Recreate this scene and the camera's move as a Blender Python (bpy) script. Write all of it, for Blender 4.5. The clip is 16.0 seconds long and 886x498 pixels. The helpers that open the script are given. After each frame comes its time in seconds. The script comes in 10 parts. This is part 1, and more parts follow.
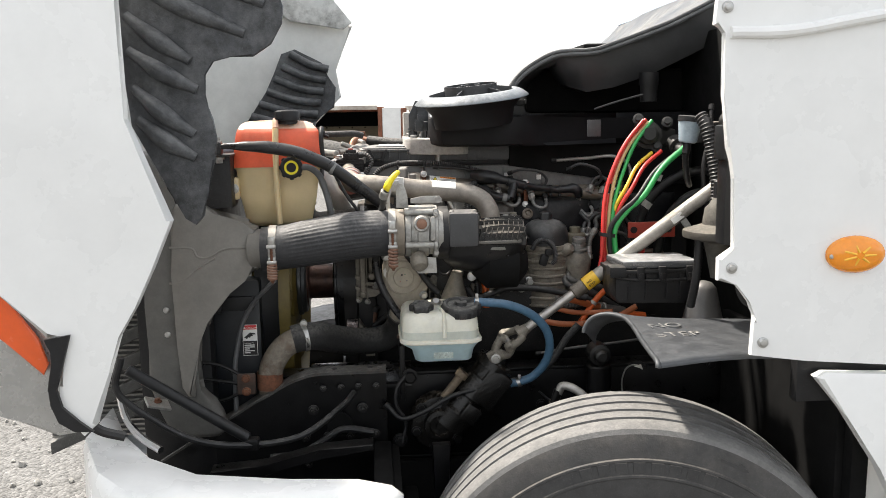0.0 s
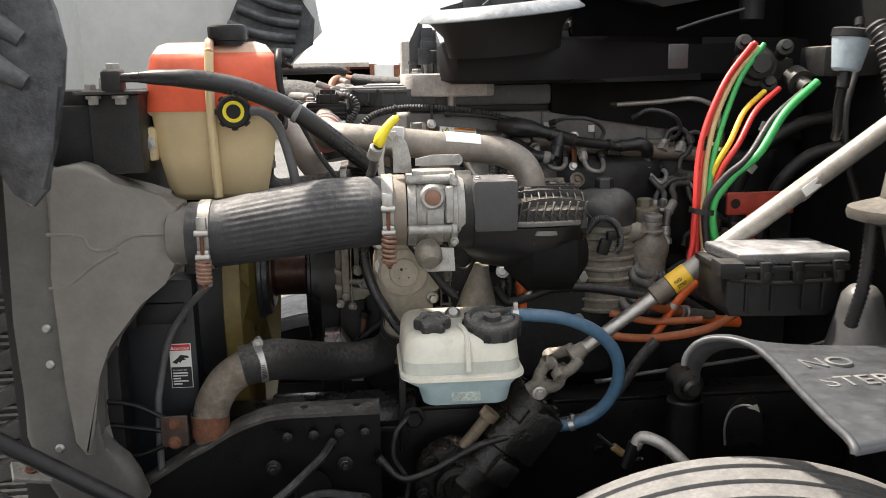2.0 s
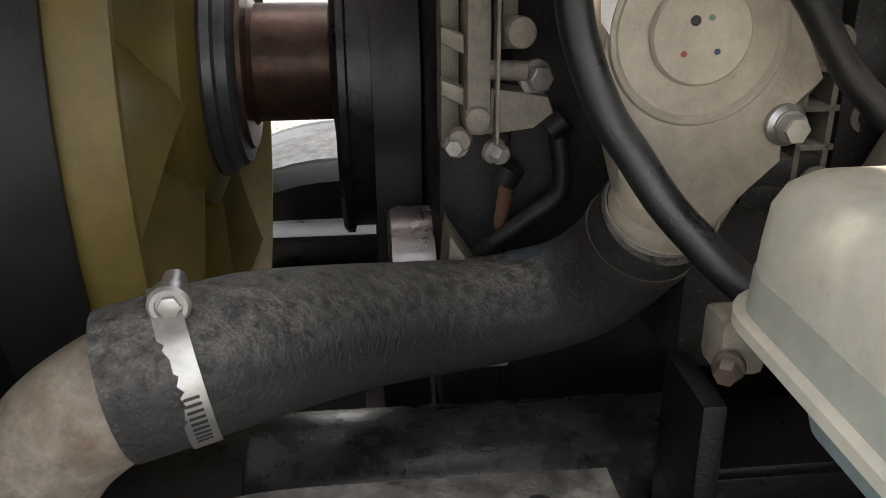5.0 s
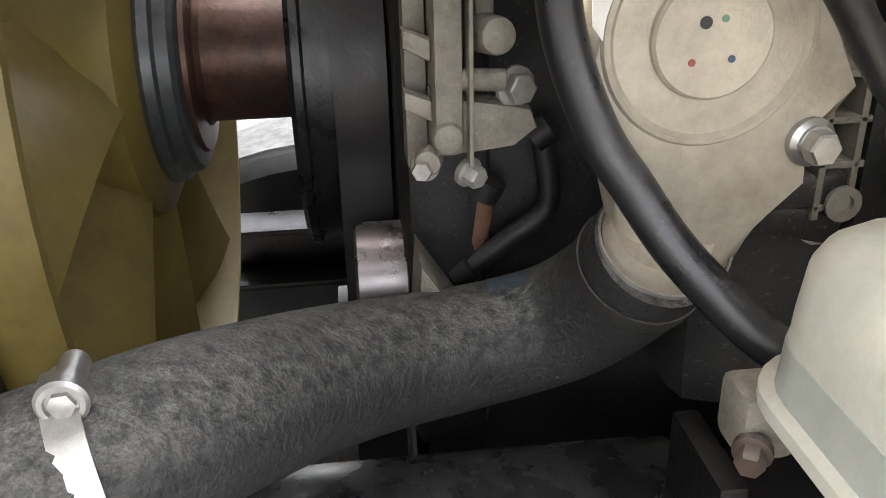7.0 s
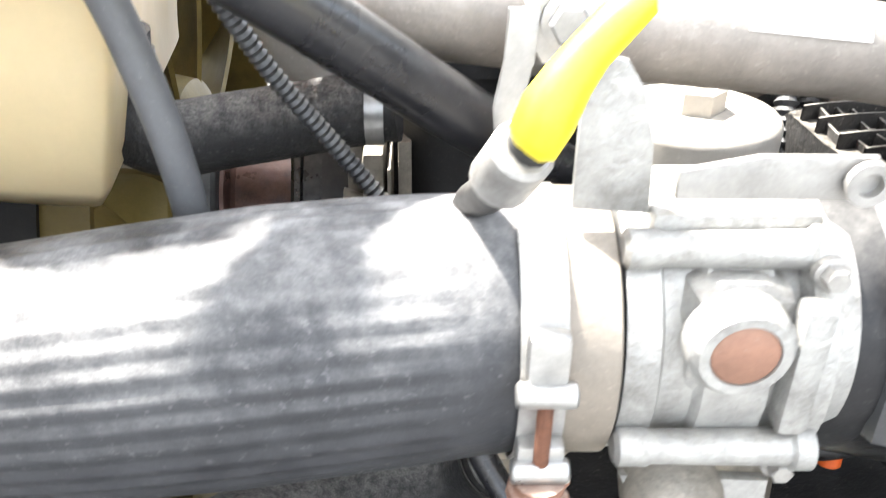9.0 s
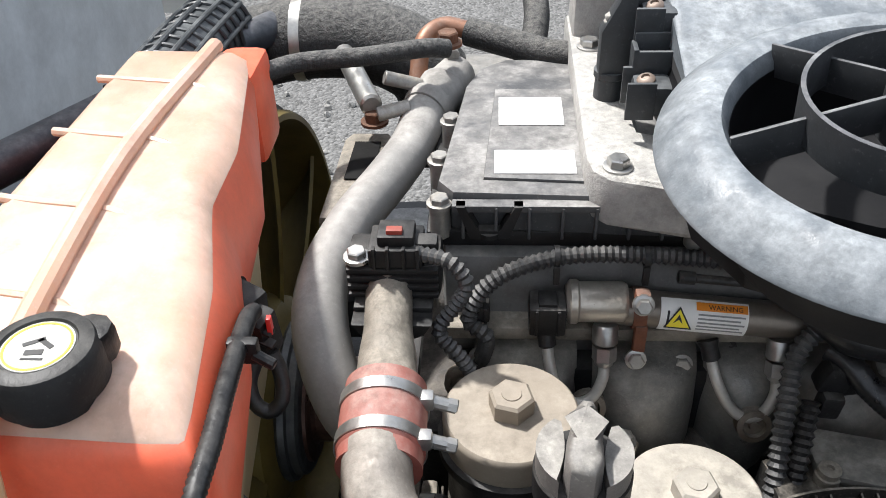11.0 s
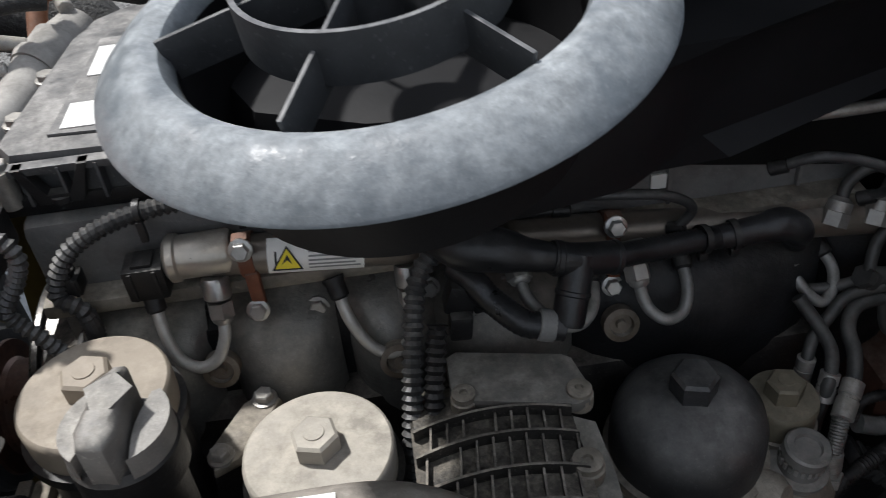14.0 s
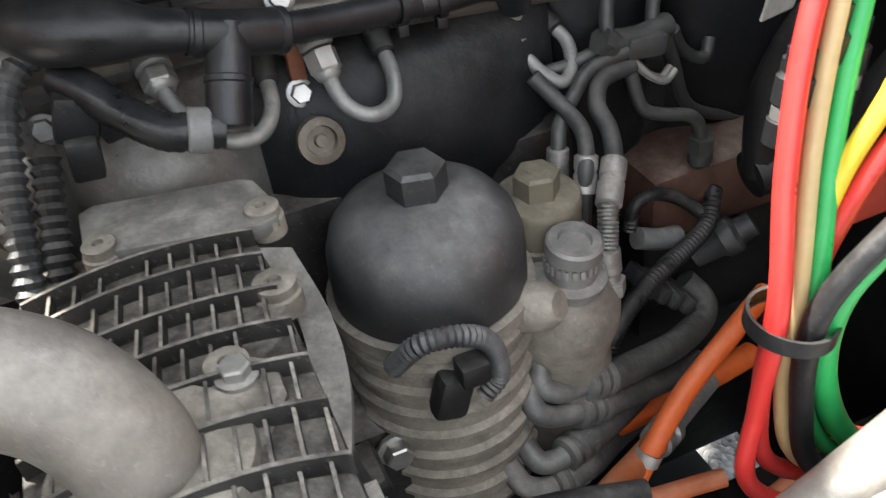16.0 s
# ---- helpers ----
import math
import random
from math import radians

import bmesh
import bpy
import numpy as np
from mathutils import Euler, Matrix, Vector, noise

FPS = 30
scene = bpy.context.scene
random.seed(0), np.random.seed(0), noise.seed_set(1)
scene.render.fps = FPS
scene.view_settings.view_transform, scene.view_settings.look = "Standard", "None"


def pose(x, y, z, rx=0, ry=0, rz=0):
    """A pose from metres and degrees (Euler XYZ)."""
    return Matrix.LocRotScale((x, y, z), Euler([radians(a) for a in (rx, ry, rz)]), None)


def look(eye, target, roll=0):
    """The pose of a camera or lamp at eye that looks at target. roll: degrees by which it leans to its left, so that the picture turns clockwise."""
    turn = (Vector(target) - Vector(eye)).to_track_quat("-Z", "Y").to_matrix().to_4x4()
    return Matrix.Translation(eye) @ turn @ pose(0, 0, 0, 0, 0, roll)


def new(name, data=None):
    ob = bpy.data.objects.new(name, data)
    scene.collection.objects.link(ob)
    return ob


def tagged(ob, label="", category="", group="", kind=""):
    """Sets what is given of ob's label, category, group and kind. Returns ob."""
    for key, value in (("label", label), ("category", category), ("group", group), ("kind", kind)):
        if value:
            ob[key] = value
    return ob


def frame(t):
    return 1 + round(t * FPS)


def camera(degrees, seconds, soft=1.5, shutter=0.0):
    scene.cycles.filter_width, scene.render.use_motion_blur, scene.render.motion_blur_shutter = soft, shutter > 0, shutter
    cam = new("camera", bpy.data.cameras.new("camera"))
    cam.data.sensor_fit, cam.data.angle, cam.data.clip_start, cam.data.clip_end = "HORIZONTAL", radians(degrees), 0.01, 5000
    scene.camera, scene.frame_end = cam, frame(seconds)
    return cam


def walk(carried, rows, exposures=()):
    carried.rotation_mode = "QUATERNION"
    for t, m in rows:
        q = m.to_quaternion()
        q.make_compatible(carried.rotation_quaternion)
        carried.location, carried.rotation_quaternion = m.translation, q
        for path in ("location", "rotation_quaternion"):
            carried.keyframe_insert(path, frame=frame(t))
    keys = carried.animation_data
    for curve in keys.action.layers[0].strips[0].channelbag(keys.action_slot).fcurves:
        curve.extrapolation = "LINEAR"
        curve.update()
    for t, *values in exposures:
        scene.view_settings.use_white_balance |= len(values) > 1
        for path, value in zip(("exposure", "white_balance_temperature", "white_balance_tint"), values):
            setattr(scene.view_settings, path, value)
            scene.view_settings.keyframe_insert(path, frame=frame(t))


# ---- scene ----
cam = camera(55.0, 16.0, soft=0.8, shutter=0.22)
# seconds, eye x y z, yaw, pitch, roll
PATH = [
    (0, 0.0001, 0.0000, 1.6915, -4.58, -9.00, -0.86),
    (0.5, -0.0410, 0.0457, 1.6832, -4.60, -9.21, -0.86),
    (1, -0.0169, 0.2193, 1.6771, -4.74, -9.93, -0.85),
    (1.5, 0.0119, 0.4857, 1.6484, -5.42, -10.60, -0.94),
    (2, 0.0123, 0.7460, 1.6173, -4.99, -11.61, -0.91),
    (2.5, -0.0483, 1.0223, 1.5705, -5.05, -12.88, -0.63),
    (3, -0.0406, 1.2683, 1.4599, -5.08, -14.10, -0.74),
    (3.5, -0.0159, 1.4982, 1.3503, -4.84, -14.86, -0.96),
    (4, -0.0595, 1.6700, 1.3150, -5.28, -17.05, -1.01),
    (4.5, -0.1088, 1.8443, 1.3027, -4.94, -20.13, -0.47),
    (7, -0.0879, 2.0097, 1.3110, -5.82, -24.73, -1.35),
    (7.5, -0.0836, 1.9571, 1.3541, -5.36, -25.23, -1.04),
    (8, -0.0877, 1.9053, 1.4346, -4.07, -26.87, -0.87),
    (8.5, -0.0876, 1.8573, 1.5316, -4.58, -26.71, 0.58),
    (9, -0.0046, 1.8920, 1.6132, -1.66, -30.25, 0.94),
    (9.5, 0.0330, 1.8719, 1.7180, 2.03, -29.83, -2.21),
    (10, 0.0208, 1.9112, 1.8545, 3.22, -32.85, -1.88),
    (10.2, 0.0262, 1.9367, 1.9084, 4.31, -33.97, -2.05),
    (12.3, -0.0001, 2.0241, 2.0480, 3.34, -38.57, -2.34),
    (12.5, 0.0259, 2.0272, 2.0351, 2.89, -38.40, -2.83),
    (13, 0.1140, 2.0313, 2.0145, 1.78, -38.77, -3.28),
    (13.5, 0.2072, 2.0188, 1.9882, -0.36, -38.93, -4.72),
    (14, 0.2846, 2.0318, 1.9375, -3.23, -39.34, -6.03),
    (14.5, 0.3109, 2.0511, 1.8780, -7.11, -39.75, -6.47),
    (15, 0.3235, 2.0670, 1.8081, -11.89, -39.69, -6.38),
    (15.5, 0.3391, 2.0711, 1.7473, -16.29, -38.93, -6.73),
    (16, 0.3718, 2.0523, 1.6822, -18.79, -38.14, -7.15),
]
EXPOSURES = [
    (0.0, 1.10, 6700, 10),
    (2.5, 1.3, 6900, 12),
    (4.5, 1.75, 7000, 12),
    (7.0, 2.95, 6800, 11),
    (7.5, 2.95, 6700, 11),
    (8.0, 2.9, 6500, 10),
    (8.5, 3.65, 6400, 10),
    (9.0, 2.95, 6300, 10),
    (9.5, 1.98, 6250, 10),
    (10.0, 1.32, 6200, 10),
    (12.5, 0.26, 6100, 10),
    (14.0, 0.1, 6100, 10),
    (14.5, 0.35, 6200, 10),
    (15.0, 1.1, 6500, 10),
    (15.5, 1.85, 6450, 9),
    (16.0, 2.2, 6400, 9),
]
walk(cam, [(t, pose(x, y, z, 90 + pitch, 0, yaw) @ pose(0, 0, 0, 0, 0, roll)) for t, x, y, z, yaw, pitch, roll in PATH], EXPOSURES)
# END_CAMERA

# ---- world, sun, exposure ----
SUN = Vector((-0.41, 0.32, 0.86)).normalized()
world = bpy.data.worlds.new("sky")
scene.world = world
world.use_nodes = True
wn = world.node_tree.nodes
sky = wn.new("ShaderNodeTexSky")
sky.sky_type = "NISHITA"
sky.sun_disc = False
sky.sun_elevation = math.asin(SUN.z)
sky.sun_rotation = math.atan2(SUN.x, SUN.y)
sky.air_density, sky.dust_density, sky.ozone_density = 1.0, 3.5, 1.0
soften = wn.new("ShaderNodeMixRGB")
soften.inputs["Fac"].default_value = 0.55
soften.inputs["Color2"].default_value = (9.0, 9.2, 9.4, 1)
world.node_tree.links.new(sky.outputs[0], soften.inputs["Color1"])
world.node_tree.links.new(soften.outputs[0], wn["Background"].inputs["Color"])
wn["Background"].inputs["Strength"].default_value = 0.10
sun_data = bpy.data.lights.new("sun", "SUN")
sun_data.energy, sun_data.angle, sun_data.color = 4.3, radians(3.0), (1.0, 0.95, 0.88)
sun = new("sun", sun_data)
sun.matrix_world = look(SUN * 30, (0, 0, 0))

# ---- materials ----
MATS = {}


def mat(name, color, rough=0.6, metal=0.0, dust=0.0, dust_color=(0.34, 0.315, 0.275), vary=0.25, scale=40.0, bump=0.15,
        grime=0.0, grime_color=(0.05, 0.04, 0.03), coat=0.0, trans=0.0, sss=0.0, spec=0.5, fine=260.0):
    """A procedural surface: base colour varied at two scales, dust lying on it, grime, fine relief."""
    if name in MATS:
        return MATS[name]
    m = bpy.data.materials.new(name)
    m.use_nodes = True
    nt = m.node_tree
    n, link = nt.nodes, nt.links.new
    b = n["Principled BSDF"]
    tc = n.new("ShaderNodeTexCoord")
    info = n.new("ShaderNodeObjectInfo")
    shift = n.new("ShaderNodeVectorMath")
    shift.operation = "MULTIPLY_ADD"
    shift.inputs[1].default_value = (7, 3, 5)
    link(info.outputs["Random"], shift.inputs[0])
    link(tc.outputs["Object"], shift.inputs[2])

    def tex(sc, detail=5.0, rough_=0.6, stretch=None):
        t = n.new("ShaderNodeTexNoise")
        t.inputs["Scale"].default_value = sc
        t.inputs["Detail"].default_value = detail
        t.inputs["Roughness"].default_value = rough_
        link(shift.outputs[0], t.inputs["Vector"])
        return t.outputs["Fac"]

    def ramp(src, lo, hi, a=0.0, z=1.0):
        r = n.new("ShaderNodeMapRange")
        r.inputs["From Min"].default_value, r.inputs["From Max"].default_value = lo, hi
        r.inputs["To Min"].default_value, r.inputs["To Max"].default_value = a, z
        link(src, r.inputs["Value"])
        return r.outputs["Result"]

    def mix(fac, c1, c2, mode="MIX"):
        x = n.new("ShaderNodeMixRGB")
        x.blend_type = mode
        for k, v in (("Fac", fac), ("Color1", c1), ("Color2", c2)):
            if isinstance(v, (tuple, list)):
                x.inputs[k].default_value = (*v[:3], 1)
            elif isinstance(v, (int, float)):
                x.inputs[k].default_value = v
            else:
                link(v, x.inputs[k])
        return x.outputs[0]

    big, small = tex(scale * 0.25, 4), tex(scale, 6)
    dark = tuple(c * (1 - vary) for c in color)
    light = tuple(min(1, c * (1 + vary)) for c in color)
    col = mix(ramp(big, 0.3, 0.7), dark, light)
    col = mix(ramp(small, 0.35, 0.65, 0, 0.4), col, color)
    tone_ = n.new("ShaderNodeMixRGB")
    tone_.blend_type = "MULTIPLY"
    tone_.inputs["Fac"].default_value = 1.0
    link(col, tone_.inputs["Color1"])
    link(ramp(tex(scale * 1.4, 9, 0.75), 0.32, 0.68, 1 - 1.1 * vary, 1 + 1.1 * vary), tone_.inputs["Color2"])
    col = tone_.outputs[0]
    rsrc = ramp(small, 0.3, 0.7, rough - 0.1, min(1.0, rough + 0.12))
    if grime:
        col = mix(ramp(tex(scale * 0.6, 8, 0.7), 0.62 - 0.25 * grime, 0.75, 0, min(1, 0.5 + grime * 0.5)), col, grime_color)
    if dust:
        geo = n.new("ShaderNodeNewGeometry")
        sep = n.new("ShaderNodeSeparateXYZ")
        link(geo.outputs["Normal"], sep.inputs[0])
        lies = ramp(sep.outputs["Z"], 0.08, 0.95, 0.05, 1.0)
        mul = n.new("ShaderNodeMath")
        mul.operation = "MULTIPLY"
        link(lies, mul.inputs[0])
        link(ramp(tex(scale * 0.5, 9, 0.72), 0.38, 0.62, dust * 0.2, min(1.0, dust * 1.9)), mul.inputs[1])
        tone = mix(ramp(tex(scale * 2.2, 6, 0.7), 0.35, 0.65), tuple(c * 0.58 for c in dust_color), tuple(min(1, c * 1.25) for c in dust_color))
        col = mix(mul.outputs[0], col, tone)
        col = mix(ramp(tex(fine * 1.1, 4, 0.6), 0.60, 0.74, 0, min(0.3, dust * 0.45)), col, tuple(min(1, c * 1.25) for c in dust_color))
        up = n.new("ShaderNodeMath")
        up.operation = "MAXIMUM"
        link(rsrc, up.inputs[0])
        link(ramp(mul.outputs[0], 0.0, 0.6, 0.0, 0.85), up.inputs[1])
        rsrc = up.outputs[0]
    link(col, b.inputs["Base Color"])
    link(rsrc, b.inputs["Roughness"])
    b.inputs["Metallic"].default_value = metal
    b.inputs["Specular IOR Level"].default_value = spec
    b.inputs["Coat Weight"].default_value = coat
    b.inputs["Transmission Weight"].default_value = trans
    if sss:
        b.inputs["Subsurface Weight"].default_value = sss
        b.inputs["Subsurface Radius"].default_value = (0.02, 0.015, 0.01)
        b.inputs["Subsurface Scale"].default_value = 0.6
    if bump:
        bm_ = n.new("ShaderNodeBump")
        bm_.inputs["Strength"].default_value = min(1.0, bump * 1.5)
        bm_.inputs["Distance"].default_value = 0.002
        both = n.new("ShaderNodeMath")
        both.operation = "MULTIPLY_ADD"
        both.inputs[1].default_value = 0.55
        link(tex(fine, 4, 0.6), both.inputs[0])
        link(small, both.inputs[2])
        link(both.outputs[0], bm_.inputs["Height"])
        link(bm_.outputs[0], b.inputs["Normal"])
    MATS[name] = m
    return m


WHITE = mat("white_paint", (0.80, 0.80, 0.78), 0.28, 0, 0.10, (0.55, 0.52, 0.46), 0.03, 6, 0.02, coat=0.3)
WHITE_IN = mat("white_fibreglass", (0.66, 0.66, 0.63), 0.55, 0, 0.25, (0.42, 0.40, 0.36), 0.08, 8, 0.1)
BLACK_PL = mat("black_plastic", (0.008, 0.008, 0.009), 0.5, 0, 0.18, (0.22, 0.21, 0.19), 0.3, 30, 0.2, spec=0.35)
BLACK_CLEAN = mat("black_moulding", (0.009, 0.0095, 0.0105), 0.42, 0, 0.10, (0.16, 0.15, 0.14), 0.3, 20, 0.12, spec=0.35)
SPLASH = mat("splash_rubber", (0.030, 0.032, 0.035), 0.5, 0, 0.45, (0.24, 0.24, 0.235), 0.55, 34, 0.7, grime=0.75, grime_color=(0.125, 0.128, 0.130))
FRAME = mat("frame_black", (0.004, 0.004, 0.0045), 0.34, 0, 0.12, (0.10, 0.09, 0.08), 0.3, 18, 0.35, spec=0.28)
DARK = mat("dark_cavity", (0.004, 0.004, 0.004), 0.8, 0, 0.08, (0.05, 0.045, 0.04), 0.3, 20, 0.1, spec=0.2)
IRON = mat("cast_iron_dusty", (0.010, 0.010, 0.011), 0.5, 0.1, 0.42, (0.25, 0.225, 0.195), 0.3, 30, 0.4, spec=0.35)
ALU = mat("cast_aluminium", (0.38, 0.375, 0.355), 0.48, 0.55, 0.40, (0.38, 0.35, 0.30), 0.22, 40, 0.5, grime=0.5)
ALU_TANK = mat("grey_end_tank", (0.21, 0.20, 0.183), 0.55, 0.35, 0.35, (0.27, 0.25, 0.215), 0.12, 16, 0.25)
ALU_DUST = mat("dusty_alloy", (0.20, 0.18, 0.148), 0.62, 0.2, 0.66, (0.36, 0.325, 0.27), 0.25, 45, 0.5, grime=0.4, grime_color=(0.06, 0.05, 0.04))
STEEL = mat("zinc_steel", (0.46, 0.455, 0.44), 0.36, 0.85, 0.25, (0.4, 0.37, 0.32), 0.15, 60, 0.1)
STEEL_DULL = mat("dull_steel", (0.36, 0.35, 0.33), 0.48, 0.6, 0.35, (0.36, 0.33, 0.28), 0.2, 50, 0.2, grime=0.3)
RUST = mat("rust", (0.13, 0.052, 0.027), 0.85, 0, 0.2, (0.30, 0.22, 0.16), 0.4, 60, 0.5)
RUBBER = mat("rubber_hose", (0.022, 0.022, 0.0225), 0.6, 0, 0.42, (0.25, 0.24, 0.22), 0.15, 260, 0.7, spec=0.4)
HOSE_BIG = mat("ribbed_charge_hose", (0.030, 0.031, 0.034), 0.55, 0, 0.46, (0.26, 0.253, 0.243), 0.2, 34, 0.3, spec=0.38)
CABLE = mat("black_cable", (0.010, 0.010, 0.011), 0.45, 0, 0.20, (0.20, 0.19, 0.175), 0.3, 50, 0.25, spec=0.4)
LOOM = mat("grey_loom", (0.032, 0.033, 0.035), 0.45, 0, 0.28, (0.27, 0.26, 0.24), 0.2, 50, 0.2)
PIPE = mat("dusty_pipe", (0.22, 0.195, 0.17), 0.55, 0.3, 0.60, (0.40, 0.37, 0.325), 0.2, 24, 0.3, grime=0.15, grime_color=(0.12, 0.09, 0.065))
TYRE = mat("tyre_rubber", (0.045, 0.044, 0.043), 0.8, 0, 0.35, (0.20, 0.18, 0.155), 0.2, 25, 0.35)
TREAD = mat("tyre_tread", (0.145, 0.143, 0.138), 0.9, 0, 0.3, (0.25, 0.241, 0.228), 0.14, 60, 0.5)
OLIVE = mat("olive_nylon", (0.19, 0.138, 0.034), 0.5, 0, 0.28, (0.20, 0.17, 0.10), 0.25, 8, 0.15, grime=0.3, grime_color=(0.05, 0.035, 0.012))
YELLOW = mat("yellow_plastic", (0.85, 0.68, 0.02), 0.45, 0, 0.1, (0.6, 0.5, 0.2), 0.08, 40, 0.05)
BLUE_H = mat("blue_hose", (0.055, 0.13, 0.21), 0.5, 0, 0.25, (0.22, 0.24, 0.26), 0.15, 40, 0.15)
RED_T = mat("red_air_line", (0.62, 0.035, 0.03), 0.35, 0, 0.06, (0.5, 0.3, 0.25), 0.08, 40, 0.02)
GREEN_T = mat("green_air_line", (0.03, 0.36, 0.09), 0.35, 0, 0.06, (0.3, 0.4, 0.3), 0.08, 40, 0.02)
YEL_T = mat("yellow_air_line", (0.72, 0.50, 0.03), 0.35, 0, 0.06, (0.6, 0.5, 0.3), 0.08, 40, 0.02)
TAN_T = mat("tan_air_line", (0.50, 0.36, 0.17), 0.4, 0, 0.1, (0.5, 0.45, 0.35), 0.08, 40, 0.02)
ORANGE_C = mat("orange_conduit", (0.65, 0.11, 0.015), 0.5, 0, 0.15, (0.4, 0.25, 0.15), 0.12, 40, 0.1)
ORANGE_H = mat("orange_hose", (0.42, 0.11, 0.035), 0.55, 0, 0.25, (0.35, 0.25, 0.17), 0.15, 40, 0.1)
RED_BR = mat("red_bracket", (0.36, 0.05, 0.03), 0.55, 0, 0.25, (0.25, 0.18, 0.14), 0.2, 40, 0.1)
SILICONE = mat("red_silicone", (0.34, 0.10, 0.075), 0.55, 0, 0.4, (0.40, 0.30, 0.26), 0.12, 40, 0.1)
STICKER = mat("white_sticker", (0.82, 0.81, 0.78), 0.5, 0, 0.06, (0.6, 0.58, 0.5), 0.04, 20, 0.0)
LBL_RED = mat("label_red", (0.62, 0.035, 0.03), 0.5, vary=0.05, bump=0)
LBL_ORG = mat("label_orange", (0.80, 0.27, 0.03), 0.5, vary=0.05, bump=0)
LBL_YEL = mat("label_yellow", (0.85, 0.70, 0.03), 0.5, vary=0.05, bump=0)
LBL_BLK = mat("label_black", (0.015, 0.015, 0.015), 0.5, vary=0.05, bump=0)
CHROME = mat("chrome", (0.70, 0.70, 0.70), 0.12, 1.0, 0.1, vary=0.05, bump=0.02)
AMBER = mat("amber_lens", (0.85, 0.28, 0.01), 0.15, 0, 0.03, vary=0.08, bump=0.05, coat=0.5, sss=0.2)
ORANGE_REF = mat("orange_reflector", (0.75, 0.10, 0.012), 0.2, 0, 0.05, vary=0.05, bump=0.05, coat=0.5)
GALV = mat("splash_plate", (0.045, 0.048, 0.052), 0.46, 0.1, 0.14, (0.14, 0.145, 0.15), 0.12, 40, 0.2)
RING = mat("intake_ring_grey", (0.13, 0.147, 0.162), 0.4, 0, 0.42, (0.36, 0.38, 0.39), 0.14, 45, 0.2, grime=0.12, grime_color=(0.10, 0.11, 0.12))
CONCRETE = mat("rough_cast_bracket", (0.40, 0.39, 0.37), 0.8, 0.1, 0.5, (0.52, 0.50, 0.46), 0.2, 60, 1.0, grime=0.25, grime_color=(0.2, 0.19, 0.17), fine=420)
COVER = mat("valve_cover_grey", (0.055, 0.057, 0.06), 0.5, 0, 0.62, (0.30, 0.29, 0.275), 0.15, 25, 0.2)
RESERV = mat("milky_reservoir", (0.61, 0.60, 0.52), 0.42, 0, 0.22, (0.40, 0.36, 0.27), 0.10, 22, 0.05, sss=0.2, grime=0.15, grime_color=(0.36, 0.33, 0.25))
RESERV_LOW = mat("milky_blue_reservoir", (0.37, 0.49, 0.52), 0.42, 0, 0.1, (0.40, 0.36, 0.27), 0.10, 22, 0.05, sss=0.2, grime=0.12, grime_color=(0.30, 0.36, 0.34))
TANK_CREAM = mat("cream_tank", (0.66, 0.53, 0.31), 0.4, 0, 0.12, (0.45, 0.35, 0.2), 0.06, 9, 0.04, sss=0.3)
TANK_RED = mat("coolant_red_tank", (0.74, 0.12, 0.052), 0.38, 0, 0.10, (0.85, 0.5, 0.36), 0.16, 9, 0.06, sss=0.3, grime=0.15, grime_color=(0.80, 0.30, 0.18))
TANK_PALE = mat("pale_tank_top", (0.62, 0.38, 0.265), 0.4, 0, 0.35, (0.74, 0.58, 0.49), 0.12, 9, 0.1, grime=0.35, grime_color=(0.70, 0.27, 0.16), sss=0.3)
GLASS_D = mat("tinted_glass", (0.30, 0.42, 0.55), 0.08, 0, 0.05, vary=0.1, bump=0, coat=0.4)
CORE = mat("radiator_core", (0.05, 0.05, 0.05), 0.6, 0.3, 0.3, (0.2, 0.19, 0.17), 0.2, 60, 0.6, fine=600)
TRAILER = mat("trailer_white", (0.72, 0.71, 0.68), 0.5, 0, 0.2, (0.5, 0.45, 0.38), 0.08, 2, 0.05)
TRAILER_IN = mat("trailer_lining", (0.42, 0.36, 0.26), 0.7, 0, 0.2, (0.4, 0.35, 0.28), 0.12, 2, 0.05)
TR_RUST = mat("trailer_rust", (0.20, 0.07, 0.035), 0.8, 0, 0.1, vary=0.4, scale=6, bump=0.2)


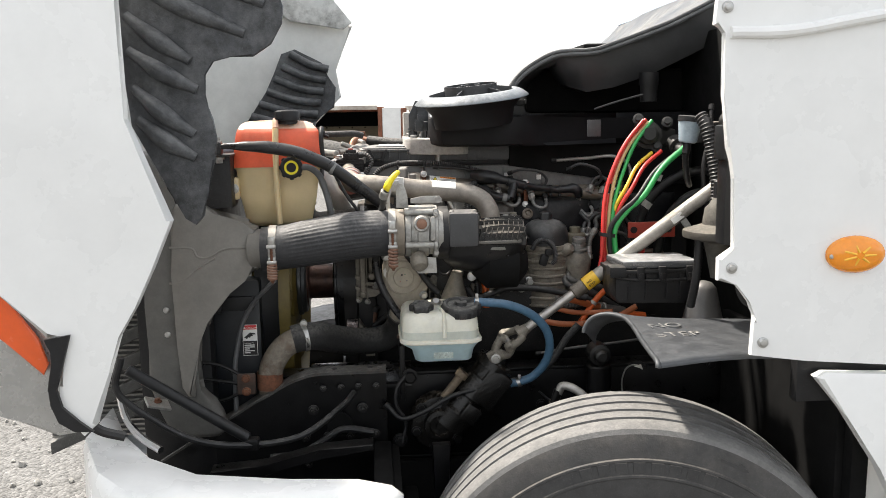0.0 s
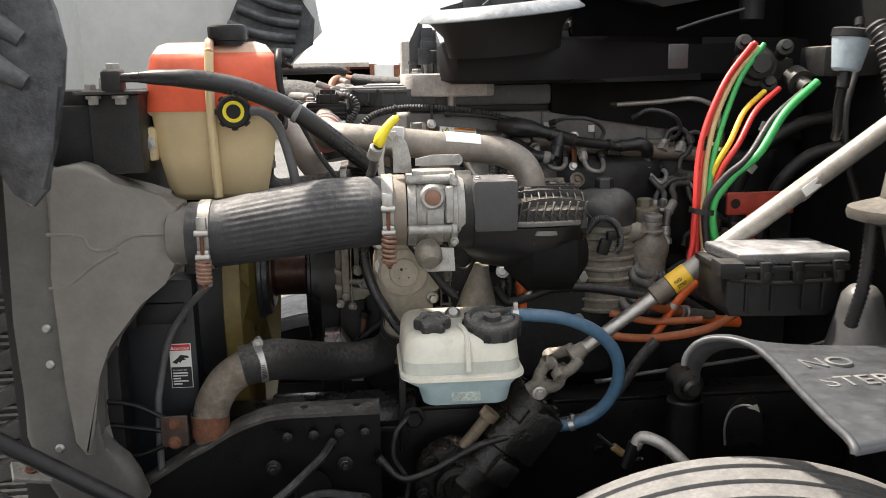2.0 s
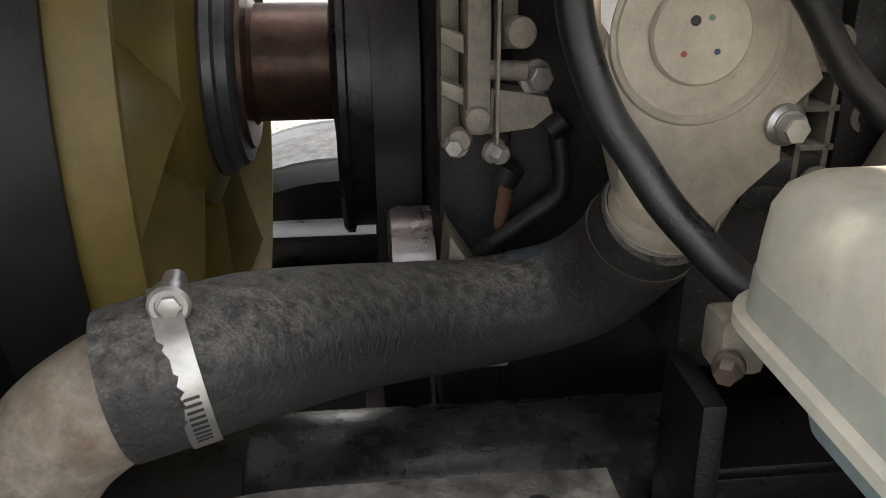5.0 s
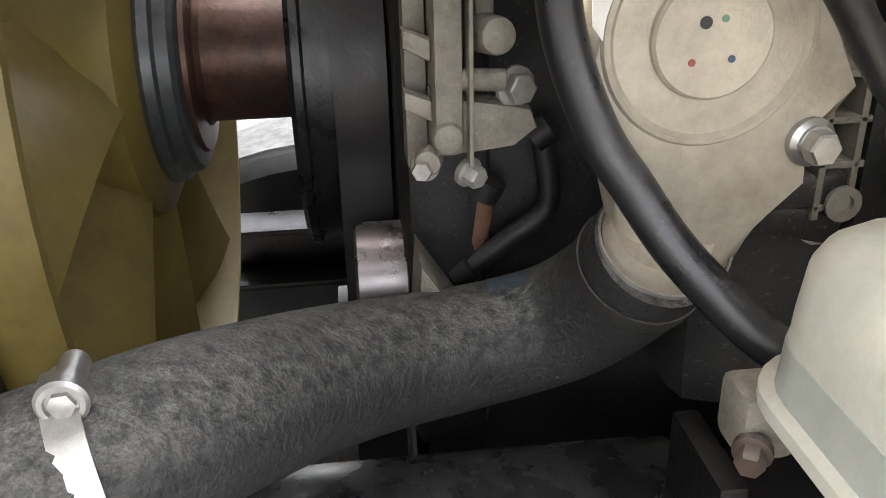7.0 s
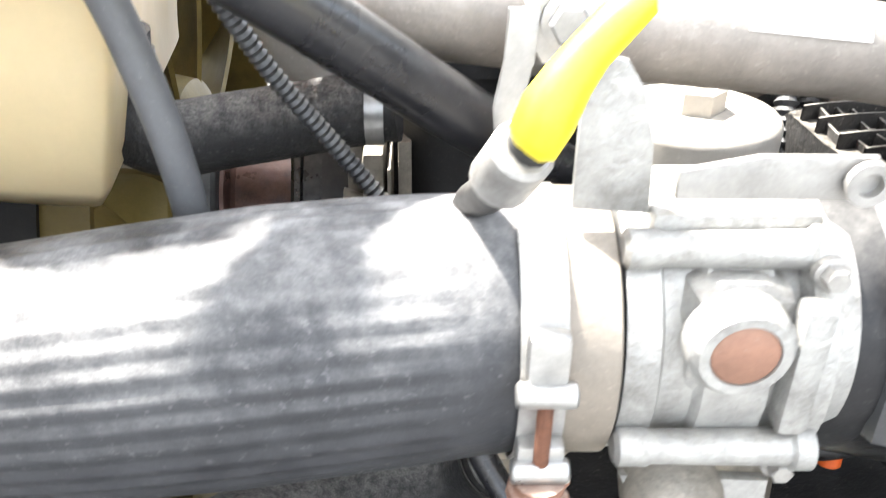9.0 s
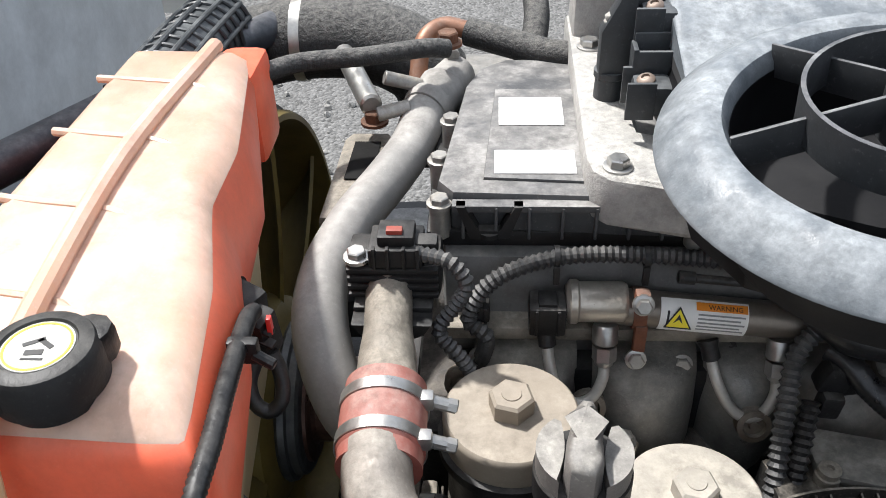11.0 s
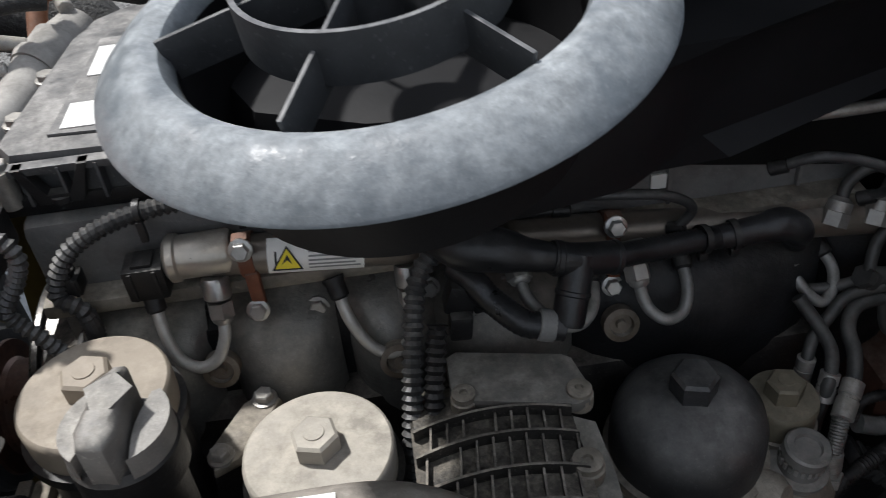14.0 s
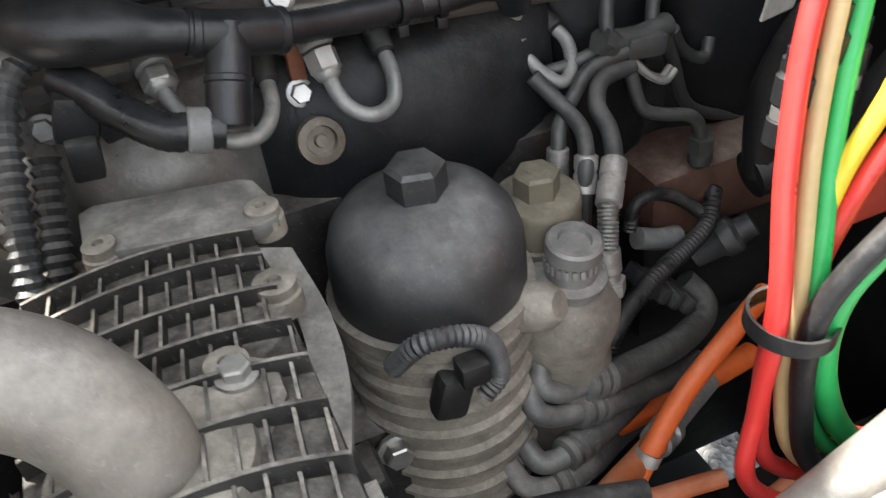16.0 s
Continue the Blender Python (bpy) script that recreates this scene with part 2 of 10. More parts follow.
def gravel_material():
    m = bpy.data.materials.new("gravel")
    m.use_nodes = True
    n, link = m.node_tree.nodes, m.node_tree.links.new
    b = n["Principled BSDF"]
    tc = n.new("ShaderNodeTexCoord")
    vo = n.new("ShaderNodeTexVoronoi")
    vo.inputs["Scale"].default_value = 60
    link(tc.outputs["Object"], vo.inputs["Vector"])
    no = n.new("ShaderNodeTexNoise")
    no.inputs["Scale"].default_value = 0.9
    no.inputs["Detail"].default_value = 6
    link(tc.outputs["Object"], no.inputs["Vector"])
    r = n.new("ShaderNodeValToRGB")
    r.color_ramp.elements[0].color = (0.075, 0.074, 0.070, 1)
    r.color_ramp.elements[1].color = (0.25, 0.247, 0.24, 1)
    link(vo.outputs["Color"], r.inputs["Fac"])
    x = n.new("ShaderNodeMixRGB")
    x.blend_type = "MULTIPLY"
    x.inputs["Fac"].default_value = 0.6
    link(r.outputs[0], x.inputs["Color1"])
    r2 = n.new("ShaderNodeValToRGB")
    r2.color_ramp.elements[0].position, r2.color_ramp.elements[1].position = 0.3, 0.7
    r2.color_ramp.elements[0].color = (0.55, 0.54, 0.52, 1)
    link(no.outputs["Fac"], r2.inputs["Fac"])
    link(r2.outputs[0], x.inputs["Color2"])
    link(x.outputs[0], b.inputs["Base Color"])
    b.inputs["Roughness"].default_value = 0.9
    bu = n.new("ShaderNodeBump")
    bu.inputs["Strength"].default_value = 0.8
    bu.inputs["Distance"].default_value = 0.015
    bu.invert = True
    link(vo.outputs["Distance"], bu.inputs["Height"])
    link(bu.outputs[0], b.inputs["Normal"])
    return m


GRAVEL = gravel_material()


# ---- mesh helpers ----
def V(*a):
    return Vector(a if len(a) == 3 else a[0])


def smooth(bm, angle=35):
    lim = radians(angle)
    for f in bm.faces:
        f.smooth = True
    for e in bm.edges:
        if len(e.link_faces) == 2:
            e.smooth = e.calc_face_angle(0) < lim
    return bm


def part(name, bm, material, parent=None, label="", angle=35):
    """Links a bmesh as one mesh object under a thing or a part."""
    bmesh.ops.recalc_face_normals(bm, faces=bm.faces[:])
    smooth(bm, angle)
    me = bpy.data.meshes.new(name)
    bm.to_mesh(me)
    bm.free()
    me.materials.append(material)
    ob = new(name, me)
    if parent is not None:
        ob.parent = parent
        ob.matrix_parent_inverse = parent.matrix_world.inverted() if parent.type == "EMPTY" else Matrix()
    if label:
        ob["label"] = label
    return ob


def thing(name, at, label, category, group="", kind=""):
    ob = new(name)
    ob.empty_display_size = 0.05
    ob.matrix_world = Matrix.Translation(V(at))
    return tagged(ob, label, category, group, kind)


def B():
    return bmesh.new()


def box(bm, c, s, bevel=0.004, rot=None, segs=2):
    m = Matrix.Translation(V(c)) @ (rot.to_4x4() if rot is not None else Matrix()) @ Matrix.Diagonal((*s, 1))
    r = bmesh.ops.create_cube(bm, size=1, matrix=m)
    if bevel:
        es = list({e for v in r["verts"] for e in v.link_edges})
        bmesh.ops.bevel(bm, geom=es, offset=min(bevel, min(s) * 0.45), segments=segs, profile=0.6, affect="EDGES")
    return bm


def box2(bm, lo, hi, bevel=0.004, segs=2):
    lo, hi = V(lo), V(hi)
    return box(bm, (lo + hi) / 2, [abs(a) for a in hi - lo], bevel, None, segs)


def axes_for(d):
    d = V(d).normalized()
    u = d.orthogonal().normalized() if abs(d.z) > 0.9 else Vector((0, 0, 1)).cross(d).normalized()
    return u, d.cross(u).normalized(), d


def lathe(bm, p, d, profile, seg=24, close=True):
    """Turns (distance along d, radius) rows round the axis through p."""
    p = V(p)
    u, w, d = axes_for(d)
    rings = []
    for h, r in profile:
        if r < 1e-5:
            rings.append([bm.verts.new(p + d * h)])
        else:
            rings.append([bm.verts.new(p + d * h + (u * math.cos(2 * math.pi * i / seg) + w * math.sin(2 * math.pi * i / seg)) * r) for i in range(seg)])
    for a, b in zip(rings, rings[1:]):
        for i in range(seg):
            j = (i + 1) % seg
            if len(a) == 1 and len(b) > 1:
                bm.faces.new((a[0], b[i], b[j]))
            elif len(b) == 1 and len(a) > 1:
                bm.faces.new((a[i], a[j], b[0]))
            elif len(a) > 1:
                bm.faces.new((a[i], a[j], b[j], b[i]))
    if close:
        for r in (rings[0], rings[-1]):
            if len(r) > 2:
                bm.faces.new(r)
    return bm


def cyl(bm, p0, p1, r, seg=20, bevel=0.0, r1=None):
    d = V(p1) - V(p0)
    h = d.length
    r1 = r if r1 is None else r1
    if bevel:
        return lathe(bm, p0, d, [(0, r - bevel), (bevel, r), (h - bevel, r1), (h, r1 - bevel)], seg)
    return lathe(bm, p0, d, [(0, r), (h, r1)], seg)


def spline(pts, n=8):
    pts = [V(p) for p in pts]
    if len(pts) < 3:
        return [pts[0].lerp(pts[-1], i / n) for i in range(n + 1)]
    out = []
    ext = [2 * pts[0] - pts[1], *pts, 2 * pts[-1] - pts[-2]]
    for i in range(1, len(ext) - 2):
        a, b, c, d = ext[i - 1:i + 3]
        for k in range(n):
            t = k / n
            out.append(0.5 * (2 * b + (c - a) * t + (2 * a - 5 * b + 4 * c - d) * t * t + (3 * b - 3 * c + d - a) * t ** 3))
    out.append(pts[-1])
    return out


def tube(bm, pts, r, seg=12, n=8, caps=True, rib=0.0, pitch=0.006, radii=None):
    """A hose along a smooth line; rib: depth of corrugation; radii: a radius for each of the points."""
    line = spline(pts, n)
    if rib:
        length = sum((b - a).length for a, b in zip(line, line[1:]))
        m = max(8, int(length / pitch * 2))
        dist, res, acc = [0.0], [], 0.0
        for a, b in zip(line, line[1:]):
            acc += (b - a).length
            dist.append(acc)
        for i in range(m + 1):
            s = acc * i / m
            k = next((j for j in range(1, len(dist)) if dist[j] >= s), len(dist) - 1)
            f = (s - dist[k - 1]) / max(1e-9, dist[k] - dist[k - 1])
            res.append(line[k - 1].lerp(line[k], f))
        line = res
    tang = [(line[min(i + 1, len(line) - 1)] - line[max(i - 1, 0)]).normalized() for i in range(len(line))]
    u = axes_for(tang[0])[0]
    rings = []
    for i, (p, t) in enumerate(zip(line, tang)):
        u = (u - t * u.dot(t)).normalized()
        w = t.cross(u)
        if radii:
            q = i / (len(line) - 1) * (len(radii) - 1)
            k = min(int(q), len(radii) - 2)
            f = q - k
            f = f * f * (3 - 2 * f)
            rr = radii[k] * (1 - f) + radii[k + 1] * f
        else:
            rr = r
        if rib:
            rr -= rib * (i % 2)
        rings.append([bm.verts.new(p + (u * math.cos(2 * math.pi * k / seg) + w * math.sin(2 * math.pi * k / seg)) * rr) for k in range(seg)])
    for a, b in zip(rings, rings[1:]):
        for k in range(seg):
            bm.faces.new((a[k], a[(k + 1) % seg], b[(k + 1) % seg], b[k]))
    if caps:
        bm.faces.new(rings[0])
        bm.faces.new(rings[-1])
    return bm


def prism(bm, poly, o, u, w, depth, bevel=0.0, segs=2):
    """A flat outline (in the axes u, w from o) given thickness along u x w."""
    o, u, w = V(o), V(u), V(w)
    d = u.cross(w).normalized() * depth
    a = [bm.verts.new(o + u * x + w * y) for x, y in poly]
    b = [bm.verts.new(v.co + d) for v in a]
    fa, fb = bm.faces.new(a), bm.faces.new(b[::-1])
    side = []
    for i in range(len(a)):
        j = (i + 1) % len(a)
        side.append(bm.faces.new((a[j], a[i], b[i], b[j])))
    if bevel:
        es = list(fa.edges) + list(fb.edges)
        bmesh.ops.bevel(bm, geom=es, offset=bevel, segments=segs, profile=0.5 if segs > 2 else 0.6, affect="EDGES")
    return bm


def hexa(bm, p, d, r, h, chamfer=0.12):
    return lathe(bm, p, d, [(0, r), (h * (1 - chamfer), r), (h, r * 0.86)], 6)


def bolt(bm, p, d, r=0.008, h=0.007, washer=True):
    p, d = V(p), V(d).normalized()
    if washer:
        lathe(bm, p - d * 0.002, d, [(0, r * 1.35), (0.0035, r * 1.35), (0.004, r * 1.2)], 14)
    hexa(bm, p, d, r, h)
    return bm


def torus(bm, p, d, R, r, seg=32, s2=10):
    u, w, d = axes_for(d)
    pts = [V(p) + (u * math.cos(2 * math.pi * i / seg) + w * math.sin(2 * math.pi * i / seg)) * R for i in range(seg)]
    rings = []
    for i, q in enumerate(pts):
        out = (q - V(p)).normalized()
        rings.append([bm.verts.new(q + (out * math.cos(2 * math.pi * k / s2) + d * math.sin(2 * math.pi * k / s2)) * r) for k in range(s2)])
    for i in range(seg):
        a, b = rings[i], rings[(i + 1) % seg]
        for k in range(s2):
            bm.faces.new((a[k], a[(k + 1) % s2], b[(k + 1) % s2], b[k]))
    return bm


def band(bm, p, d, r, width, thick=0.0015, seg=36, a0=0.0, a1=360.0):
    """A flat strap round an axis."""
    u, w, d = axes_for(d)
    p = V(p)
    n = max(4, int(seg * abs(a1 - a0) / 360))
    rows = []
    for i in range(n + 1):
        a = radians(a0 + (a1 - a0) * i / n)
        o = u * math.cos(a) + w * math.sin(a)
        rows.append([bm.verts.new(p + o * rr + d * x) for rr, x in ((r, -width / 2), (r + thick, -width / 2), (r + thick, width / 2), (r, width / 2))])
    for a, b in zip(rows, rows[1:]):
        for k in range(4):
            bm.faces.new((a[k], a[(k + 1) % 4], b[(k + 1) % 4], b[k]))
    return bm


def letters(text, size, m, material, parent, extrude=0.0004, align="LEFT"):
    cu = bpy.data.curves.new("lettering", "FONT")
    cu.body, cu.size, cu.extrude, cu.align_x = text, size, extrude, align
    tmp = bpy.data.objects.new("lettering", cu)
    scene.collection.objects.link(tmp)
    me = bpy.data.meshes.new_from_object(tmp.evaluated_get(bpy.context.evaluated_depsgraph_get()))
    bpy.data.objects.remove(tmp)
    bpy.data.curves.remove(cu)
    me.transform(m)
    me.materials.clear()
    me.materials.append(material)
    ob = new("lettering", me)
    ob.parent = parent
    ob.matrix_parent_inverse = parent.matrix_world.inverted() if parent.type == "EMPTY" else Matrix()
    return ob


X, Y, Z = Vector((1, 0, 0)), Vector((0, 1, 0)), Vector((0, 0, 1))

# ---- ground and distance ----
g = B()
bmesh.ops.create_grid(g, x_segments=40, y_segments=40, size=200, matrix=Matrix.Translation((0, 60, 0)))
tagged(part("ground", g, GRAVEL), "pale grey crushed gravel yard", "ground", kind="structure")


def stray_stones():
    rng = random.Random(4)
    bm = B()
    for _ in range(700):
        x, y, s = rng.uniform(-3.2, -0.6), rng.uniform(2.0, 9.0), rng.uniform(0.006, 0.022)
        r = bmesh.ops.create_icosphere(bm, subdivisions=1, radius=s, matrix=Matrix.Translation((x, y, s * 0.35)) @ pose(0, 0, 0, rng.uniform(0, 180), rng.uniform(0, 180), 0))
        for v in r["verts"]:
            v.co += Vector((rng.uniform(-1, 1), rng.uniform(-1, 1), rng.uniform(-1, 1))) * s * 0.25
    tagged(part("gravel_stones", bm, mat("loose_stone", (0.30, 0.29, 0.27), 0.9, vary=0.4, scale=30), None), "loose grey gravel stones on the yard", "gravel", kind="stuff")


stray_stones()


def trailer(at, w, h, depth, turn, post):
    """An old box trailer standing open at one end."""
    t = thing("box_trailer", at, "old white box trailer with rusty frame, standing open in the yard", "trailer")
    m = pose(*at, 0, 0, turn)

    def put(name, lo, hi, material, label=""):
        bm = B()
        box2(bm, lo, hi, 0.02)
        bm.transform(m)
        part(name, bm, material, t, label)
    put("floor_deck", (0, 0, 0.0), (w, depth, 0.12), TRAILER_IN)
    put("roof", (-0.05, 0.2, h), (w + 0.05, depth, h + 0.06), TR_RUST)
    put("back_wall", (0, depth - 0.06, 0.1), (w, depth, h), TRAILER_IN)
    put("side_wall", (0, 0, 0.1), (0.05, depth, h), TRAILER_IN)
    put("side_wall", (w - 0.05, 0, 0.1), (w, depth, h), TRAILER_IN)
    # near-black board paints the roof's shade on the upper back wall
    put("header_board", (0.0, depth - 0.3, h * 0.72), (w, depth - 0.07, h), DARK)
    for k in range(5):
        put("roof_bow", (0.1, 0.6 + k * 0.9, h - 0.06), (w - 0.1, 0.7 + k * 0.9, h), TR_RUST)
    if post:
        put("corner_post", (w - 0.02, -0.10, 0.0), (w + 0.50, 0.10, h + 0.03), TRAILER, "white corner post")
        put("post_edge", (w - 0.14, -0.12, 0.0), (w - 0.025, 0.08, h + 0.06), TR_RUST, "rusty post edge")
        put("post_edge", (w + 0.505, -0.12, 0.0), (w + 0.66, 0.08, h + 0.02), TR_RUST, "rusty post edge")
    put("roof_rail", (-0.1, -0.12, h - 0.02), (w - 0.15, 0.10, h + 0.10), mat("chipped_rail", (0.60, 0.57, 0.50), 0.7, vary=0.3, scale=2.0, grime=0.9, grime_color=(0.16, 0.07, 0.04)), "white rail with rust blotches")
    for i in range(14):
        bm = B()
        bmesh.ops.create_icosphere(bm, subdivisions=1, radius=0.03, matrix=m @ Matrix.Translation((0.3 + i * w / 15, depth - 0.32, h * 0.70)))
        part("rivet", bm, DARK, t)


trailer((-6.0, 24.0, 0.0), 6.3, 1.86, 5.0, 0, True)
trailer((1.05, 24.6, 0.0), 3.6, 1.84, 3.0, -3, False)


# ---- the open hood ----
def hood():
    t = thing("hood", (-0.6, 1.6, 1.0), "white fibreglass truck hood tilted forward and open", "hood")
    bm = B()
    prism(bm, [(-0.44, 2.30), (-0.446, 1.90), (-0.452, 1.69), (-0.372, 1.505), (-0.412, 1.418), (-0.448, 1.345), (-0.482, 1.29),
               (-0.515, 1.215), (-0.535, 1.12), (-0.56, 1.098), (-0.60, 1.15), (-0.598, 1.20), (-0.566, 1.305), (-0.612, 1.292),
               (-0.70, 1.40), (-1.10, 1.72), (-1.9, 2.0), (-1.9, 2.9), (-0.5, 2.9)], (0, 1.615, 0), X, Z, 0.03, 0.008)
    part("side_panel", bm, WHITE, t)
    bm = B()
    prism(bm, [(-0.08, 2.10), (-0.17, 1.90), (-0.14, 1.78), (-0.30, 1.62), (-0.60, 1.50), (-0.75, 1.2), (-1.9, 1.3), (-1.9, 3.1), (-0.5, 3.0), (-0.36, 2.25)],
          (0, 4.09, 0), X, Z, 0.03, 0.008)
    part("far_side_panel", bm, WHITE_IN, t)
    bm = B()
    tube(bm, [(-0.95, 1.62, 1.35), (-0.98, 2.2, 1.42), (-0.98, 3.4, 1.42), (-0.95, 4.08, 1.35)], 0.03, 10)
    part("front_lip", bm, WHITE_IN, t)
    bm = B()
    prism(bm, [(1.62, 1.38), (4.08, 1.38), (4.08, 3.0), (1.62, 3.0)], (-1.05, 0, 0), Y, Z, 0.03, 0.006)
    part("top_panel", bm, WHITE_IN, t, "white inner face of the hood")
    bm = B()
    torus(bm, (-0.93, 3.2, 1.95), X, 0.26, 0.012, 40, 8)
    torus(bm, (-0.95, 3.2, 1.95), X, 0.20, 0.010, 40, 8)
    part("moulded_ring", bm, WHITE_IN, t)
    bm = B()
    prism(bm, [(-0.50, 2.24), (-0.36, 2.12), (-0.12, 2.08), (-0.08, 2.11), (-0.20, 2.26), (-0.4, 2.4)], (0, 4.03, 0), X, Z, 0.02, 0.004)
    part("edge_flange", bm, mat("speckled_white", (0.62, 0.62, 0.59), 0.6, 0, 0.2, (0.4, 0.38, 0.34), 0.1, 20, 0.1, grime=0.75), t, "white flange with black overspray speckle")
    bm = B()
    prism(bm, [(2.42, 0.72), (3.95, 0.72), (3.95, 1.50), (3.2, 1.56), (2.42, 1.42)], (-0.80, 0, 0), Y, Z, 0.02, 0.006)
    lathe(bm, (-0.775, 2.95, 1.30), X, [(0, 0.05), (0.004, 0.05), (0.004, 0.035), (-0.002, 0.03)], 24)
    part("inner_bucket", bm, mat("grey_blue_fibreglass", (0.52, 0.54, 0.55), 0.55, 0, 0.3, (0.33, 0.33, 0.32), 0.15, 8, 0.2), t, "grey-blue moulded inner bucket")
    bm = B()
    prism(bm, [(-0.80, 2.42), (-0.50, 2.60), (-0.42, 3.95), (-0.80, 3.95)], (0, 0, 0.70), X, Y, 0.02, 0.006)
    part("inner_floor", bm, MATS["grey_blue_fibreglass"], t)
    # black ribbed splash shields
    bm = B()
    prism(bm, [(-0.474, 2.20), (-0.47, 1.774), (-0.463, 1.677), (-0.372, 1.495), (-0.352, 1.482), (-0.335, 1.50), (-0.329, 1.548), (-0.308, 1.61),
               (-0.302, 1.65), (-0.308, 1.69), (-0.326, 1.735), (-0.324, 1.775), (-0.305, 1.803), (-0.27, 1.812), (-0.227, 1.806), (-0.19, 1.83), (-0.168, 1.868),
               (-0.164, 1.90), (-0.18, 1.94), (-0.22, 2.2)], (0, 1.715, 0), X, Z, 0.014, 0.005)
    for i, (x0, z0, x1, z1) in enumerate([(-0.46, 2.02, -0.20, 1.905), (-0.46, 1.955, -0.24, 1.85), (-0.46, 1.885, -0.345, 1.80), (-0.46, 1.82, -0.335, 1.745),
                                          (-0.455, 1.75, -0.345, 1.66), (-0.45, 1.69, -0.345, 1.615)]):
        if i == 0:
            shield = part("splash_shield", bm, SPLASH, t, "black ribbed plastic splash shield", 50)
        bm = B()
        tube(bm, [(x0, 1.703, z0), ((x0 + x1) / 2, 1.698, (z0 + z1) / 2 - 0.005), (x1, 1.703, z1)], 0.016, 10, 6, radii=[0.010, 0.018, 0.010])
        part("moulded_rib", bm, SPLASH, shield, "", 60)
    bm = B()
    prism(bm, [(-0.60, 1.62), (-0.47, 1.80), (-0.40, 1.97), (-0.34, 1.99), (-0.22, 1.93), (-0.20, 1.87), (-0.16, 1.82), (-0.17, 1.73), (-0.24, 1.69), (-0.30, 1.60)],
          (0, 3.98, 0), X, Z, 0.014, 0.005)
    shield = part("splash_shield", bm, SPLASH, t, "black ribbed plastic splash shield", 50)
    for k in range(7):
        f = k / 6
        bm = B()
        a, b = V(-0.58, 3.955, 1.64).lerp(V(-0.36, 3.955, 1.97), f), V(-0.27, 3.955, 1.60).lerp(V(-0.19, 3.955, 1.90), f)
        tube(bm, [a, a.lerp(b, 0.5) - Z * 0.012, b], 0.017, 8, 5)
        part("moulded_rib", bm, SPLASH, shield, "", 60)
    # rubber gasket round the lamp's edge
    bm = B()
    prism(bm, [(-0.614, 1.291), (-0.567, 1.299), (-0.582, 1.248), (-0.599, 1.194), (-0.591, 1.16), (-0.56, 1.129), (-0.538, 1.111),
               (-0.572, 1.112), (-0.60, 1.131), (-0.612, 1.165), (-0.614, 1.20), (-0.604, 1.244), (-0.604, 1.268)], (0, 1.584, 0), X, Z, 0.008)
    part("gasket", bm, BLACK_PL, t, "black rubber lamp gasket")
    # headlamp housing
    bm = B()
    prism(bm, [(-1.5, 1.60), (-0.80, 1.50), (-0.70, 1.395), (-0.605, 1.285), (-0.598, 1.16), (-0.555, 1.095), (-0.62, 1.085), (-0.72, 1.13), (-0.9, 1.22), (-1.5, 1.35)],
          (0, 1.66, 0), X, Z, 0.035, 0.012)
    lamp = part("headlamp_housing", bm, mat("grey_bezel", (0.42, 0.42, 0.41), 0.25, 0.5, 0.15, vary=0.08, bump=0.03), t, "silver headlamp bezel")
    bm = B()
    prism(bm, [(-1.0, 1.72), (-0.80, 1.49), (-0.70, 1.382), (-0.636, 1.285), (-0.622, 1.235), (-0.632, 1.215), (-0.70, 1.285), (-1.0, 1.55)], (0, 1.618, 0), X, Z, 0.01, 0.003)
    part("reflector", bm, ORANGE_REF, lamp, "orange side reflector")
    bm = B()
    tube(bm, [(-0.60, 1.635, 1.285), (-0.592, 1.635, 1.2), (-0.59, 1.635, 1.14), (-0.55, 1.635, 1.095), (-0.50, 1.64, 1.075)], 0.010, 8)
    part("gasket", bm, BLACK_PL, lamp)


hood()


def grille_mesh():
    """Slanting louvres with fine screen behind them, ahead of the radiator."""
    t = thing("grille_screen", (-0.8, 2.5, 1.0), "dusty slanting grille louvres over a fine mesh screen", "grille")
    slat = mat("grille_slat", (0.05, 0.05, 0.048), 0.6, 0.1, 0.8, (0.30, 0.29, 0.265), 0.3, 50, 0.4)
    screen = mat("mesh_screen", (0.30, 0.29, 0.27), 0.6, 0.3, 0.4, (0.36, 0.345, 0.31), 0.25, 60, 0.3)
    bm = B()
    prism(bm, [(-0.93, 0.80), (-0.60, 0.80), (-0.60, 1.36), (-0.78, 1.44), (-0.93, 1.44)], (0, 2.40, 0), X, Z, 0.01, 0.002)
    # dark sheet gives the shade behind the screen by its colour
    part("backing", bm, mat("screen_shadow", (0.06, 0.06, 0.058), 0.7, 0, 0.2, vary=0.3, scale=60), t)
    for k in range(46):
        z = 0.80 + k * 0.0145
        bm = B()
        box2(bm, (-0.93, 2.385, z), (-0.60, 2.3895, z + 0.0055), 0)
        part("screen_bar", bm, screen, t)
    for k in range(9):
        z = 0.80 + k * 0.071
        bm = B()
        prism(bm, [(-0.92, z - 0.035), (-0.60, z + 0.105), (-0.60, z + 0.140), (-0.92, z)], (0, 2.385, 0), X, Z, 0.04, 0.004)
        part("louvre", bm, slat, t)


grille_mesh()


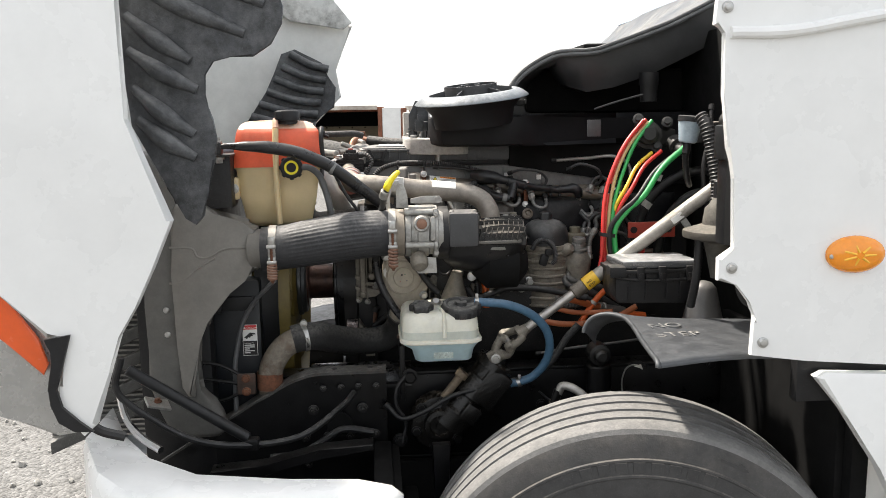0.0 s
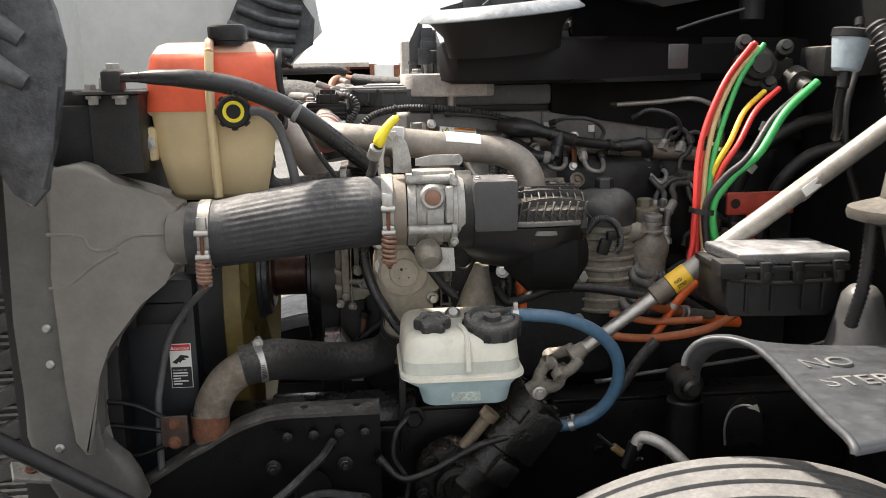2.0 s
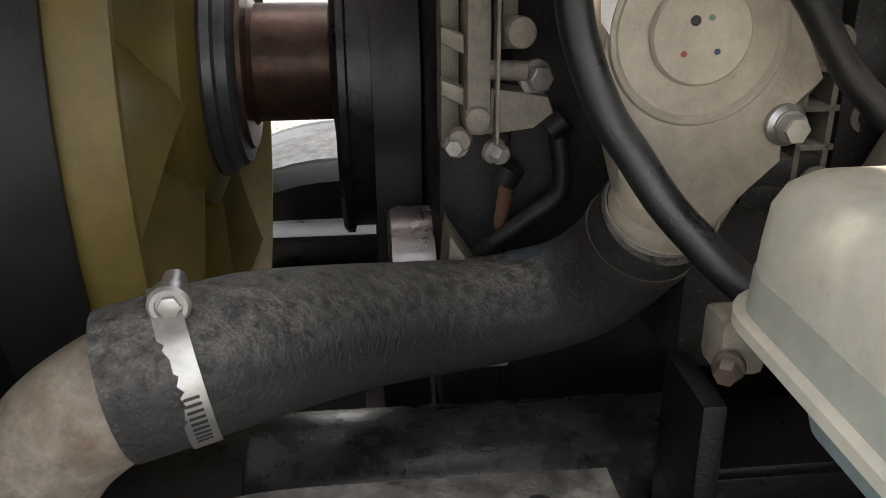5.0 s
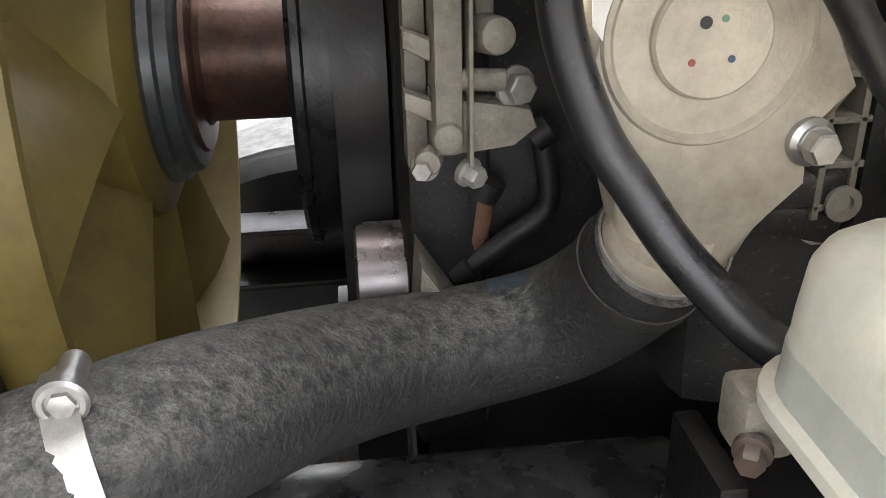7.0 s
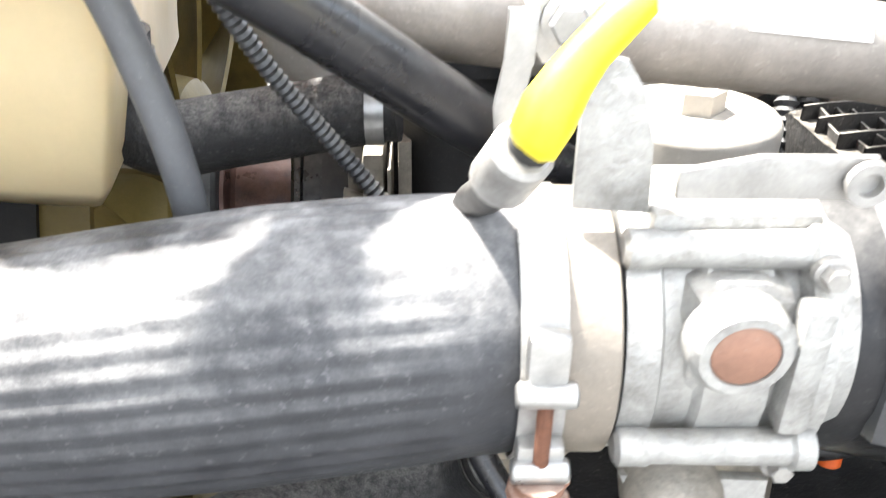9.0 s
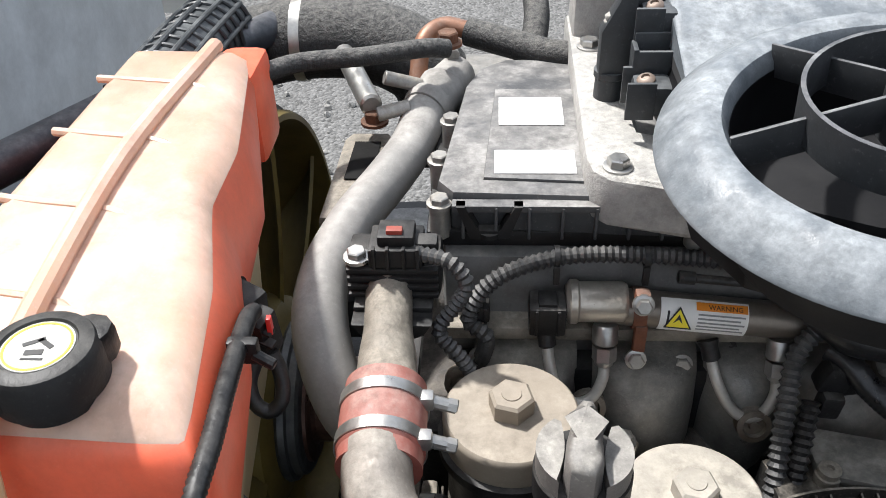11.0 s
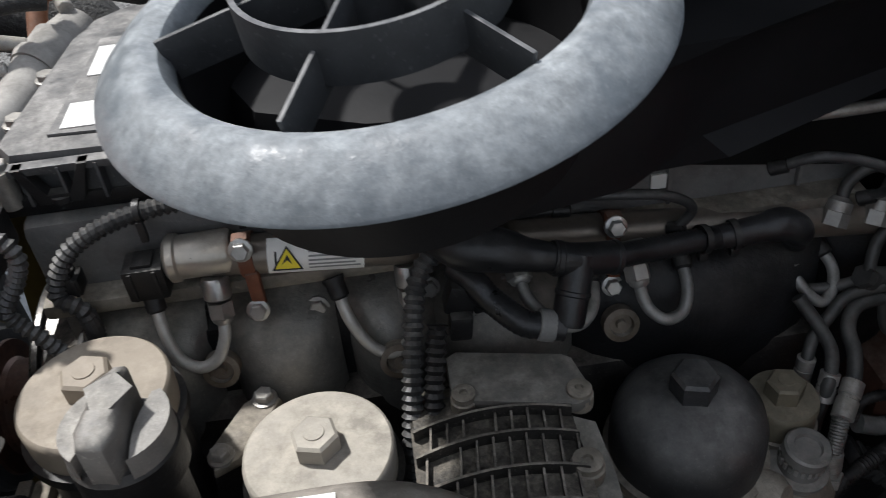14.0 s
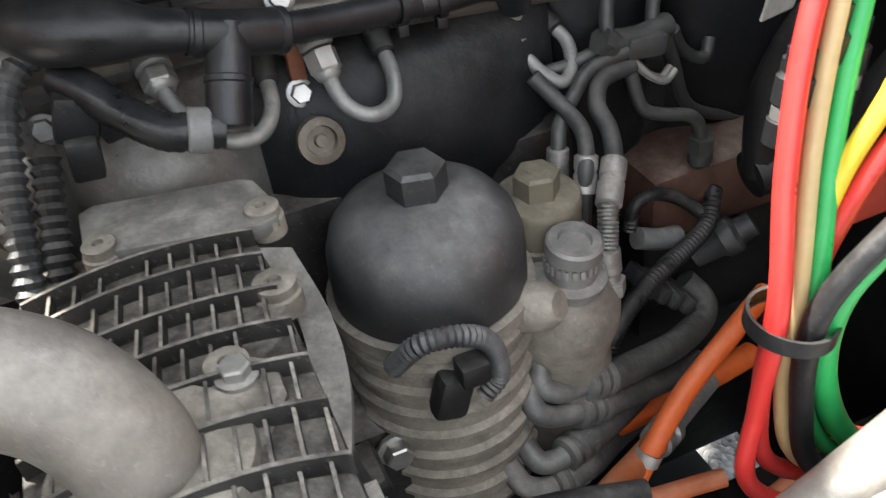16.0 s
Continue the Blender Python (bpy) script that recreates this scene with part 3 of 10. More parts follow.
# ---- cab side, fender, cowl ----
def fender():
    t = thing("fender", (1.0, 1.6, 0.9), "white truck fender panel beside the engine bay", "fender")
    bm = B()
    prism(bm, [(0.672, 2.30), (0.672, 1.93), (0.650, 1.915), (0.645, 1.85), (0.672, 1.838), (0.668, 1.72), (0.678, 1.62), (0.70, 1.56), (0.705, 1.42), (0.668, 1.405),
               (0.668, 1.36), (0.712, 1.355), (0.735, 1.315), (0.755, 1.285), (0.745, 1.275), (0.742, 1.205), (0.80, 1.198), (0.86, 1.190), (1.10, 1.170),
               (2.4, 1.10), (2.4, 2.30)], (0, 1.61, 0), X, Z, 0.018, 0.006)
    part("panel", bm, WHITE, t)
    bm = B()
    tube(bm, [(0.675, 1.590, 1.835), (0.80, 1.586, 1.838), (1.0, 1.585, 1.87), (1.6, 1.585, 1.95)], 0.012, 10)
    part("crease", bm, WHITE, t)
    for x, z in ((0.695, 1.385), (0.765, 1.232), (0.668, 1.882)):
        bm = B()
        lathe(bm, (x, 1.592, z), -Y, [(0, 0.011), (0.003, 0.011), (0.004, 0.008), (0.007, 0.006), (0.008, 0)], 16)
        part("bolt", bm, STEEL, t, "round zinc bolt")
    bm = B()
    prism(bm, [(0.878, 1.155), (0.90, 1.165), (1.15, 1.150), (2.3, 1.09), (2.3, 0.45), (1.18, 0.45), (1.15, 0.66), (1.09, 0.83), (1.03, 0.95), (0.95, 1.07)],
          (0, 1.62, 0), X, Z, 0.03, 0.012)
    part("lower_panel", bm, WHITE, t)
    bm = B()
    box2(bm, (0.86, 1.63, 1.09), (2.3, 1.66, 1.20), 0.004)
    part("gap_strip", bm, BLACK_PL, t)


fender()


def marker_lamp():
    t = thing("marker_lamp", (0.945, 1.585, 1.405), "oval amber side marker lamp on the white fender", "lamp")
    bm = B()
    lathe(bm, (0, 0, 0), -Y, [(0, 1.0), (0.18, 0.99), (0.34, 0.85), (0.44, 0.55), (0.48, 0)], 36)
    bm.transform(pose(0.945, 1.592, 1.406, 0, 0, 0) @ Matrix.Diagonal((0.060, 0.045, 0.037, 1)))
    part("lens", bm, AMBER, t)
    for i in range(7):
        bm = B()
        a = i * 2 * math.pi / 7
        tube(bm, [(0.945 + 0.008 * math.cos(a), 1.570, 1.406 + 0.006 * math.sin(a)), (0.945 + 0.034 * math.cos(a), 1.574, 1.406 + 0.02 * math.sin(a))], 0.0025, 6, 3)
        part("star_rib", bm, mat("yellow_lens", (0.9, 0.5, 0.05), 0.2, vary=0.05, bump=0), t)
    bm = B()
    lathe(bm, (0.893, 1.583, 1.404), -Y, [(0, 0.005), (0.004, 0.005), (0.006, 0.003), (0.006, 0)], 12)
    part("screw", bm, STEEL, t)


marker_lamp()


def cab():
    t = thing("truck_cab", (1.3, 2.8, 0.6), "truck cab with dark firewall and white side", "cab")
    bm = B()
    box2(bm, (1.02, 1.68, 0.62), (1.06, 4.0, 1.93), 0.006)
    part("firewall", bm, DARK, t, "dark firewall")
    bm = B()
    prism(bm, [(1.06, 0.55), (2.6, 0.55), (2.6, 2.9), (1.75, 2.9), (1.12, 2.05), (1.06, 1.8)], (0, 1.72, 0), X, Z, 0.03, 0.008)
    part("side_wall", bm, WHITE, t)
    bm = B()
    prism(bm, [(1.06, 0.55), (2.6, 0.55), (2.6, 2.9), (1.75, 2.9), (1.12, 2.05), (1.06, 1.8)], (0, 3.98, 0), X, Z, 0.03, 0.008)
    part("side_wall", bm, WHITE, t)
    bm = B()
    box2(bm, (1.72, 1.72, 2.88), (2.6, 4.0, 2.92), 0.01)
    part("roof", bm, WHITE, t)
    bm = B()
    vs = [bm.verts.new(p) for p in ((1.13, 1.78, 2.08), (1.13, 3.92, 2.08), (1.74, 3.85, 2.86), (1.74, 1.85, 2.86))]
    f = bm.faces.new(vs)
    ext = bmesh.ops.extrude_face_region(bm, geom=[f])
    for v in ext["geom"]:
        if isinstance(v, bmesh.types.BMVert):
            v.co += V(0.012, 0, -0.008)
    part("windscreen", bm, GLASS_D, t, "dark tinted windscreen glass")
    bm = B()
    tube(bm, [(1.10, 2.4, 2.10), (1.22, 2.0, 2.17), (1.42, 1.95, 2.5)], 0.012, 8)
    part("wiper", bm, BLACK_CLEAN, t)


cab()


def cowl():
    t = thing("cowl_panel", (0.7, 2.8, 1.75), "black plastic cowl panel under the windscreen", "cowl")
    COWL = mat("cowl_black", (0.02, 0.021, 0.023), 0.4, 0, 0.35, (0.30, 0.30, 0.29), 0.25, 12, 0.1)
    sect = [(0.40, 1.752), (0.435, 1.80), (0.483, 1.837), (0.551, 1.866), (0.654, 1.872), (0.713, 1.888), (0.833, 1.930), (0.92, 1.965), (1.06, 2.035), (1.14, 2.085)]

    def sheet(name, rows, material, drop, label=""):
        bm = B()
        vs = [[bm.verts.new(p) for p in row] for row in rows]
        for a, b in zip(vs, vs[1:]):
            for i in range(len(a) - 1):
                bm.faces.new((a[i], a[i + 1], b[i + 1], b[i]))
        ext = bmesh.ops.extrude_face_region(bm, geom=bm.faces[:])
        for v in ext["geom"]:
            if isinstance(v, bmesh.types.BMVert):
                v.co += V(drop)
        part(name, bm, material, t, label, 50)
    rows = []
    for k in range(13):
        f = k / 12
        rows.append([(x + 0.30 * min(1, f * 1.6) * (1.14 - x) / 0.74, 2.54 + f * 1.38, z + 0.012 * math.sin(math.pi * f)) for x, z in sect])
    sheet("panel", rows, COWL, (0.006, 0.0, -0.014))
    # skirt that hangs from the edge and turns in
    low = [(0.425, 1.745), (0.46, 1.79), (0.50, 1.815), (0.56, 1.832), (0.60, 1.770), (0.66, 1.752), (0.74, 1.765), (0.85, 1.800), (0.98, 1.86), (1.06, 1.90)]
    sheet("skirt", [[(x, 2.545, z) for x, z in sect], [((x + q) / 2, 2.555, (z + w) / 2) for (x, z), (q, w) in zip(sect, low)], [(q, 2.60, w) for q, w in low], [(q + 0.01, 2.80, w + 0.01) for q, w in low]],
          mat("skirt_black", (0.045, 0.046, 0.048), 0.36, 0, 0.15, (0.25, 0.25, 0.25), 0.2, 10, 0.1), (0.0, 0.008, 0.004), "moulded black skirt under the cowl edge")
    for k, dz in enumerate((0.0, -0.011)):
        bm = B()
        tube(bm, [(x + 0.004 * k, 2.536 - 0.002 * k, z + 0.002 + dz) for x, z in sect], 0.0065, 10, 6)
        part("seal", bm, mat("seal_grey", (0.07, 0.072, 0.073), 0.55, 0, 0.4, (0.30, 0.30, 0.29), 0.2, 20, 0.2), t, "grey rubber hood seal")
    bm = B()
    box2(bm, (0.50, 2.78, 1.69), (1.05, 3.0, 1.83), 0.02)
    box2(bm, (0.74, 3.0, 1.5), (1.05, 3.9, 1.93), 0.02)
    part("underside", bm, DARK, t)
    bm = B()
    tube(bm, [(0.655, 2.50, 1.700), (0.73, 2.51, 1.722), (0.81, 2.52, 1.742)], 0.003, 8, 4)
    part("stay_rod", bm, LOOM, t)
    bm = B()
    lathe(bm, (0.827, 2.53, 1.72), (0, 0, 1), [(0, 0.019), (0, 0.025), (0.045, 0.026), (0.05, 0.029), (0.085, 0.029)], 24)
    part("drain_tube", bm, BLACK_PL, t, "short black drain tube")


cowl()


# ---- front axle and wheels ----
AXLE = thing("front_axle", (0.55, 2.4, 0.0), "front axle with worn dusty truck tyres", "axle")


def front_wheel():
    c, d = V(0.560, 1.711, 0.508), V(math.sin(-0.169), -math.cos(-0.169), 0)
    t = AXLE
    prof = [(-0.252, 0.462), (-0.238, 0.492)]
    grooves = (-0.195, -0.145, -0.093, -0.042)
    x = -0.232
    for gx in grooves:
        prof += [(x, 0.5), (gx - 0.007, 0.502), (gx - 0.004, 0.489), (gx + 0.004, 0.489), (gx + 0.007, 0.502)]
        x = gx + 0.012
    prof += [(-0.004, 0.499), (0.004, 0.494), (0.009, 0.484)]
    bm = B()
    lathe(bm, c, d, [(a, 1.03 * r) for a, r in prof], 120, False)
    t = part("tyre", bm, TREAD, t, "truck tyre with pale worn tread and straight grooves", 28)
    bm = B()
    lathe(bm, c, d, [(a, 1.03 * r) for a, r in ((-0.252, 0.462), (-0.27, 0.40), (-0.25, 0.29), (-0.02, 0.287), (0.0, 0.295), (0.018, 0.32), (0.024, 0.345), (0.0265, 0.35), (0.029, 0.36), (0.031, 0.395),
                     (0.0335, 0.398), (0.033, 0.402), (0.030, 0.404), (0.028, 0.43), (0.030, 0.432), (0.029, 0.436), (0.025, 0.438), (0.018, 0.462), (0.013, 0.476), (0.009, 0.484))], 120, False)
    part("sidewall", bm, TYRE, t, "dark dusty tyre sidewall", 28)
    u, w, d = axes_for(d)
    for k in range(8):
        bm = B()
        a = math.pi / 2 + (3.5 - k) * 0.088 - 0.03
        o = u * math.cos(a) + w * math.sin(a)
        q = w * math.cos(a) - u * math.sin(a)
        rot = Matrix((q, o, d)).transposed()
        box(bm, c + o * 0.4305 + d * 0.0285, (0.027, 0.026, 0.004), 0.0015, rot, 1)
        part("raised_bar", bm, TYRE, t)
    bm = B()
    a = math.pi / 2 - 0.42
    o, q = u * math.cos(a) + w * math.sin(a), w * math.cos(a) - u * math.sin(a)
    prism(bm, [(-0.03, 0.004), (0.01, 0.004), (0.01, 0.012), (0.035, 0), (0.01, -0.012), (0.01, -0.004), (-0.03, -0.004)], c + o * 0.476 + d * 0.017, -q, o, 0.002)
    part("arrow_mark", bm, TYRE, t)
    bm = B()
    lathe(bm, c, d, [(-0.24, 0.0), (-0.24, 0.285), (-0.10, 0.27), (-0.06, 0.20), (-0.01, 0.18), (0.01, 0.10), (0.0, 0.0)], 48, False)
    part("rim", bm, STEEL, t)


front_wheel()


def under_blocker():
    # added sheet, no truck part: stands in for shade and stops ground bounce
    t = thing("under_blocker", (0.3, 2.8, 0.5), "added black sheet under the engine that blocks light from below", "tray")
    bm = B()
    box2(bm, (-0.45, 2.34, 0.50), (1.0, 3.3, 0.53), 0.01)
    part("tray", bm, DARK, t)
    # more added sheets that darken the wheel bay
    t2 = thing("wheel_bay_blocker", (0.5, 2.32, 0.3), "added black sheets that keep the wheel bay dark", "liner")
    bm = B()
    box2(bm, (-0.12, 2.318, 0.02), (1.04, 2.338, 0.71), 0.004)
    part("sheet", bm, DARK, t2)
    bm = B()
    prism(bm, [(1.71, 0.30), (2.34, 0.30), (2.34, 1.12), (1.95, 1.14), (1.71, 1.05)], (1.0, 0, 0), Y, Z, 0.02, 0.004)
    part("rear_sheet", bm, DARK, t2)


under_blocker()


def far_tyre():
    bm = B()
    lathe(bm, (0.46, 3.70, 0.505), Y, [(0, 0.30), (-0.01, 0.40), (0.0, 0.46), (0.03, 0.495), (0.22, 0.495), (0.25, 0.46), (0.26, 0.40), (0.24, 0.3)], 64)
    part("tyre", bm, TYRE, AXLE, "dark tyre on the far side")
    t2 = thing("far_wheel_liner", (-0.3, 3.75, 0.5), "black wheel liner on the far side", "liner")
    bm = B()
    lathe(bm, (-0.16, 3.40, 0.435), Y, [(0, 0.0), (0, 0.40), (0.02, 0.424), (0.03, 0.43), (0.30, 0.44), (0.30, 0.0)], 64)
    part("liner", bm, BLACK_CLEAN, t2)
    bm = B()
    lathe(bm, (-0.16, 3.40, 0.435), Y, [(0.032, 0.430), (0.034, 0.434), (0.27, 0.442), (0.272, 0.438)], 64, False)
    # pale strip: dust, with the sky's sheen on the black top painted in
    part("crown", bm, mat("dusty_sheen_crown", (0.10, 0.10, 0.10), 0.45, 0, 0.6, (0.34, 0.335, 0.32), 0.2, 20, 0.2), t2, "dusty crown of the liner, sky sheen put into its pale colour")


far_tyre()


# ---- frame rails, gusset, cross bars ----
def frame_rail(y0, side, top):
    t = thing("frame_rail", (0.0, y0, 0.85), "black painted steel chassis rail", "frame rail", "chassis rails")
    bm = B()
    s = side
    box2(bm, (-0.30, y0, 0.71), (3.2, y0 + s * 0.010, top - 0.01), 0.002)
    part("web", bm, FRAME, t)
    bm = B()
    box2(bm, (-0.30, y0 - s * 0.002, top - 0.01), (3.2, y0 + s * 0.080, top), 0.003)
    part("top_flange", bm, FRAME, t)
    bm = B()
    box2(bm, (-0.30, y0 - s * 0.002, 0.70), (3.2, y0 + s * 0.080, 0.71), 0.003)
    part("bottom_flange", bm, FRAME, t)
    for k in range(9):
        bm = B()
        bolt(bm, (0.30 + k * 0.17, y0 - s * 0.004, 0.95 - 0.10 * (k % 2)), -Y * s, 0.011, 0.010)
        part("bolt", bm, FRAME, t)
    return t


frame_rail(2.362, 1, 0.962)
frame_rail(3.30, -1, 0.80)


def gusset():
    t = thing("front_gusset", (-0.2, 2.29, 0.7), "black steel front frame gusset with bolted holes and worn edge", "bracket")
    bm = B()
    prism(bm, [(-0.62, 0.58), (-0.60, 0.76), (-0.468, 0.840), (-0.381, 0.892), (-0.301, 0.937), (-0.249, 0.967), (-0.20, 0.985), (-0.164, 0.991), (0.02, 0.992), (0.02, 0.66), (-0.1, 0.60)],
          (0, 2.272, 0), X, Z, -0.012, 0.002)
    part("plate", bm, FRAME, t)
    bm = B()
    line = [(-0.60, 0.762), (-0.468, 0.842), (-0.381, 0.894), (-0.337, 0.921), (-0.301, 0.939), (-0.249, 0.969), (-0.20, 0.987), (-0.164, 0.993), (-0.086, 0.994), (0.02, 0.994)]
    pts = spline([(x, 0, z) for x, z in line], 5)
    vs = []
    for p in pts:
        vs.append([bm.verts.new((p.x, y, p.z + dz)) for y, dz in ((2.254, 0), (2.254, 0.007), (2.318, 0.007), (2.318, 0))])
    for a, b in zip(vs, vs[1:]):
        for k in range(4):
            bm.faces.new((a[k], a[(k + 1) % 4], b[(k + 1) % 4], b[k]))
    bm.faces.new(vs[0])
    bm.faces.new(vs[-1])
    part("flange", bm, mat("worn_black_steel", (0.045, 0.044, 0.042), 0.5, 0.2, 0.6, (0.24, 0.225, 0.205), 0.3, 40, 0.3, grime=0.2, grime_color=(0.13, 0.06, 0.03)), t, "dusty scraped top flange")
    for x, z in ((-0.123, 0.997), (-0.024, 0.997)):
        bm = B()
        lathe(bm, (x, 2.290, z + 0.0025), Z, [(0, 0.0075), (0.0025, 0.0075), (0.0025, 0.0)], 16)
        part("hole", bm, LBL_BLK, t)
    for x, z, r in ((-0.154, 0.955, 0.007), (-0.105, 0.957, 0.007), (-0.057, 0.958, 0.007), (-0.009, 0.957, 0.007), (-0.182, 0.895, 0.011), (-0.048, 0.896, 0.011),
                    (-0.205, 0.818, 0.010), (-0.145, 0.818, 0.010), (-0.085, 0.818, 0.010), (-0.015, 0.820, 0.010), (0.01, 0.76, 0.010), (-0.20, 0.74, 0.008)):
        bm = B()
        bolt(bm, (x, 2.258, z), -Y, r, r * 0.9)
        lathe(bm, (x, 2.258, z), -Y, [(0, r * 0.5), (r * 1.5, r * 0.5), (r * 1.6, r * 0.4), (r * 1.6, 0)], 10)
        part("bolt", bm, mat("black_bolt", (0.012, 0.012, 0.012), 0.35, 0.3, 0.15, vary=0.3), t)
    bm = B()
    lathe(bm, (-0.112, 2.257, 0.852), -Y, [(0, 0.036), (0.003, 0.036), (0.003, 0.030), (-0.004, 0.030), (-0.004, 0)], 28)
    part("large_hole", bm, DARK, t)
    bm = B()
    tube(bm, [(-0.02, 2.245, 0.83), (-0.10, 2.238, 0.845), (-0.155, 2.236, 0.815), (-0.215, 2.232, 0.785), (-0.30, 2.23, 0.775)], 0.010, 10)
    part("cable", bm, CABLE, t)


gusset()


def cross_bar():
    t = thing("cross_bar", (-0.05, 2.33, 1.0), "black ridged steel bar along the frame", "bar")
    bm = B()
    prism(bm, [(2.436, 0.964), (2.436, 0.974), (2.418, 0.981), (2.398, 0.982), (2.374, 0.978), (2.356, 0.966), (2.348, 0.952), (2.346, 0.925), (2.352, 0.925), (2.364, 0.964)], (-0.195, 0, 0), Y, Z, 0.290, 0.004, 3)
    part("upper_channel", bm, mat("scuffed_black", (0.007, 0.007, 0.008), 0.26, 0, 0.10, (0.22, 0.21, 0.195), 0.2, 30, 0.2), t)
    bm = B()
    box2(bm, (-0.20, 2.318, 0.928), (0.062, 2.345, 0.941), 0.003)
    part("lower_bar", bm, FRAME, t)
    bm = B()
    box2(bm, (0.058, 2.285, 0.90), (0.072, 2.345, 1.06), 0.003)
    part("end_plate", bm, FRAME, t)


cross_bar()


def bumper():
    t = thing("bumper", (-0.3, 1.7, 0.6), "white front bumper corner with step recess", "bumper")
    bm = B()
    rows = []
    for x, y0, y1, zt in ((-0.66, 1.86, 2.1, 0.985), (-0.60, 1.74, 1.98, 0.955), (-0.52, 1.67, 1.88, 0.938), (-0.40, 1.645, 1.80, 0.928), (-0.2, 1.64, 1.76, 0.925), (-0.05, 1.645, 1.74, 0.926), (0.02, 1.66, 1.72, 0.918), (0.045, 1.68, 1.71, 0.90)):
        rows.append([bm.verts.new(p) for p in ((x, y0, 0.50), (x, y0 - 0.01, 0.80), (x, y0, zt - 0.02), (x, y0 + 0.02, zt), (x, y1 - 0.015, zt), (x, y1, zt - 0.02), (x, y1 - 0.02, 0.5))])
    for a, b in zip(rows, rows[1:]):
        for k in range(len(a) - 1):
            bm.faces.new((a[k], a[k + 1], b[k + 1], b[k]))
    bm.faces.new(rows[0])
    bm.faces.new(rows[-1])
    part("skin", bm, WHITE, t, "", 50)
    bm = B()
    tube(bm, [(-0.64, 2.08, 1.02), (-0.60, 1.99, 0.985), (-0.55, 1.93, 0.96), (-0.50, 1.89, 0.945)], 0.009, 8)
    part("chrome_edge", bm, CHROME, t)
    bm = B()
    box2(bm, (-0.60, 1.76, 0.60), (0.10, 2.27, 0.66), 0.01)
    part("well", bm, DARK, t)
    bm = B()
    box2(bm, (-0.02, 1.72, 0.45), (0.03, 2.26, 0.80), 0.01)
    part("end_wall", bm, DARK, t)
    bm = B()
    prism(bm, [(0.03, 1.75), (0.05, 1.75), (0.05, 2.28), (0.03, 2.28)], (0, 0, 0.0), X, Y, 0.78, 0.002)
    part("mud_flap", bm, DARK, t, "black rubber flap ahead of the tyre")
    bm = B()
    prism(bm, [(-0.44, 0.79), (-0.3, 0.80), (-0.16, 0.835), (-0.02, 0.845), (-0.02, 0.825), (-0.15, 0.815), (-0.3, 0.77), (-0.44, 0.76)], (0, 2.12, 0), X, Z, -0.05, 0.004)
    part("step_bracket", bm, FRAME, t)


bumper()


def hood_strut():
    t = thing("hood_strut", (-0.35, 2.0, 0.8), "black hood support strut with cable", "strut")
    bm = B()
    cyl(bm, (-0.60, 2.02, 1.10), (-0.33, 2.06, 0.90), 0.014, 14, 0.003)
    part("tube", bm, BLACK_CLEAN, t)
    bm = B()
    tube(bm, [(-0.60, 1.98, 1.14), (-0.615, 1.98, 1.06), (-0.55, 2.0, 0.985), (-0.45, 2.02, 0.915), (-0.33, 2.05, 0.885), (-0.2, 2.10, 0.885), (-0.10, 2.20, 0.925), (-0.07, 2.262, 0.94)], 0.0085, 10)
    part("cable", bm, CABLE, t)
    bm = B()
    box(bm, (-0.32, 2.06, 0.885), (0.035, 0.03, 0.03), 0.006)
    part("mount", bm, FRAME, t)
    bm = B()
    box(bm, (-0.555, 2.10, 0.985), (0.06, 0.05, 0.008), 0.002, Euler((0.2, 0.35, 0.5)).to_matrix())
    part("bracket_plate", bm, STEEL_DULL, t)
    bm = B()
    bolt(bm, (-0.555, 2.10, 0.991), Z, 0.008, 0.008)
    part("bolt", bm, RUST, t)


hood_strut()


# ---- radiator side ----
def radiator():
    t = thing("radiator", (-0.6, 2.8, 0.7), "dark radiator core with black side frame", "radiator")
    bm = B()
    box2(bm, (-0.62, 2.36, 0.68), (-0.47, 3.35, 1.28), 0.006)
    part("core", bm, CORE, t)
    bm = B()
    box2(bm, (-0.64, 2.27, 0.66), (-0.45, 2.36, 1.52), 0.008)
    part("side_tank", bm, BLACK_PL, t)
    bm = B()
    box2(bm, (-0.56, 2.24, 1.46), (-0.40, 2.36, 1.575), 0.008)
    box2(bm, (-0.60, 2.26, 1.565), (-0.44, 2.42, 1.60), 0.006)
    part("top_mount", bm, BLACK_PL, t)
    bm = B()
    bolt(bm, (-0.43, 2.28, 1.60), Z, 0.013, 0.02)
    part("bolt", bm, STEEL_DULL, t)


radiator()


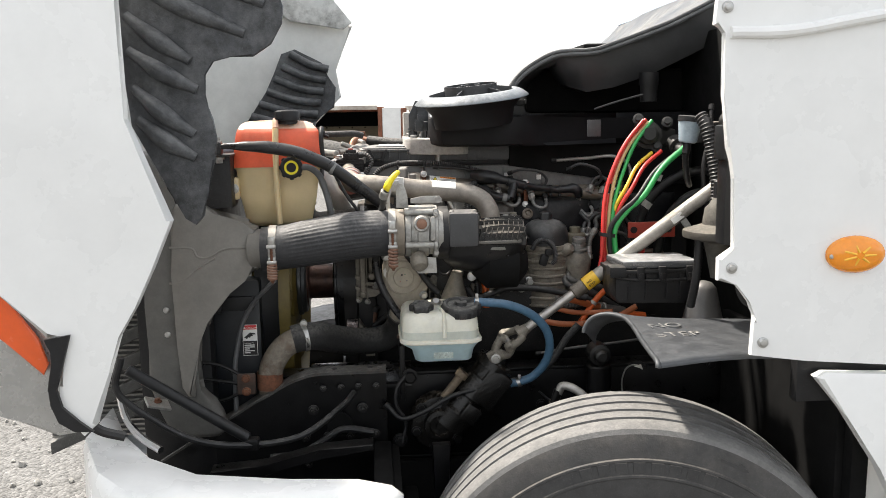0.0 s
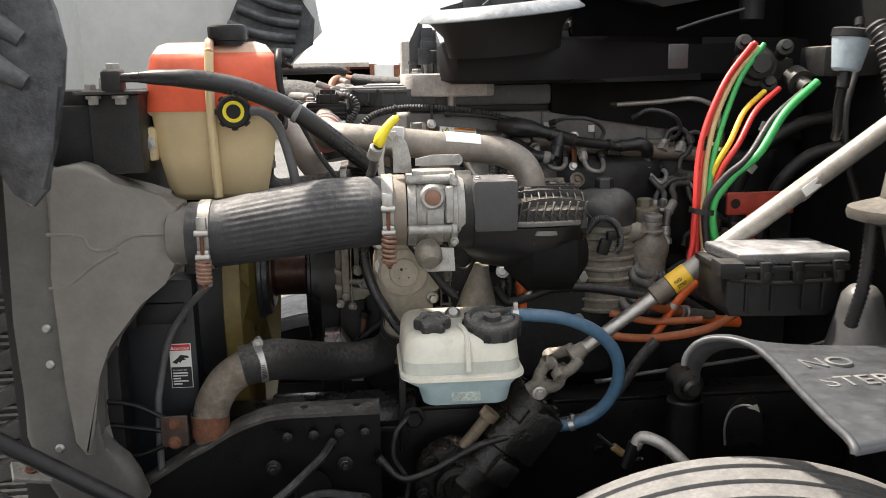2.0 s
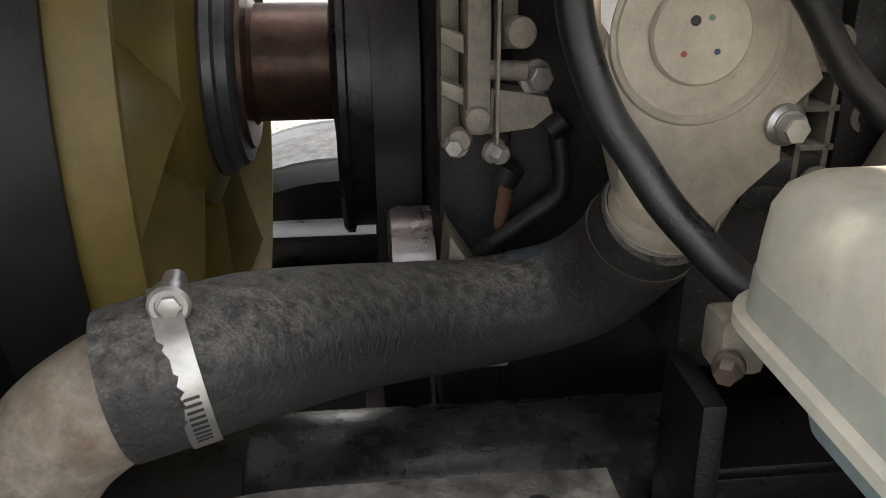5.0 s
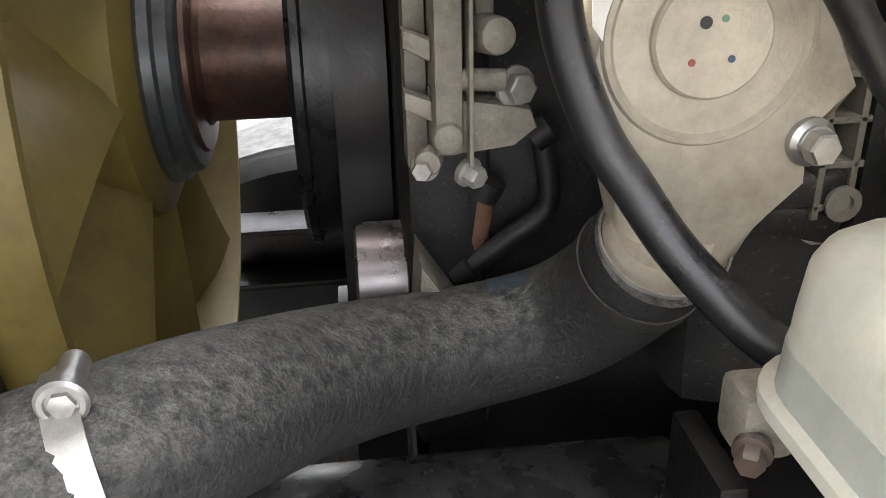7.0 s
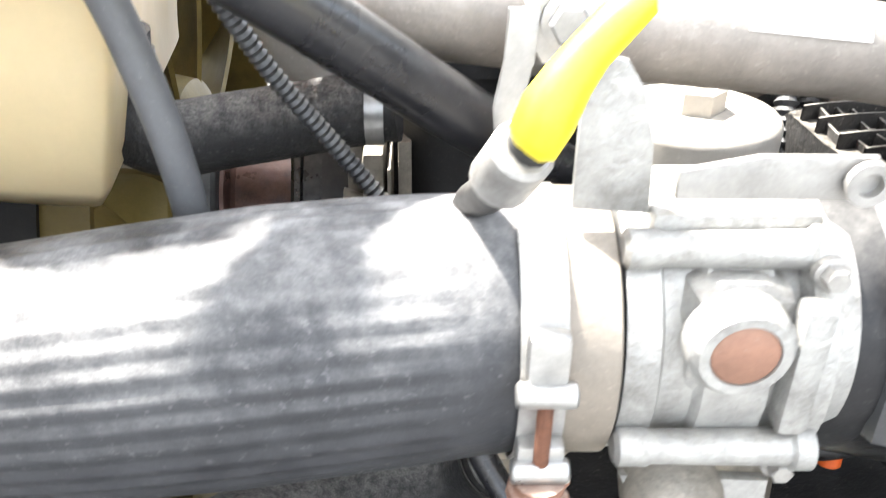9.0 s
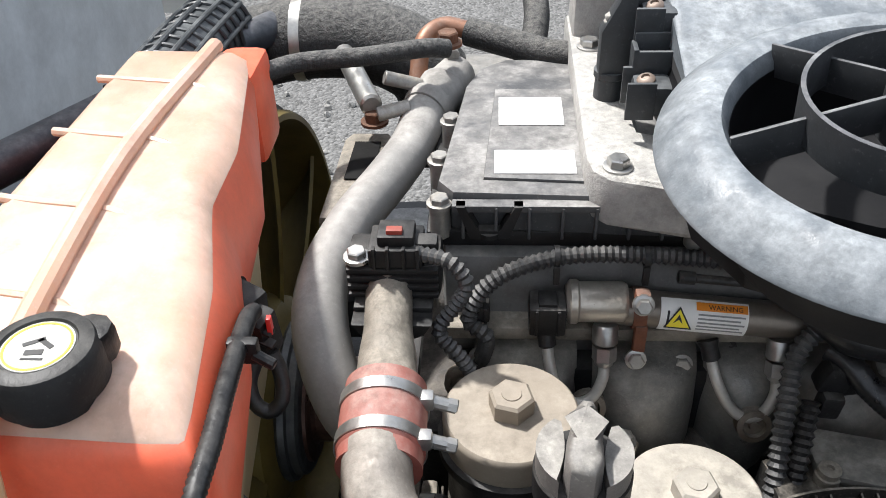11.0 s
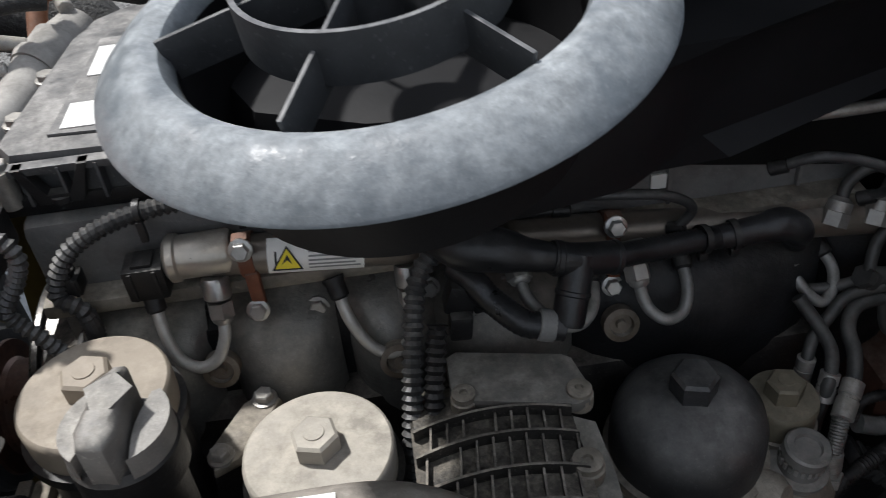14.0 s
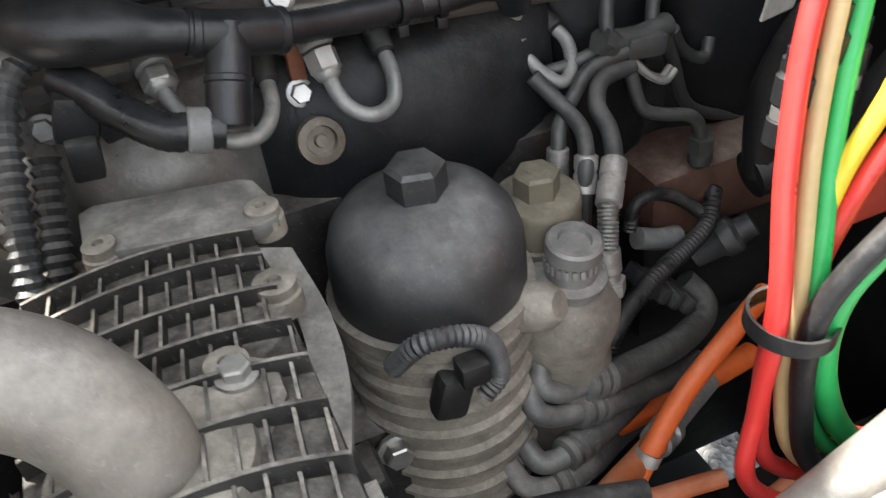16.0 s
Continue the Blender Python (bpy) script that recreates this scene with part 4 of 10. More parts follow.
def fan_shroud():
    t = thing("fan_shroud", (-0.4, 2.5, 0.8), "black plastic radiator fan shroud", "shroud")
    bm = B()
    prism(bm, [(2.335, 0.72), (2.335, 1.24), (2.42, 1.44), (2.70, 1.535), (3.1, 1.50), (3.30, 1.30), (3.30, 0.72)], (-0.47, 0, 0), Y, Z, 0.02, 0.004)
    part("back_panel", bm, BLACK_CLEAN, t)
    bm = B()
    box2(bm, (-0.455, 2.333, 0.78), (-0.322, 2.40, 1.25), 0.012)
    part("side_wall", bm, mat("shroud_black", (0.009, 0.011, 0.014), 0.45, 0, 0.08, (0.14, 0.14, 0.14), 0.3, 14, 0.1), t)
    bm = B()
    box2(bm, (-0.44, 2.324, 1.165), (-0.338, 2.336, 1.205), 0.004)
    box2(bm, (-0.448, 2.318, 1.16), (-0.426, 2.336, 1.235), 0.004)
    part("rib", bm, BLACK_CLEAN, t)
    bm = B()
    lathe(bm, (-0.34, 2.80, 1.15), X, [(0.0, 0.44), (0.03, 0.425), (0.06, 0.405), (0.06, 0.400), (0.03, 0.415), (0.0, 0.43)], 64, False)
    part("ring", bm, BLACK_CLEAN, t)


fan_shroud()


def screen_cover():
    """Curved black cover with a raised grid, along the top of the radiator."""
    t = thing("radiator_cover", (-0.33, 2.9, 1.6), "black plastic cover with a raised rib grid", "cover")
    GRID = mat("grid_black", (0.022, 0.025, 0.028), 0.42, 0, 0.35, (0.20, 0.21, 0.21), 0.25, 30, 0.15)
    arc = [(-0.375, 1.628), (-0.362, 1.640), (-0.345, 1.644), (-0.326, 1.640), (-0.311, 1.628), (-0.302, 1.610), (-0.299, 1.590)]
    bm = B()
    ends = []
    for y, dz in ((2.79, 0.006), (2.92, 0.0), (3.05, -0.012)):
        ends.append([bm.verts.new((x, y, z + dz)) for x, z in arc] + [bm.verts.new((x - 0.004, y, z + dz - 0.006)) for x, z in arc[::-1]])
    n = len(ends[0])
    for a, b in zip(ends, ends[1:]):
        for i in range(n):
            bm.faces.new((a[i], a[(i + 1) % n], b[(i + 1) % n], b[i]))
    bm.faces.new(ends[0])
    bm.faces.new(ends[-1][::-1])
    part("sheet", bm, GRID, t, "", 60)
    for k in range(11):
        y = 2.800 + k * 0.0245
        bm = B()
        tube(bm, [(x + 0.001, y, z + 0.007 - 0.07 * (y - 2.79)) for x, z in arc], 0.0034, 8, 4)
        part("cross_rib", bm, GRID, t)
    for x, z in arc[:6]:
        bm = B()
        tube(bm, [(x + 0.001, 2.792, z + 0.007), (x + 0.001, 2.92, z + 0.001), (x + 0.001, 3.048, z - 0.011)], 0.0034, 8, 4)
        part("long_rib", bm, GRID, t)


screen_cover()


def danger_label():
    t = thing("danger_label", (-0.3545, 2.332, 1.08), "white danger sticker with red heading and black text block", "label")
    x0, x1, z0, z1, y = -0.374, -0.334, 1.036, 1.124, 2.3315
    bm = B()
    box2(bm, (x0, y - 0.001, z0), (x1, y + 0.001, z1), 0.0004)
    part("sheet", bm, STICKER, t)
    bm = B()
    box2(bm, (x0 + 0.0012, y - 0.0014, z1 - 0.0135), (x1 - 0.0012, y - 0.001, z1 - 0.0015), 0)
    part("red_band", bm, LBL_RED, t)
    bm = B()
    box2(bm, (x0 + 0.0012, y - 0.0014, z0 + 0.0015), (x1 - 0.0012, y - 0.001, z0 + 0.042), 0)
    part("black_block", bm, LBL_BLK, t)
    m = Matrix.Translation((x0 + 0.0095, y - 0.0016, z1 - 0.0115)) @ pose(0, 0, 0, 90, 0, 0)
    letters("DANGER", 0.0070, m, STICKER, t, 0.0001)
    bm = B()
    prism(bm, [(0, 0), (0.0075, 0), (0.00375, 0.0068)], (x0 + 0.0018, y - 0.0014, z1 - 0.0112), X, Z, 0.0003)
    part("warning_triangle", bm, STICKER, t)
    letters("Automatic Fan", 0.0045, Matrix.Translation((x0 + 0.004, y - 0.0016, z0 + 0.0345)) @ pose(0, 0, 0, 90, 0, 0), STICKER, t, 0.0001)
    bm = B()
    for i, w in enumerate((0.0, 0.028, 0.027, 0.014, 0.028, 0.016)):
        if not w:
            continue
        box2(bm, (x0 + 0.004, y - 0.0017, z0 + 0.034 - i * 0.0054), (x0 + 0.004 + w, y - 0.0014, z0 + 0.0368 - i * 0.0054), 0)
    part("text_bar", bm, STICKER, t)
    bm = B()
    prism(bm, [(0.004, 0.052), (0.014, 0.060), (0.020, 0.066), (0.034, 0.064), (0.036, 0.060), (0.026, 0.060), (0.030, 0.056), (0.022, 0.055), (0.020, 0.050), (0.016, 0.053), (0.012, 0.048)],
          (x0, y - 0.0014, z0), X, Z, 0.0003)
    part("pictogram", bm, LBL_BLK, t)


danger_label()


def ring_fan():
    t = thing("cooling_fan", (-0.25, 2.80, 1.15), "olive nylon ring fan on a steel hub", "fan")
    c = V(-0.300, 2.80, 1.152)
    bm = B()
    lathe(bm, c, X, [(-0.055, 0.385), (-0.05, 0.392), (0.045, 0.392), (0.052, 0.388), (0.052, 0.380), (0.044, 0.376), (-0.05, 0.376), (-0.055, 0.385)], 80, False)
    part("ring", bm, OLIVE, t)
    for k in range(9):
        bm = B()
        a = 2 * math.pi * k / 9 + 0.2
        rows = []
        for i in range(6):
            r = 0.13 + 0.25 * i / 5
            tw = radians(52 - 20 * i / 5)
            half = 0.056 + 0.032 * i / 5
            ca = a + 0.03 * i
            e, f = Y * math.cos(ca) + Z * math.sin(ca), Z * math.cos(ca) - Y * math.sin(ca)
            row = []
            for s in (-1, -0.4, 0.4, 1):
                for side in (1, -1):
                    q = c + e * r + (f * math.cos(tw) + X * math.sin(tw) * 0.8) * (half * s) + X * 0.012 * (1 - s * s) + (X * math.cos(tw) - f * math.sin(tw)) * side * 0.003
                    row.append(bm.verts.new(q))
            rows.append(row)
        order = [0, 2, 4, 6, 7, 5, 3, 1]
        for p, q in zip(rows, rows[1:]):
            for i in range(8):
                bm.faces.new((p[order[i]], p[order[(i + 1) % 8]], q[order[(i + 1) % 8]], q[order[i]]))
        bm.faces.new([rows[0][i] for i in order])
        bm.faces.new([rows[-1][i] for i in order])
        part("blade", bm, OLIVE, t)
    bm = B()
    lathe(bm, c, X, [(-0.06, 0.0), (-0.06, 0.12), (0.01, 0.145), (0.035, 0.14), (0.045, 0.12), (0.045, 0)], 48)
    part("hub", bm, OLIVE, t)
    bm = B()
    lathe(bm, (-0.259, 2.80, 1.152), X, [(0.0, 0.0), (0, 0.108), (0.008, 0.112), (0.016, 0.11), (0.018, 0.103), (0.028, 0.102), (0.032, 0.098), (0.034, 0.085), (0.034, 0.0)], 64)
    part("flange", bm, mat("grey_flange", (0.10, 0.105, 0.11), 0.4, 0.5, 0.2, vary=0.2), t, "dark steel clutch flange")
    bm = B()
    lathe(bm, (-0.226, 2.80, 1.152), X, [(0, 0.086), (0.005, 0.084), (0.007, 0.062), (0.012, 0.058), (0.084, 0.058), (0.086, 0.075), (0.091, 0.08)], 48)
    part("shaft", bm, mat("rusty_shaft", (0.115, 0.06, 0.045), 0.35, 0.55, 0.1, vary=0.5, scale=25, grime=0.4, grime_color=(0.04, 0.045, 0.06)), t, "rust-tinted bare steel shaft")


ring_fan()


def belt_drive():
    t = thing("belt_drive", (-0.09, 2.70, 1.1), "black belt running over pulleys at the engine front", "belt drive")
    bm = B()
    lathe(bm, (-0.135, 2.80, 1.15), X, [(0, 0.06), (0, 0.168), (0.004, 0.172), (0.010, 0.172), (0.012, 0.165), (0.052, 0.165), (0.054, 0.172), (0.060, 0.17), (0.060, 0.05)], 56)
    part("fan_pulley", bm, mat("black_pulley", (0.025, 0.026, 0.028), 0.3, 0.5, 0.15, vary=0.25), t)
    bm = B()
    loop = []
    for a0, a1, c, r in ((80, 200, (2.80, 1.15), 0.170), (200, 262, (2.62, 0.82), 0.07), (262, 400, (2.86, 0.78), 0.09)):
        for i in range(15):
            a = radians(a0 + (a1 - a0) * i / 14)
            loop.append(V(-0.083, c[0] + r * math.cos(a), c[1] + r * math.sin(a)))
    rows = []
    for i, p in enumerate(loop):
        n_ = (loop[(i + 1) % len(loop)] - loop[i - 1]).cross(X).normalized()
        rows.append([bm.verts.new(p + X * dx + n_ * dn) for dx, dn in ((-0.020, 0), (0.020, 0), (0.020, 0.006), (-0.020, 0.006))])
    for i in range(len(rows)):
        a, b = rows[i], rows[(i + 1) % len(rows)]
        for k in range(4):
            bm.faces.new((a[k], a[(k + 1) % 4], b[(k + 1) % 4], b[k]))
    part("belt", bm, mat("belt_rubber", (0.020, 0.018, 0.018), 0.45, 0, 0.06, vary=0.2), t)
    bm = B()
    lathe(bm, (-0.095, 2.580, 1.022), X, [(0, 0.0), (0, 0.045), (0.002, 0.047), (0.036, 0.047), (0.038, 0.045), (0.038, 0)], 40)
    part("idler_pulley", bm, mat("polished_steel", (0.30, 0.27, 0.27), 0.3, 0.9, 0.1, vary=0.1, bump=0.02), t, "polished steel idler pulley")
    bm = B()
    prism(bm, [(-0.056, 1.16), (-0.046, 1.16), (-0.020, 1.06), (-0.018, 0.96), (-0.056, 0.96)], (0, 2.60, 0), X, Z, 0.05, 0.006)
    part("tensioner_arm", bm, ALU_DUST, t)
    bm = B()
    lathe(bm, (-0.12, 2.86, 0.78), X, [(0, 0), (0, 0.09), (0.06, 0.09), (0.06, 0)], 36)
    lathe(bm, (-0.12, 2.62, 0.82), X, [(0, 0), (0, 0.07), (0.06, 0.07), (0.06, 0)], 36)
    part("lower_pulley", bm, BLACK_PL, t)


belt_drive()


def charge_air_tank():
    t = thing("charge_air_cooler_tank", (-0.5, 2.25, 0.8), "dull grey cast aluminium charge air cooler end tank", "end tank")
    bm = B()
    prism(bm, [(-0.305, 1.408), (-0.335, 1.412), (-0.37, 1.425), (-0.41, 1.450), (-0.44, 1.476), (-0.465, 1.482), (-0.505, 1.475), (-0.520, 1.44), (-0.524, 1.30), (-0.520, 1.10),
               (-0.516, 0.99), (-0.50, 0.965), (-0.484, 0.965), (-0.478, 1.02), (-0.474, 1.118), (-0.44, 1.165), (-0.38, 1.24), (-0.345, 1.285), (-0.305, 1.302)], (0, 2.275, 0), X, Z, 0.082, 0.013, 4)
    part("casting", bm, ALU_TANK, t, "", 45)
    bm = B()
    prism(bm, [(-0.485, 1.455), (-0.525, 1.48), (-0.545, 1.60), (-0.582, 1.61), (-0.588, 1.46), (-0.592, 1.36), (-0.599, 1.21), (-0.597, 1.12), (-0.604, 1.00), (-0.580, 0.934), (-0.560, 0.875), (-0.50, 0.845), (-0.43, 0.848), (-0.405, 0.87), (-0.418, 0.915), (-0.436, 0.948), (-0.468, 0.975), (-0.490, 0.99)],
          (0, 2.255, 0), X, Z, 0.05, 0.018, 4)
    part("side_flange", bm, mat("dark_grey_tank", (0.115, 0.112, 0.105), 0.6, 0.2, 0.35, (0.22, 0.205, 0.18), 0.2, 10, 0.2), t, "", 45)
    bm = B()
    for pts in ([(-0.525, 2.196, 1.365), (-0.47, 2.194, 1.362), (-0.455, 2.194, 1.34), (-0.425, 2.194, 1.338), (-0.385, 2.194, 1.358), (-0.33, 2.194, 1.36)],
                [(-0.53, 2.196, 1.272), (-0.495, 2.196, 1.278), (-0.455, 2.194, 1.31), (-0.41, 2.194, 1.335)]):
        tube(bm, pts, 0.0035, 8, 5)
    part("cast_ridge", bm, ALU_TANK, t)
    for x, z in ((-0.485, 1.43), (-0.48, 1.31), (-0.49, 1.13), (-0.352, 1.358), (-0.366, 1.358)):
        bm = B()
        lathe(bm, (x, 2.2, z), -Y, [(0, 0.009), (0.004, 0.009), (0.005, 0.006), (0.005, 0)], 14)
        part("cast_boss", bm, ALU_TANK, t)
    for z in (1.20, 1.135, 1.42, 0.98):
        bm = B()
        lathe(bm, (-0.545, 2.206, z), -Y, [(0, 0.0085), (0.003, 0.008), (0.006, 0.005), (0.0065, 0)], 14)
        part("rivet", bm, STEEL, t, "bright round rivet")
    bm = B()
    cyl(bm, (-0.32, 2.222, 1.353), (-0.26, 2.210, 1.355), 0.051, 32, 0.003)
    part("outlet_neck", bm, ALU_TANK, t)


charge_air_tank()


def spring_clamp(name, c, d, r, drop, tilt=0.0):
    """A T-bolt clamp with a coil spring on its long bolt, hanging down at the camera's side."""
    t = thing("t_bolt_clamp", c, "steel T-bolt hose clamp with a rusty coil spring", "clamp", "charge hose clamps")
    c, d = V(c), V(d).normalized()
    bm = B()
    band(bm, c, d, r, 0.019, 0.0016, 48)
    part("strap", bm, STEEL_DULL, t)
    f = c - Y * (r + 0.004)
    bm = B()
    box(bm, f + Z * 0.028, (0.017, 0.010, 0.024), 0.004)
    cyl(bm, f + Z * 0.013 - X * 0.012 - Y * 0.004, f + Z * 0.013 + X * 0.012 - Y * 0.004, 0.0055, 12, 0.001)
    part("trunnion", bm, STEEL, t)
    bm = B()
    box(bm, f - Z * 0.020 + Y * 0.002, (0.020, 0.012, 0.010), 0.003)
    cyl(bm, f - Z * 0.027 - X * 0.012 - Y * 0.004, f - Z * 0.027 + X * 0.012 - Y * 0.004, 0.0055, 12, 0.001)
    part("trunnion", bm, STEEL, t)
    bm = B()
    cyl(bm, f + Z * 0.015 - Y * 0.004, f - Z * (drop + 0.006) - Y * 0.004, 0.0034, 10)
    hexa(bm, f - Z * (drop - 0.004) - Y * 0.004, -Z, 0.006, 0.006)
    part("bolt", bm, RUST, t, "rusty bolt")
    bm = B()
    helix = []
    z0, z1 = -0.034, -drop + 0.006
    for i in range(5 * 10 + 1):
        a = 2 * math.pi * i / 10
        helix.append(f - Y * 0.004 + V(0.0102 * math.cos(a), 0.0102 * math.sin(a), z0 + (z1 - z0) * i / 50))
    tube(bm, helix, 0.0036, 7, 1)
    lathe(bm, f + Z * z0 - Y * 0.004, -Z, [(-0.003, 0.004), (-0.003, 0.011), (0.001, 0.011), (0.001, 0.004)], 14)
    lathe(bm, f + Z * z1 - Y * 0.004, -Z, [(-0.001, 0.004), (-0.001, 0.011), (0.003, 0.011), (0.003, 0.004)], 14)
    part("spring", bm, mat("rusty_spring", (0.20, 0.10, 0.065), 0.7, 0.1, 0.35, (0.42, 0.36, 0.30), 0.3, 60, 0.2), t, "rusty coil spring")


def charge_hose():
    t = thing("charge_air_hose", (-0.1, 2.243, 1.30), "ribbed black rubber charge air hose, dusty on top", "hose")
    bm = B()
    line = [(-0.293, 2.212, 1.353), (-0.245, 2.209, 1.356), (-0.20, 2.206, 1.363), (-0.14, 2.204, 1.372), (-0.08, 2.205, 1.380), (-0.02, 2.209, 1.385), (0.04, 2.217, 1.386), (0.072, 2.222, 1.386)]
    rr = [0.0570, 0.0572, 0.0585, 0.0610, 0.0622, 0.0608, 0.0595, 0.0590]
    pts = spline(line, 6)
    seg, rows = 144, []
    for i, p in enumerate(pts):
        q = i / (len(pts) - 1) * (len(rr) - 1)
        k = min(int(q), len(rr) - 2)
        r = rr[k] + (rr[k + 1] - rr[k]) * (q - k)
        mid = min(1, max(0, min(p.x + 0.235, 0.02 - p.x) / 0.03))
        rows.append([bm.verts.new(p + (Y * math.cos(2 * math.pi * j / seg) + Z * math.sin(2 * math.pi * j / seg)) * (r + mid * (0.0009 if j % 4 in (0, 1) else 0.0))) for j in range(seg)])
    for a, b in zip(rows, rows[1:]):
        for j in range(seg):
            bm.faces.new((a[j], a[(j + 1) % seg], b[(j + 1) % seg], b[j]))
    bm.faces.new(rows[0])
    bm.faces.new(rows[-1])
    part("tube", bm, HOSE_BIG, t, "", 28)
    bm = B()
    lathe(bm, (0.055, 2.219, 1.386), X, [(-0.014, 0.0600), (-0.013, 0.0617), (0.020, 0.0617), (0.021, 0.0600)], 48, False)
    part("cuff", bm, mat("tan_cuff", (0.20, 0.17, 0.135), 0.6, 0, 0.5, (0.36, 0.32, 0.26), 0.15, 30, 0.2), t, "tan dusty end cuff")


charge_hose()
spring_clamp("left", (-0.262, 2.210, 1.355), X, 0.0582, 0.074)
spring_clamp("right", (0.044, 2.217, 1.386), X, 0.0620, 0.082)


def throttle_body():
    t = thing("throttle_body", (0.115, 2.24, 1.31), "cast aluminium throttle housing with round plug", "throttle housing")
    c = V(0.078, 2.226, 1.386)
    bm = B()
    lathe(bm, c, X, [(0, 0.055), (0, 0.064), (0.014, 0.065), (0.016, 0.061), (0.030, 0.061), (0.033, 0.065), (0.060, 0.065), (0.063, 0.060), (0.072, 0.060), (0.074, 0.069), (0.084, 0.069), (0.086, 0.060), (0.098, 0.058)], 56)
    box(bm, c + V(0.045, -0.040, 0.022), (0.046, 0.05, 0.052), 0.014)
    part("body", bm, ALU, t, "", 40)
    for z, y in ((0.056, -0.040), (-0.026, -0.066)):
        bm = B()
        lathe(bm, c + V(-0.002, y, z), X, [(0, 0.006), (0.002, 0.0085), (0.014, 0.0085), (0.016, 0.0075), (0.074, 0.0085), (0.076, 0.0105), (0.084, 0.0105), (0.086, 0.006)], 18)
        part("clamp_rod", bm, ALU, t)
    bm = B()
    box(bm, c + V(0.070, -0.066, 0.016), (0.013, 0.014, 0.062), 0.004)
    part("flange", bm, ALU, t)
    bm = B()
    lathe(bm, c + V(0.041, -0.062, 0.030), -Y, [(0, 0.021), (0.012, 0.021), (0.016, 0.018), (0.016, 0.014), (0.011, 0.013)], 24)
    part("plug_boss", bm, ALU, t)
    bm = B()
    lathe(bm, c + V(0.041, -0.073, 0.030), -Y, [(0, 0.0135), (0.004, 0.0135), (0.005, 0.012), (0.005, 0)], 20)
    part("plug", bm, mat("rusty_plug", (0.28, 0.15, 0.10), 0.7, 0.2, 0.3, vary=0.2), t, "rust-stained round plug")
    bm = B()
    box(bm, c + V(0.045, -0.012, 0.064), (0.07, 0.05, 0.012), 0.004)
    prism(bm, [(-0.012, -0.01), (0.020, -0.012), (0.018, 0.018), (0.012, 0.040), (0.004, 0.052), (-0.006, 0.054), (-0.012, 0.045)], c + V(-0.010, -0.025, 0.078), X, Z, 0.004, 0.001)
    part("top_bracket", bm, ALU, t)
    bm = B()
    prism(bm, [(0, 0), (0.075, 0), (0.08, 0.008), (0.075, 0.018), (0.03, 0.018), (0, 0.012)], c + V(0.015, -0.04, 0.080), X, Z, 0.004, 0.001)
    lathe(bm, c + V(0.086, -0.046, 0.089), -Y, [(0, 0.009), (0.004, 0.009), (0.004, 0.005), (-0.004, 0.005)], 16)
    part("eye_bracket", bm, STEEL_DULL, t)
    bm = B()
    prism(bm, [(-0.032, 0.0), (0.038, -0.004), (0.040, -0.045), (-0.01, -0.045)], c + V(0.04, -0.045, -0.058), X, Z, 0.006, 0.001)
    part("lower_bracket", bm, ALU, t)
    bm = B()
    lathe(bm, c + V(0.032, -0.04, -0.062), V(0.1, -0.75, -0.5), [(0, 0.022), (0.015, 0.024), (0.03, 0.022), (0.038, 0.015), (0.041, 0)], 24)
    part("round_cap", bm, ALU_DUST, t)
    for dx, dz in ((0.079, 0.052), (0.079, -0.050)):
        bm = B()
        bolt(bm, c + V(dx, -0.052, dz), V(0, -1, 0), 0.0055, 0.008)
        part("bolt", bm, STEEL_DULL, t)


throttle_body()


def actuator():
    t = thing("actuator", (0.235, 2.2, 1.34), "square dusty black actuator box", "actuator")
    bm = B()
    box2(bm, (0.190, 2.165, 1.350), (0.268, 2.26, 1.440), 0.010)
    part("case", bm, mat("grey_case", (0.045, 0.046, 0.048), 0.5, 0, 0.35, (0.2, 0.19, 0.18), 0.15, 20, 0.1), t)
    bm = B()
    lathe(bm, (0.158, 2.24, 1.38), X, [(0, 0.066), (0.012, 0.070), (0.034, 0.07), (0.036, 0.06)], 40)
    part("seal_ring", bm, BLACK_PL, t)
    for x in (0.20, 0.258):
        bm = B()
        bolt(bm, (x, 2.19, 1.440), Z, 0.005, 0.005)
        part("bolt", bm, STEEL_DULL, t)


actuator()


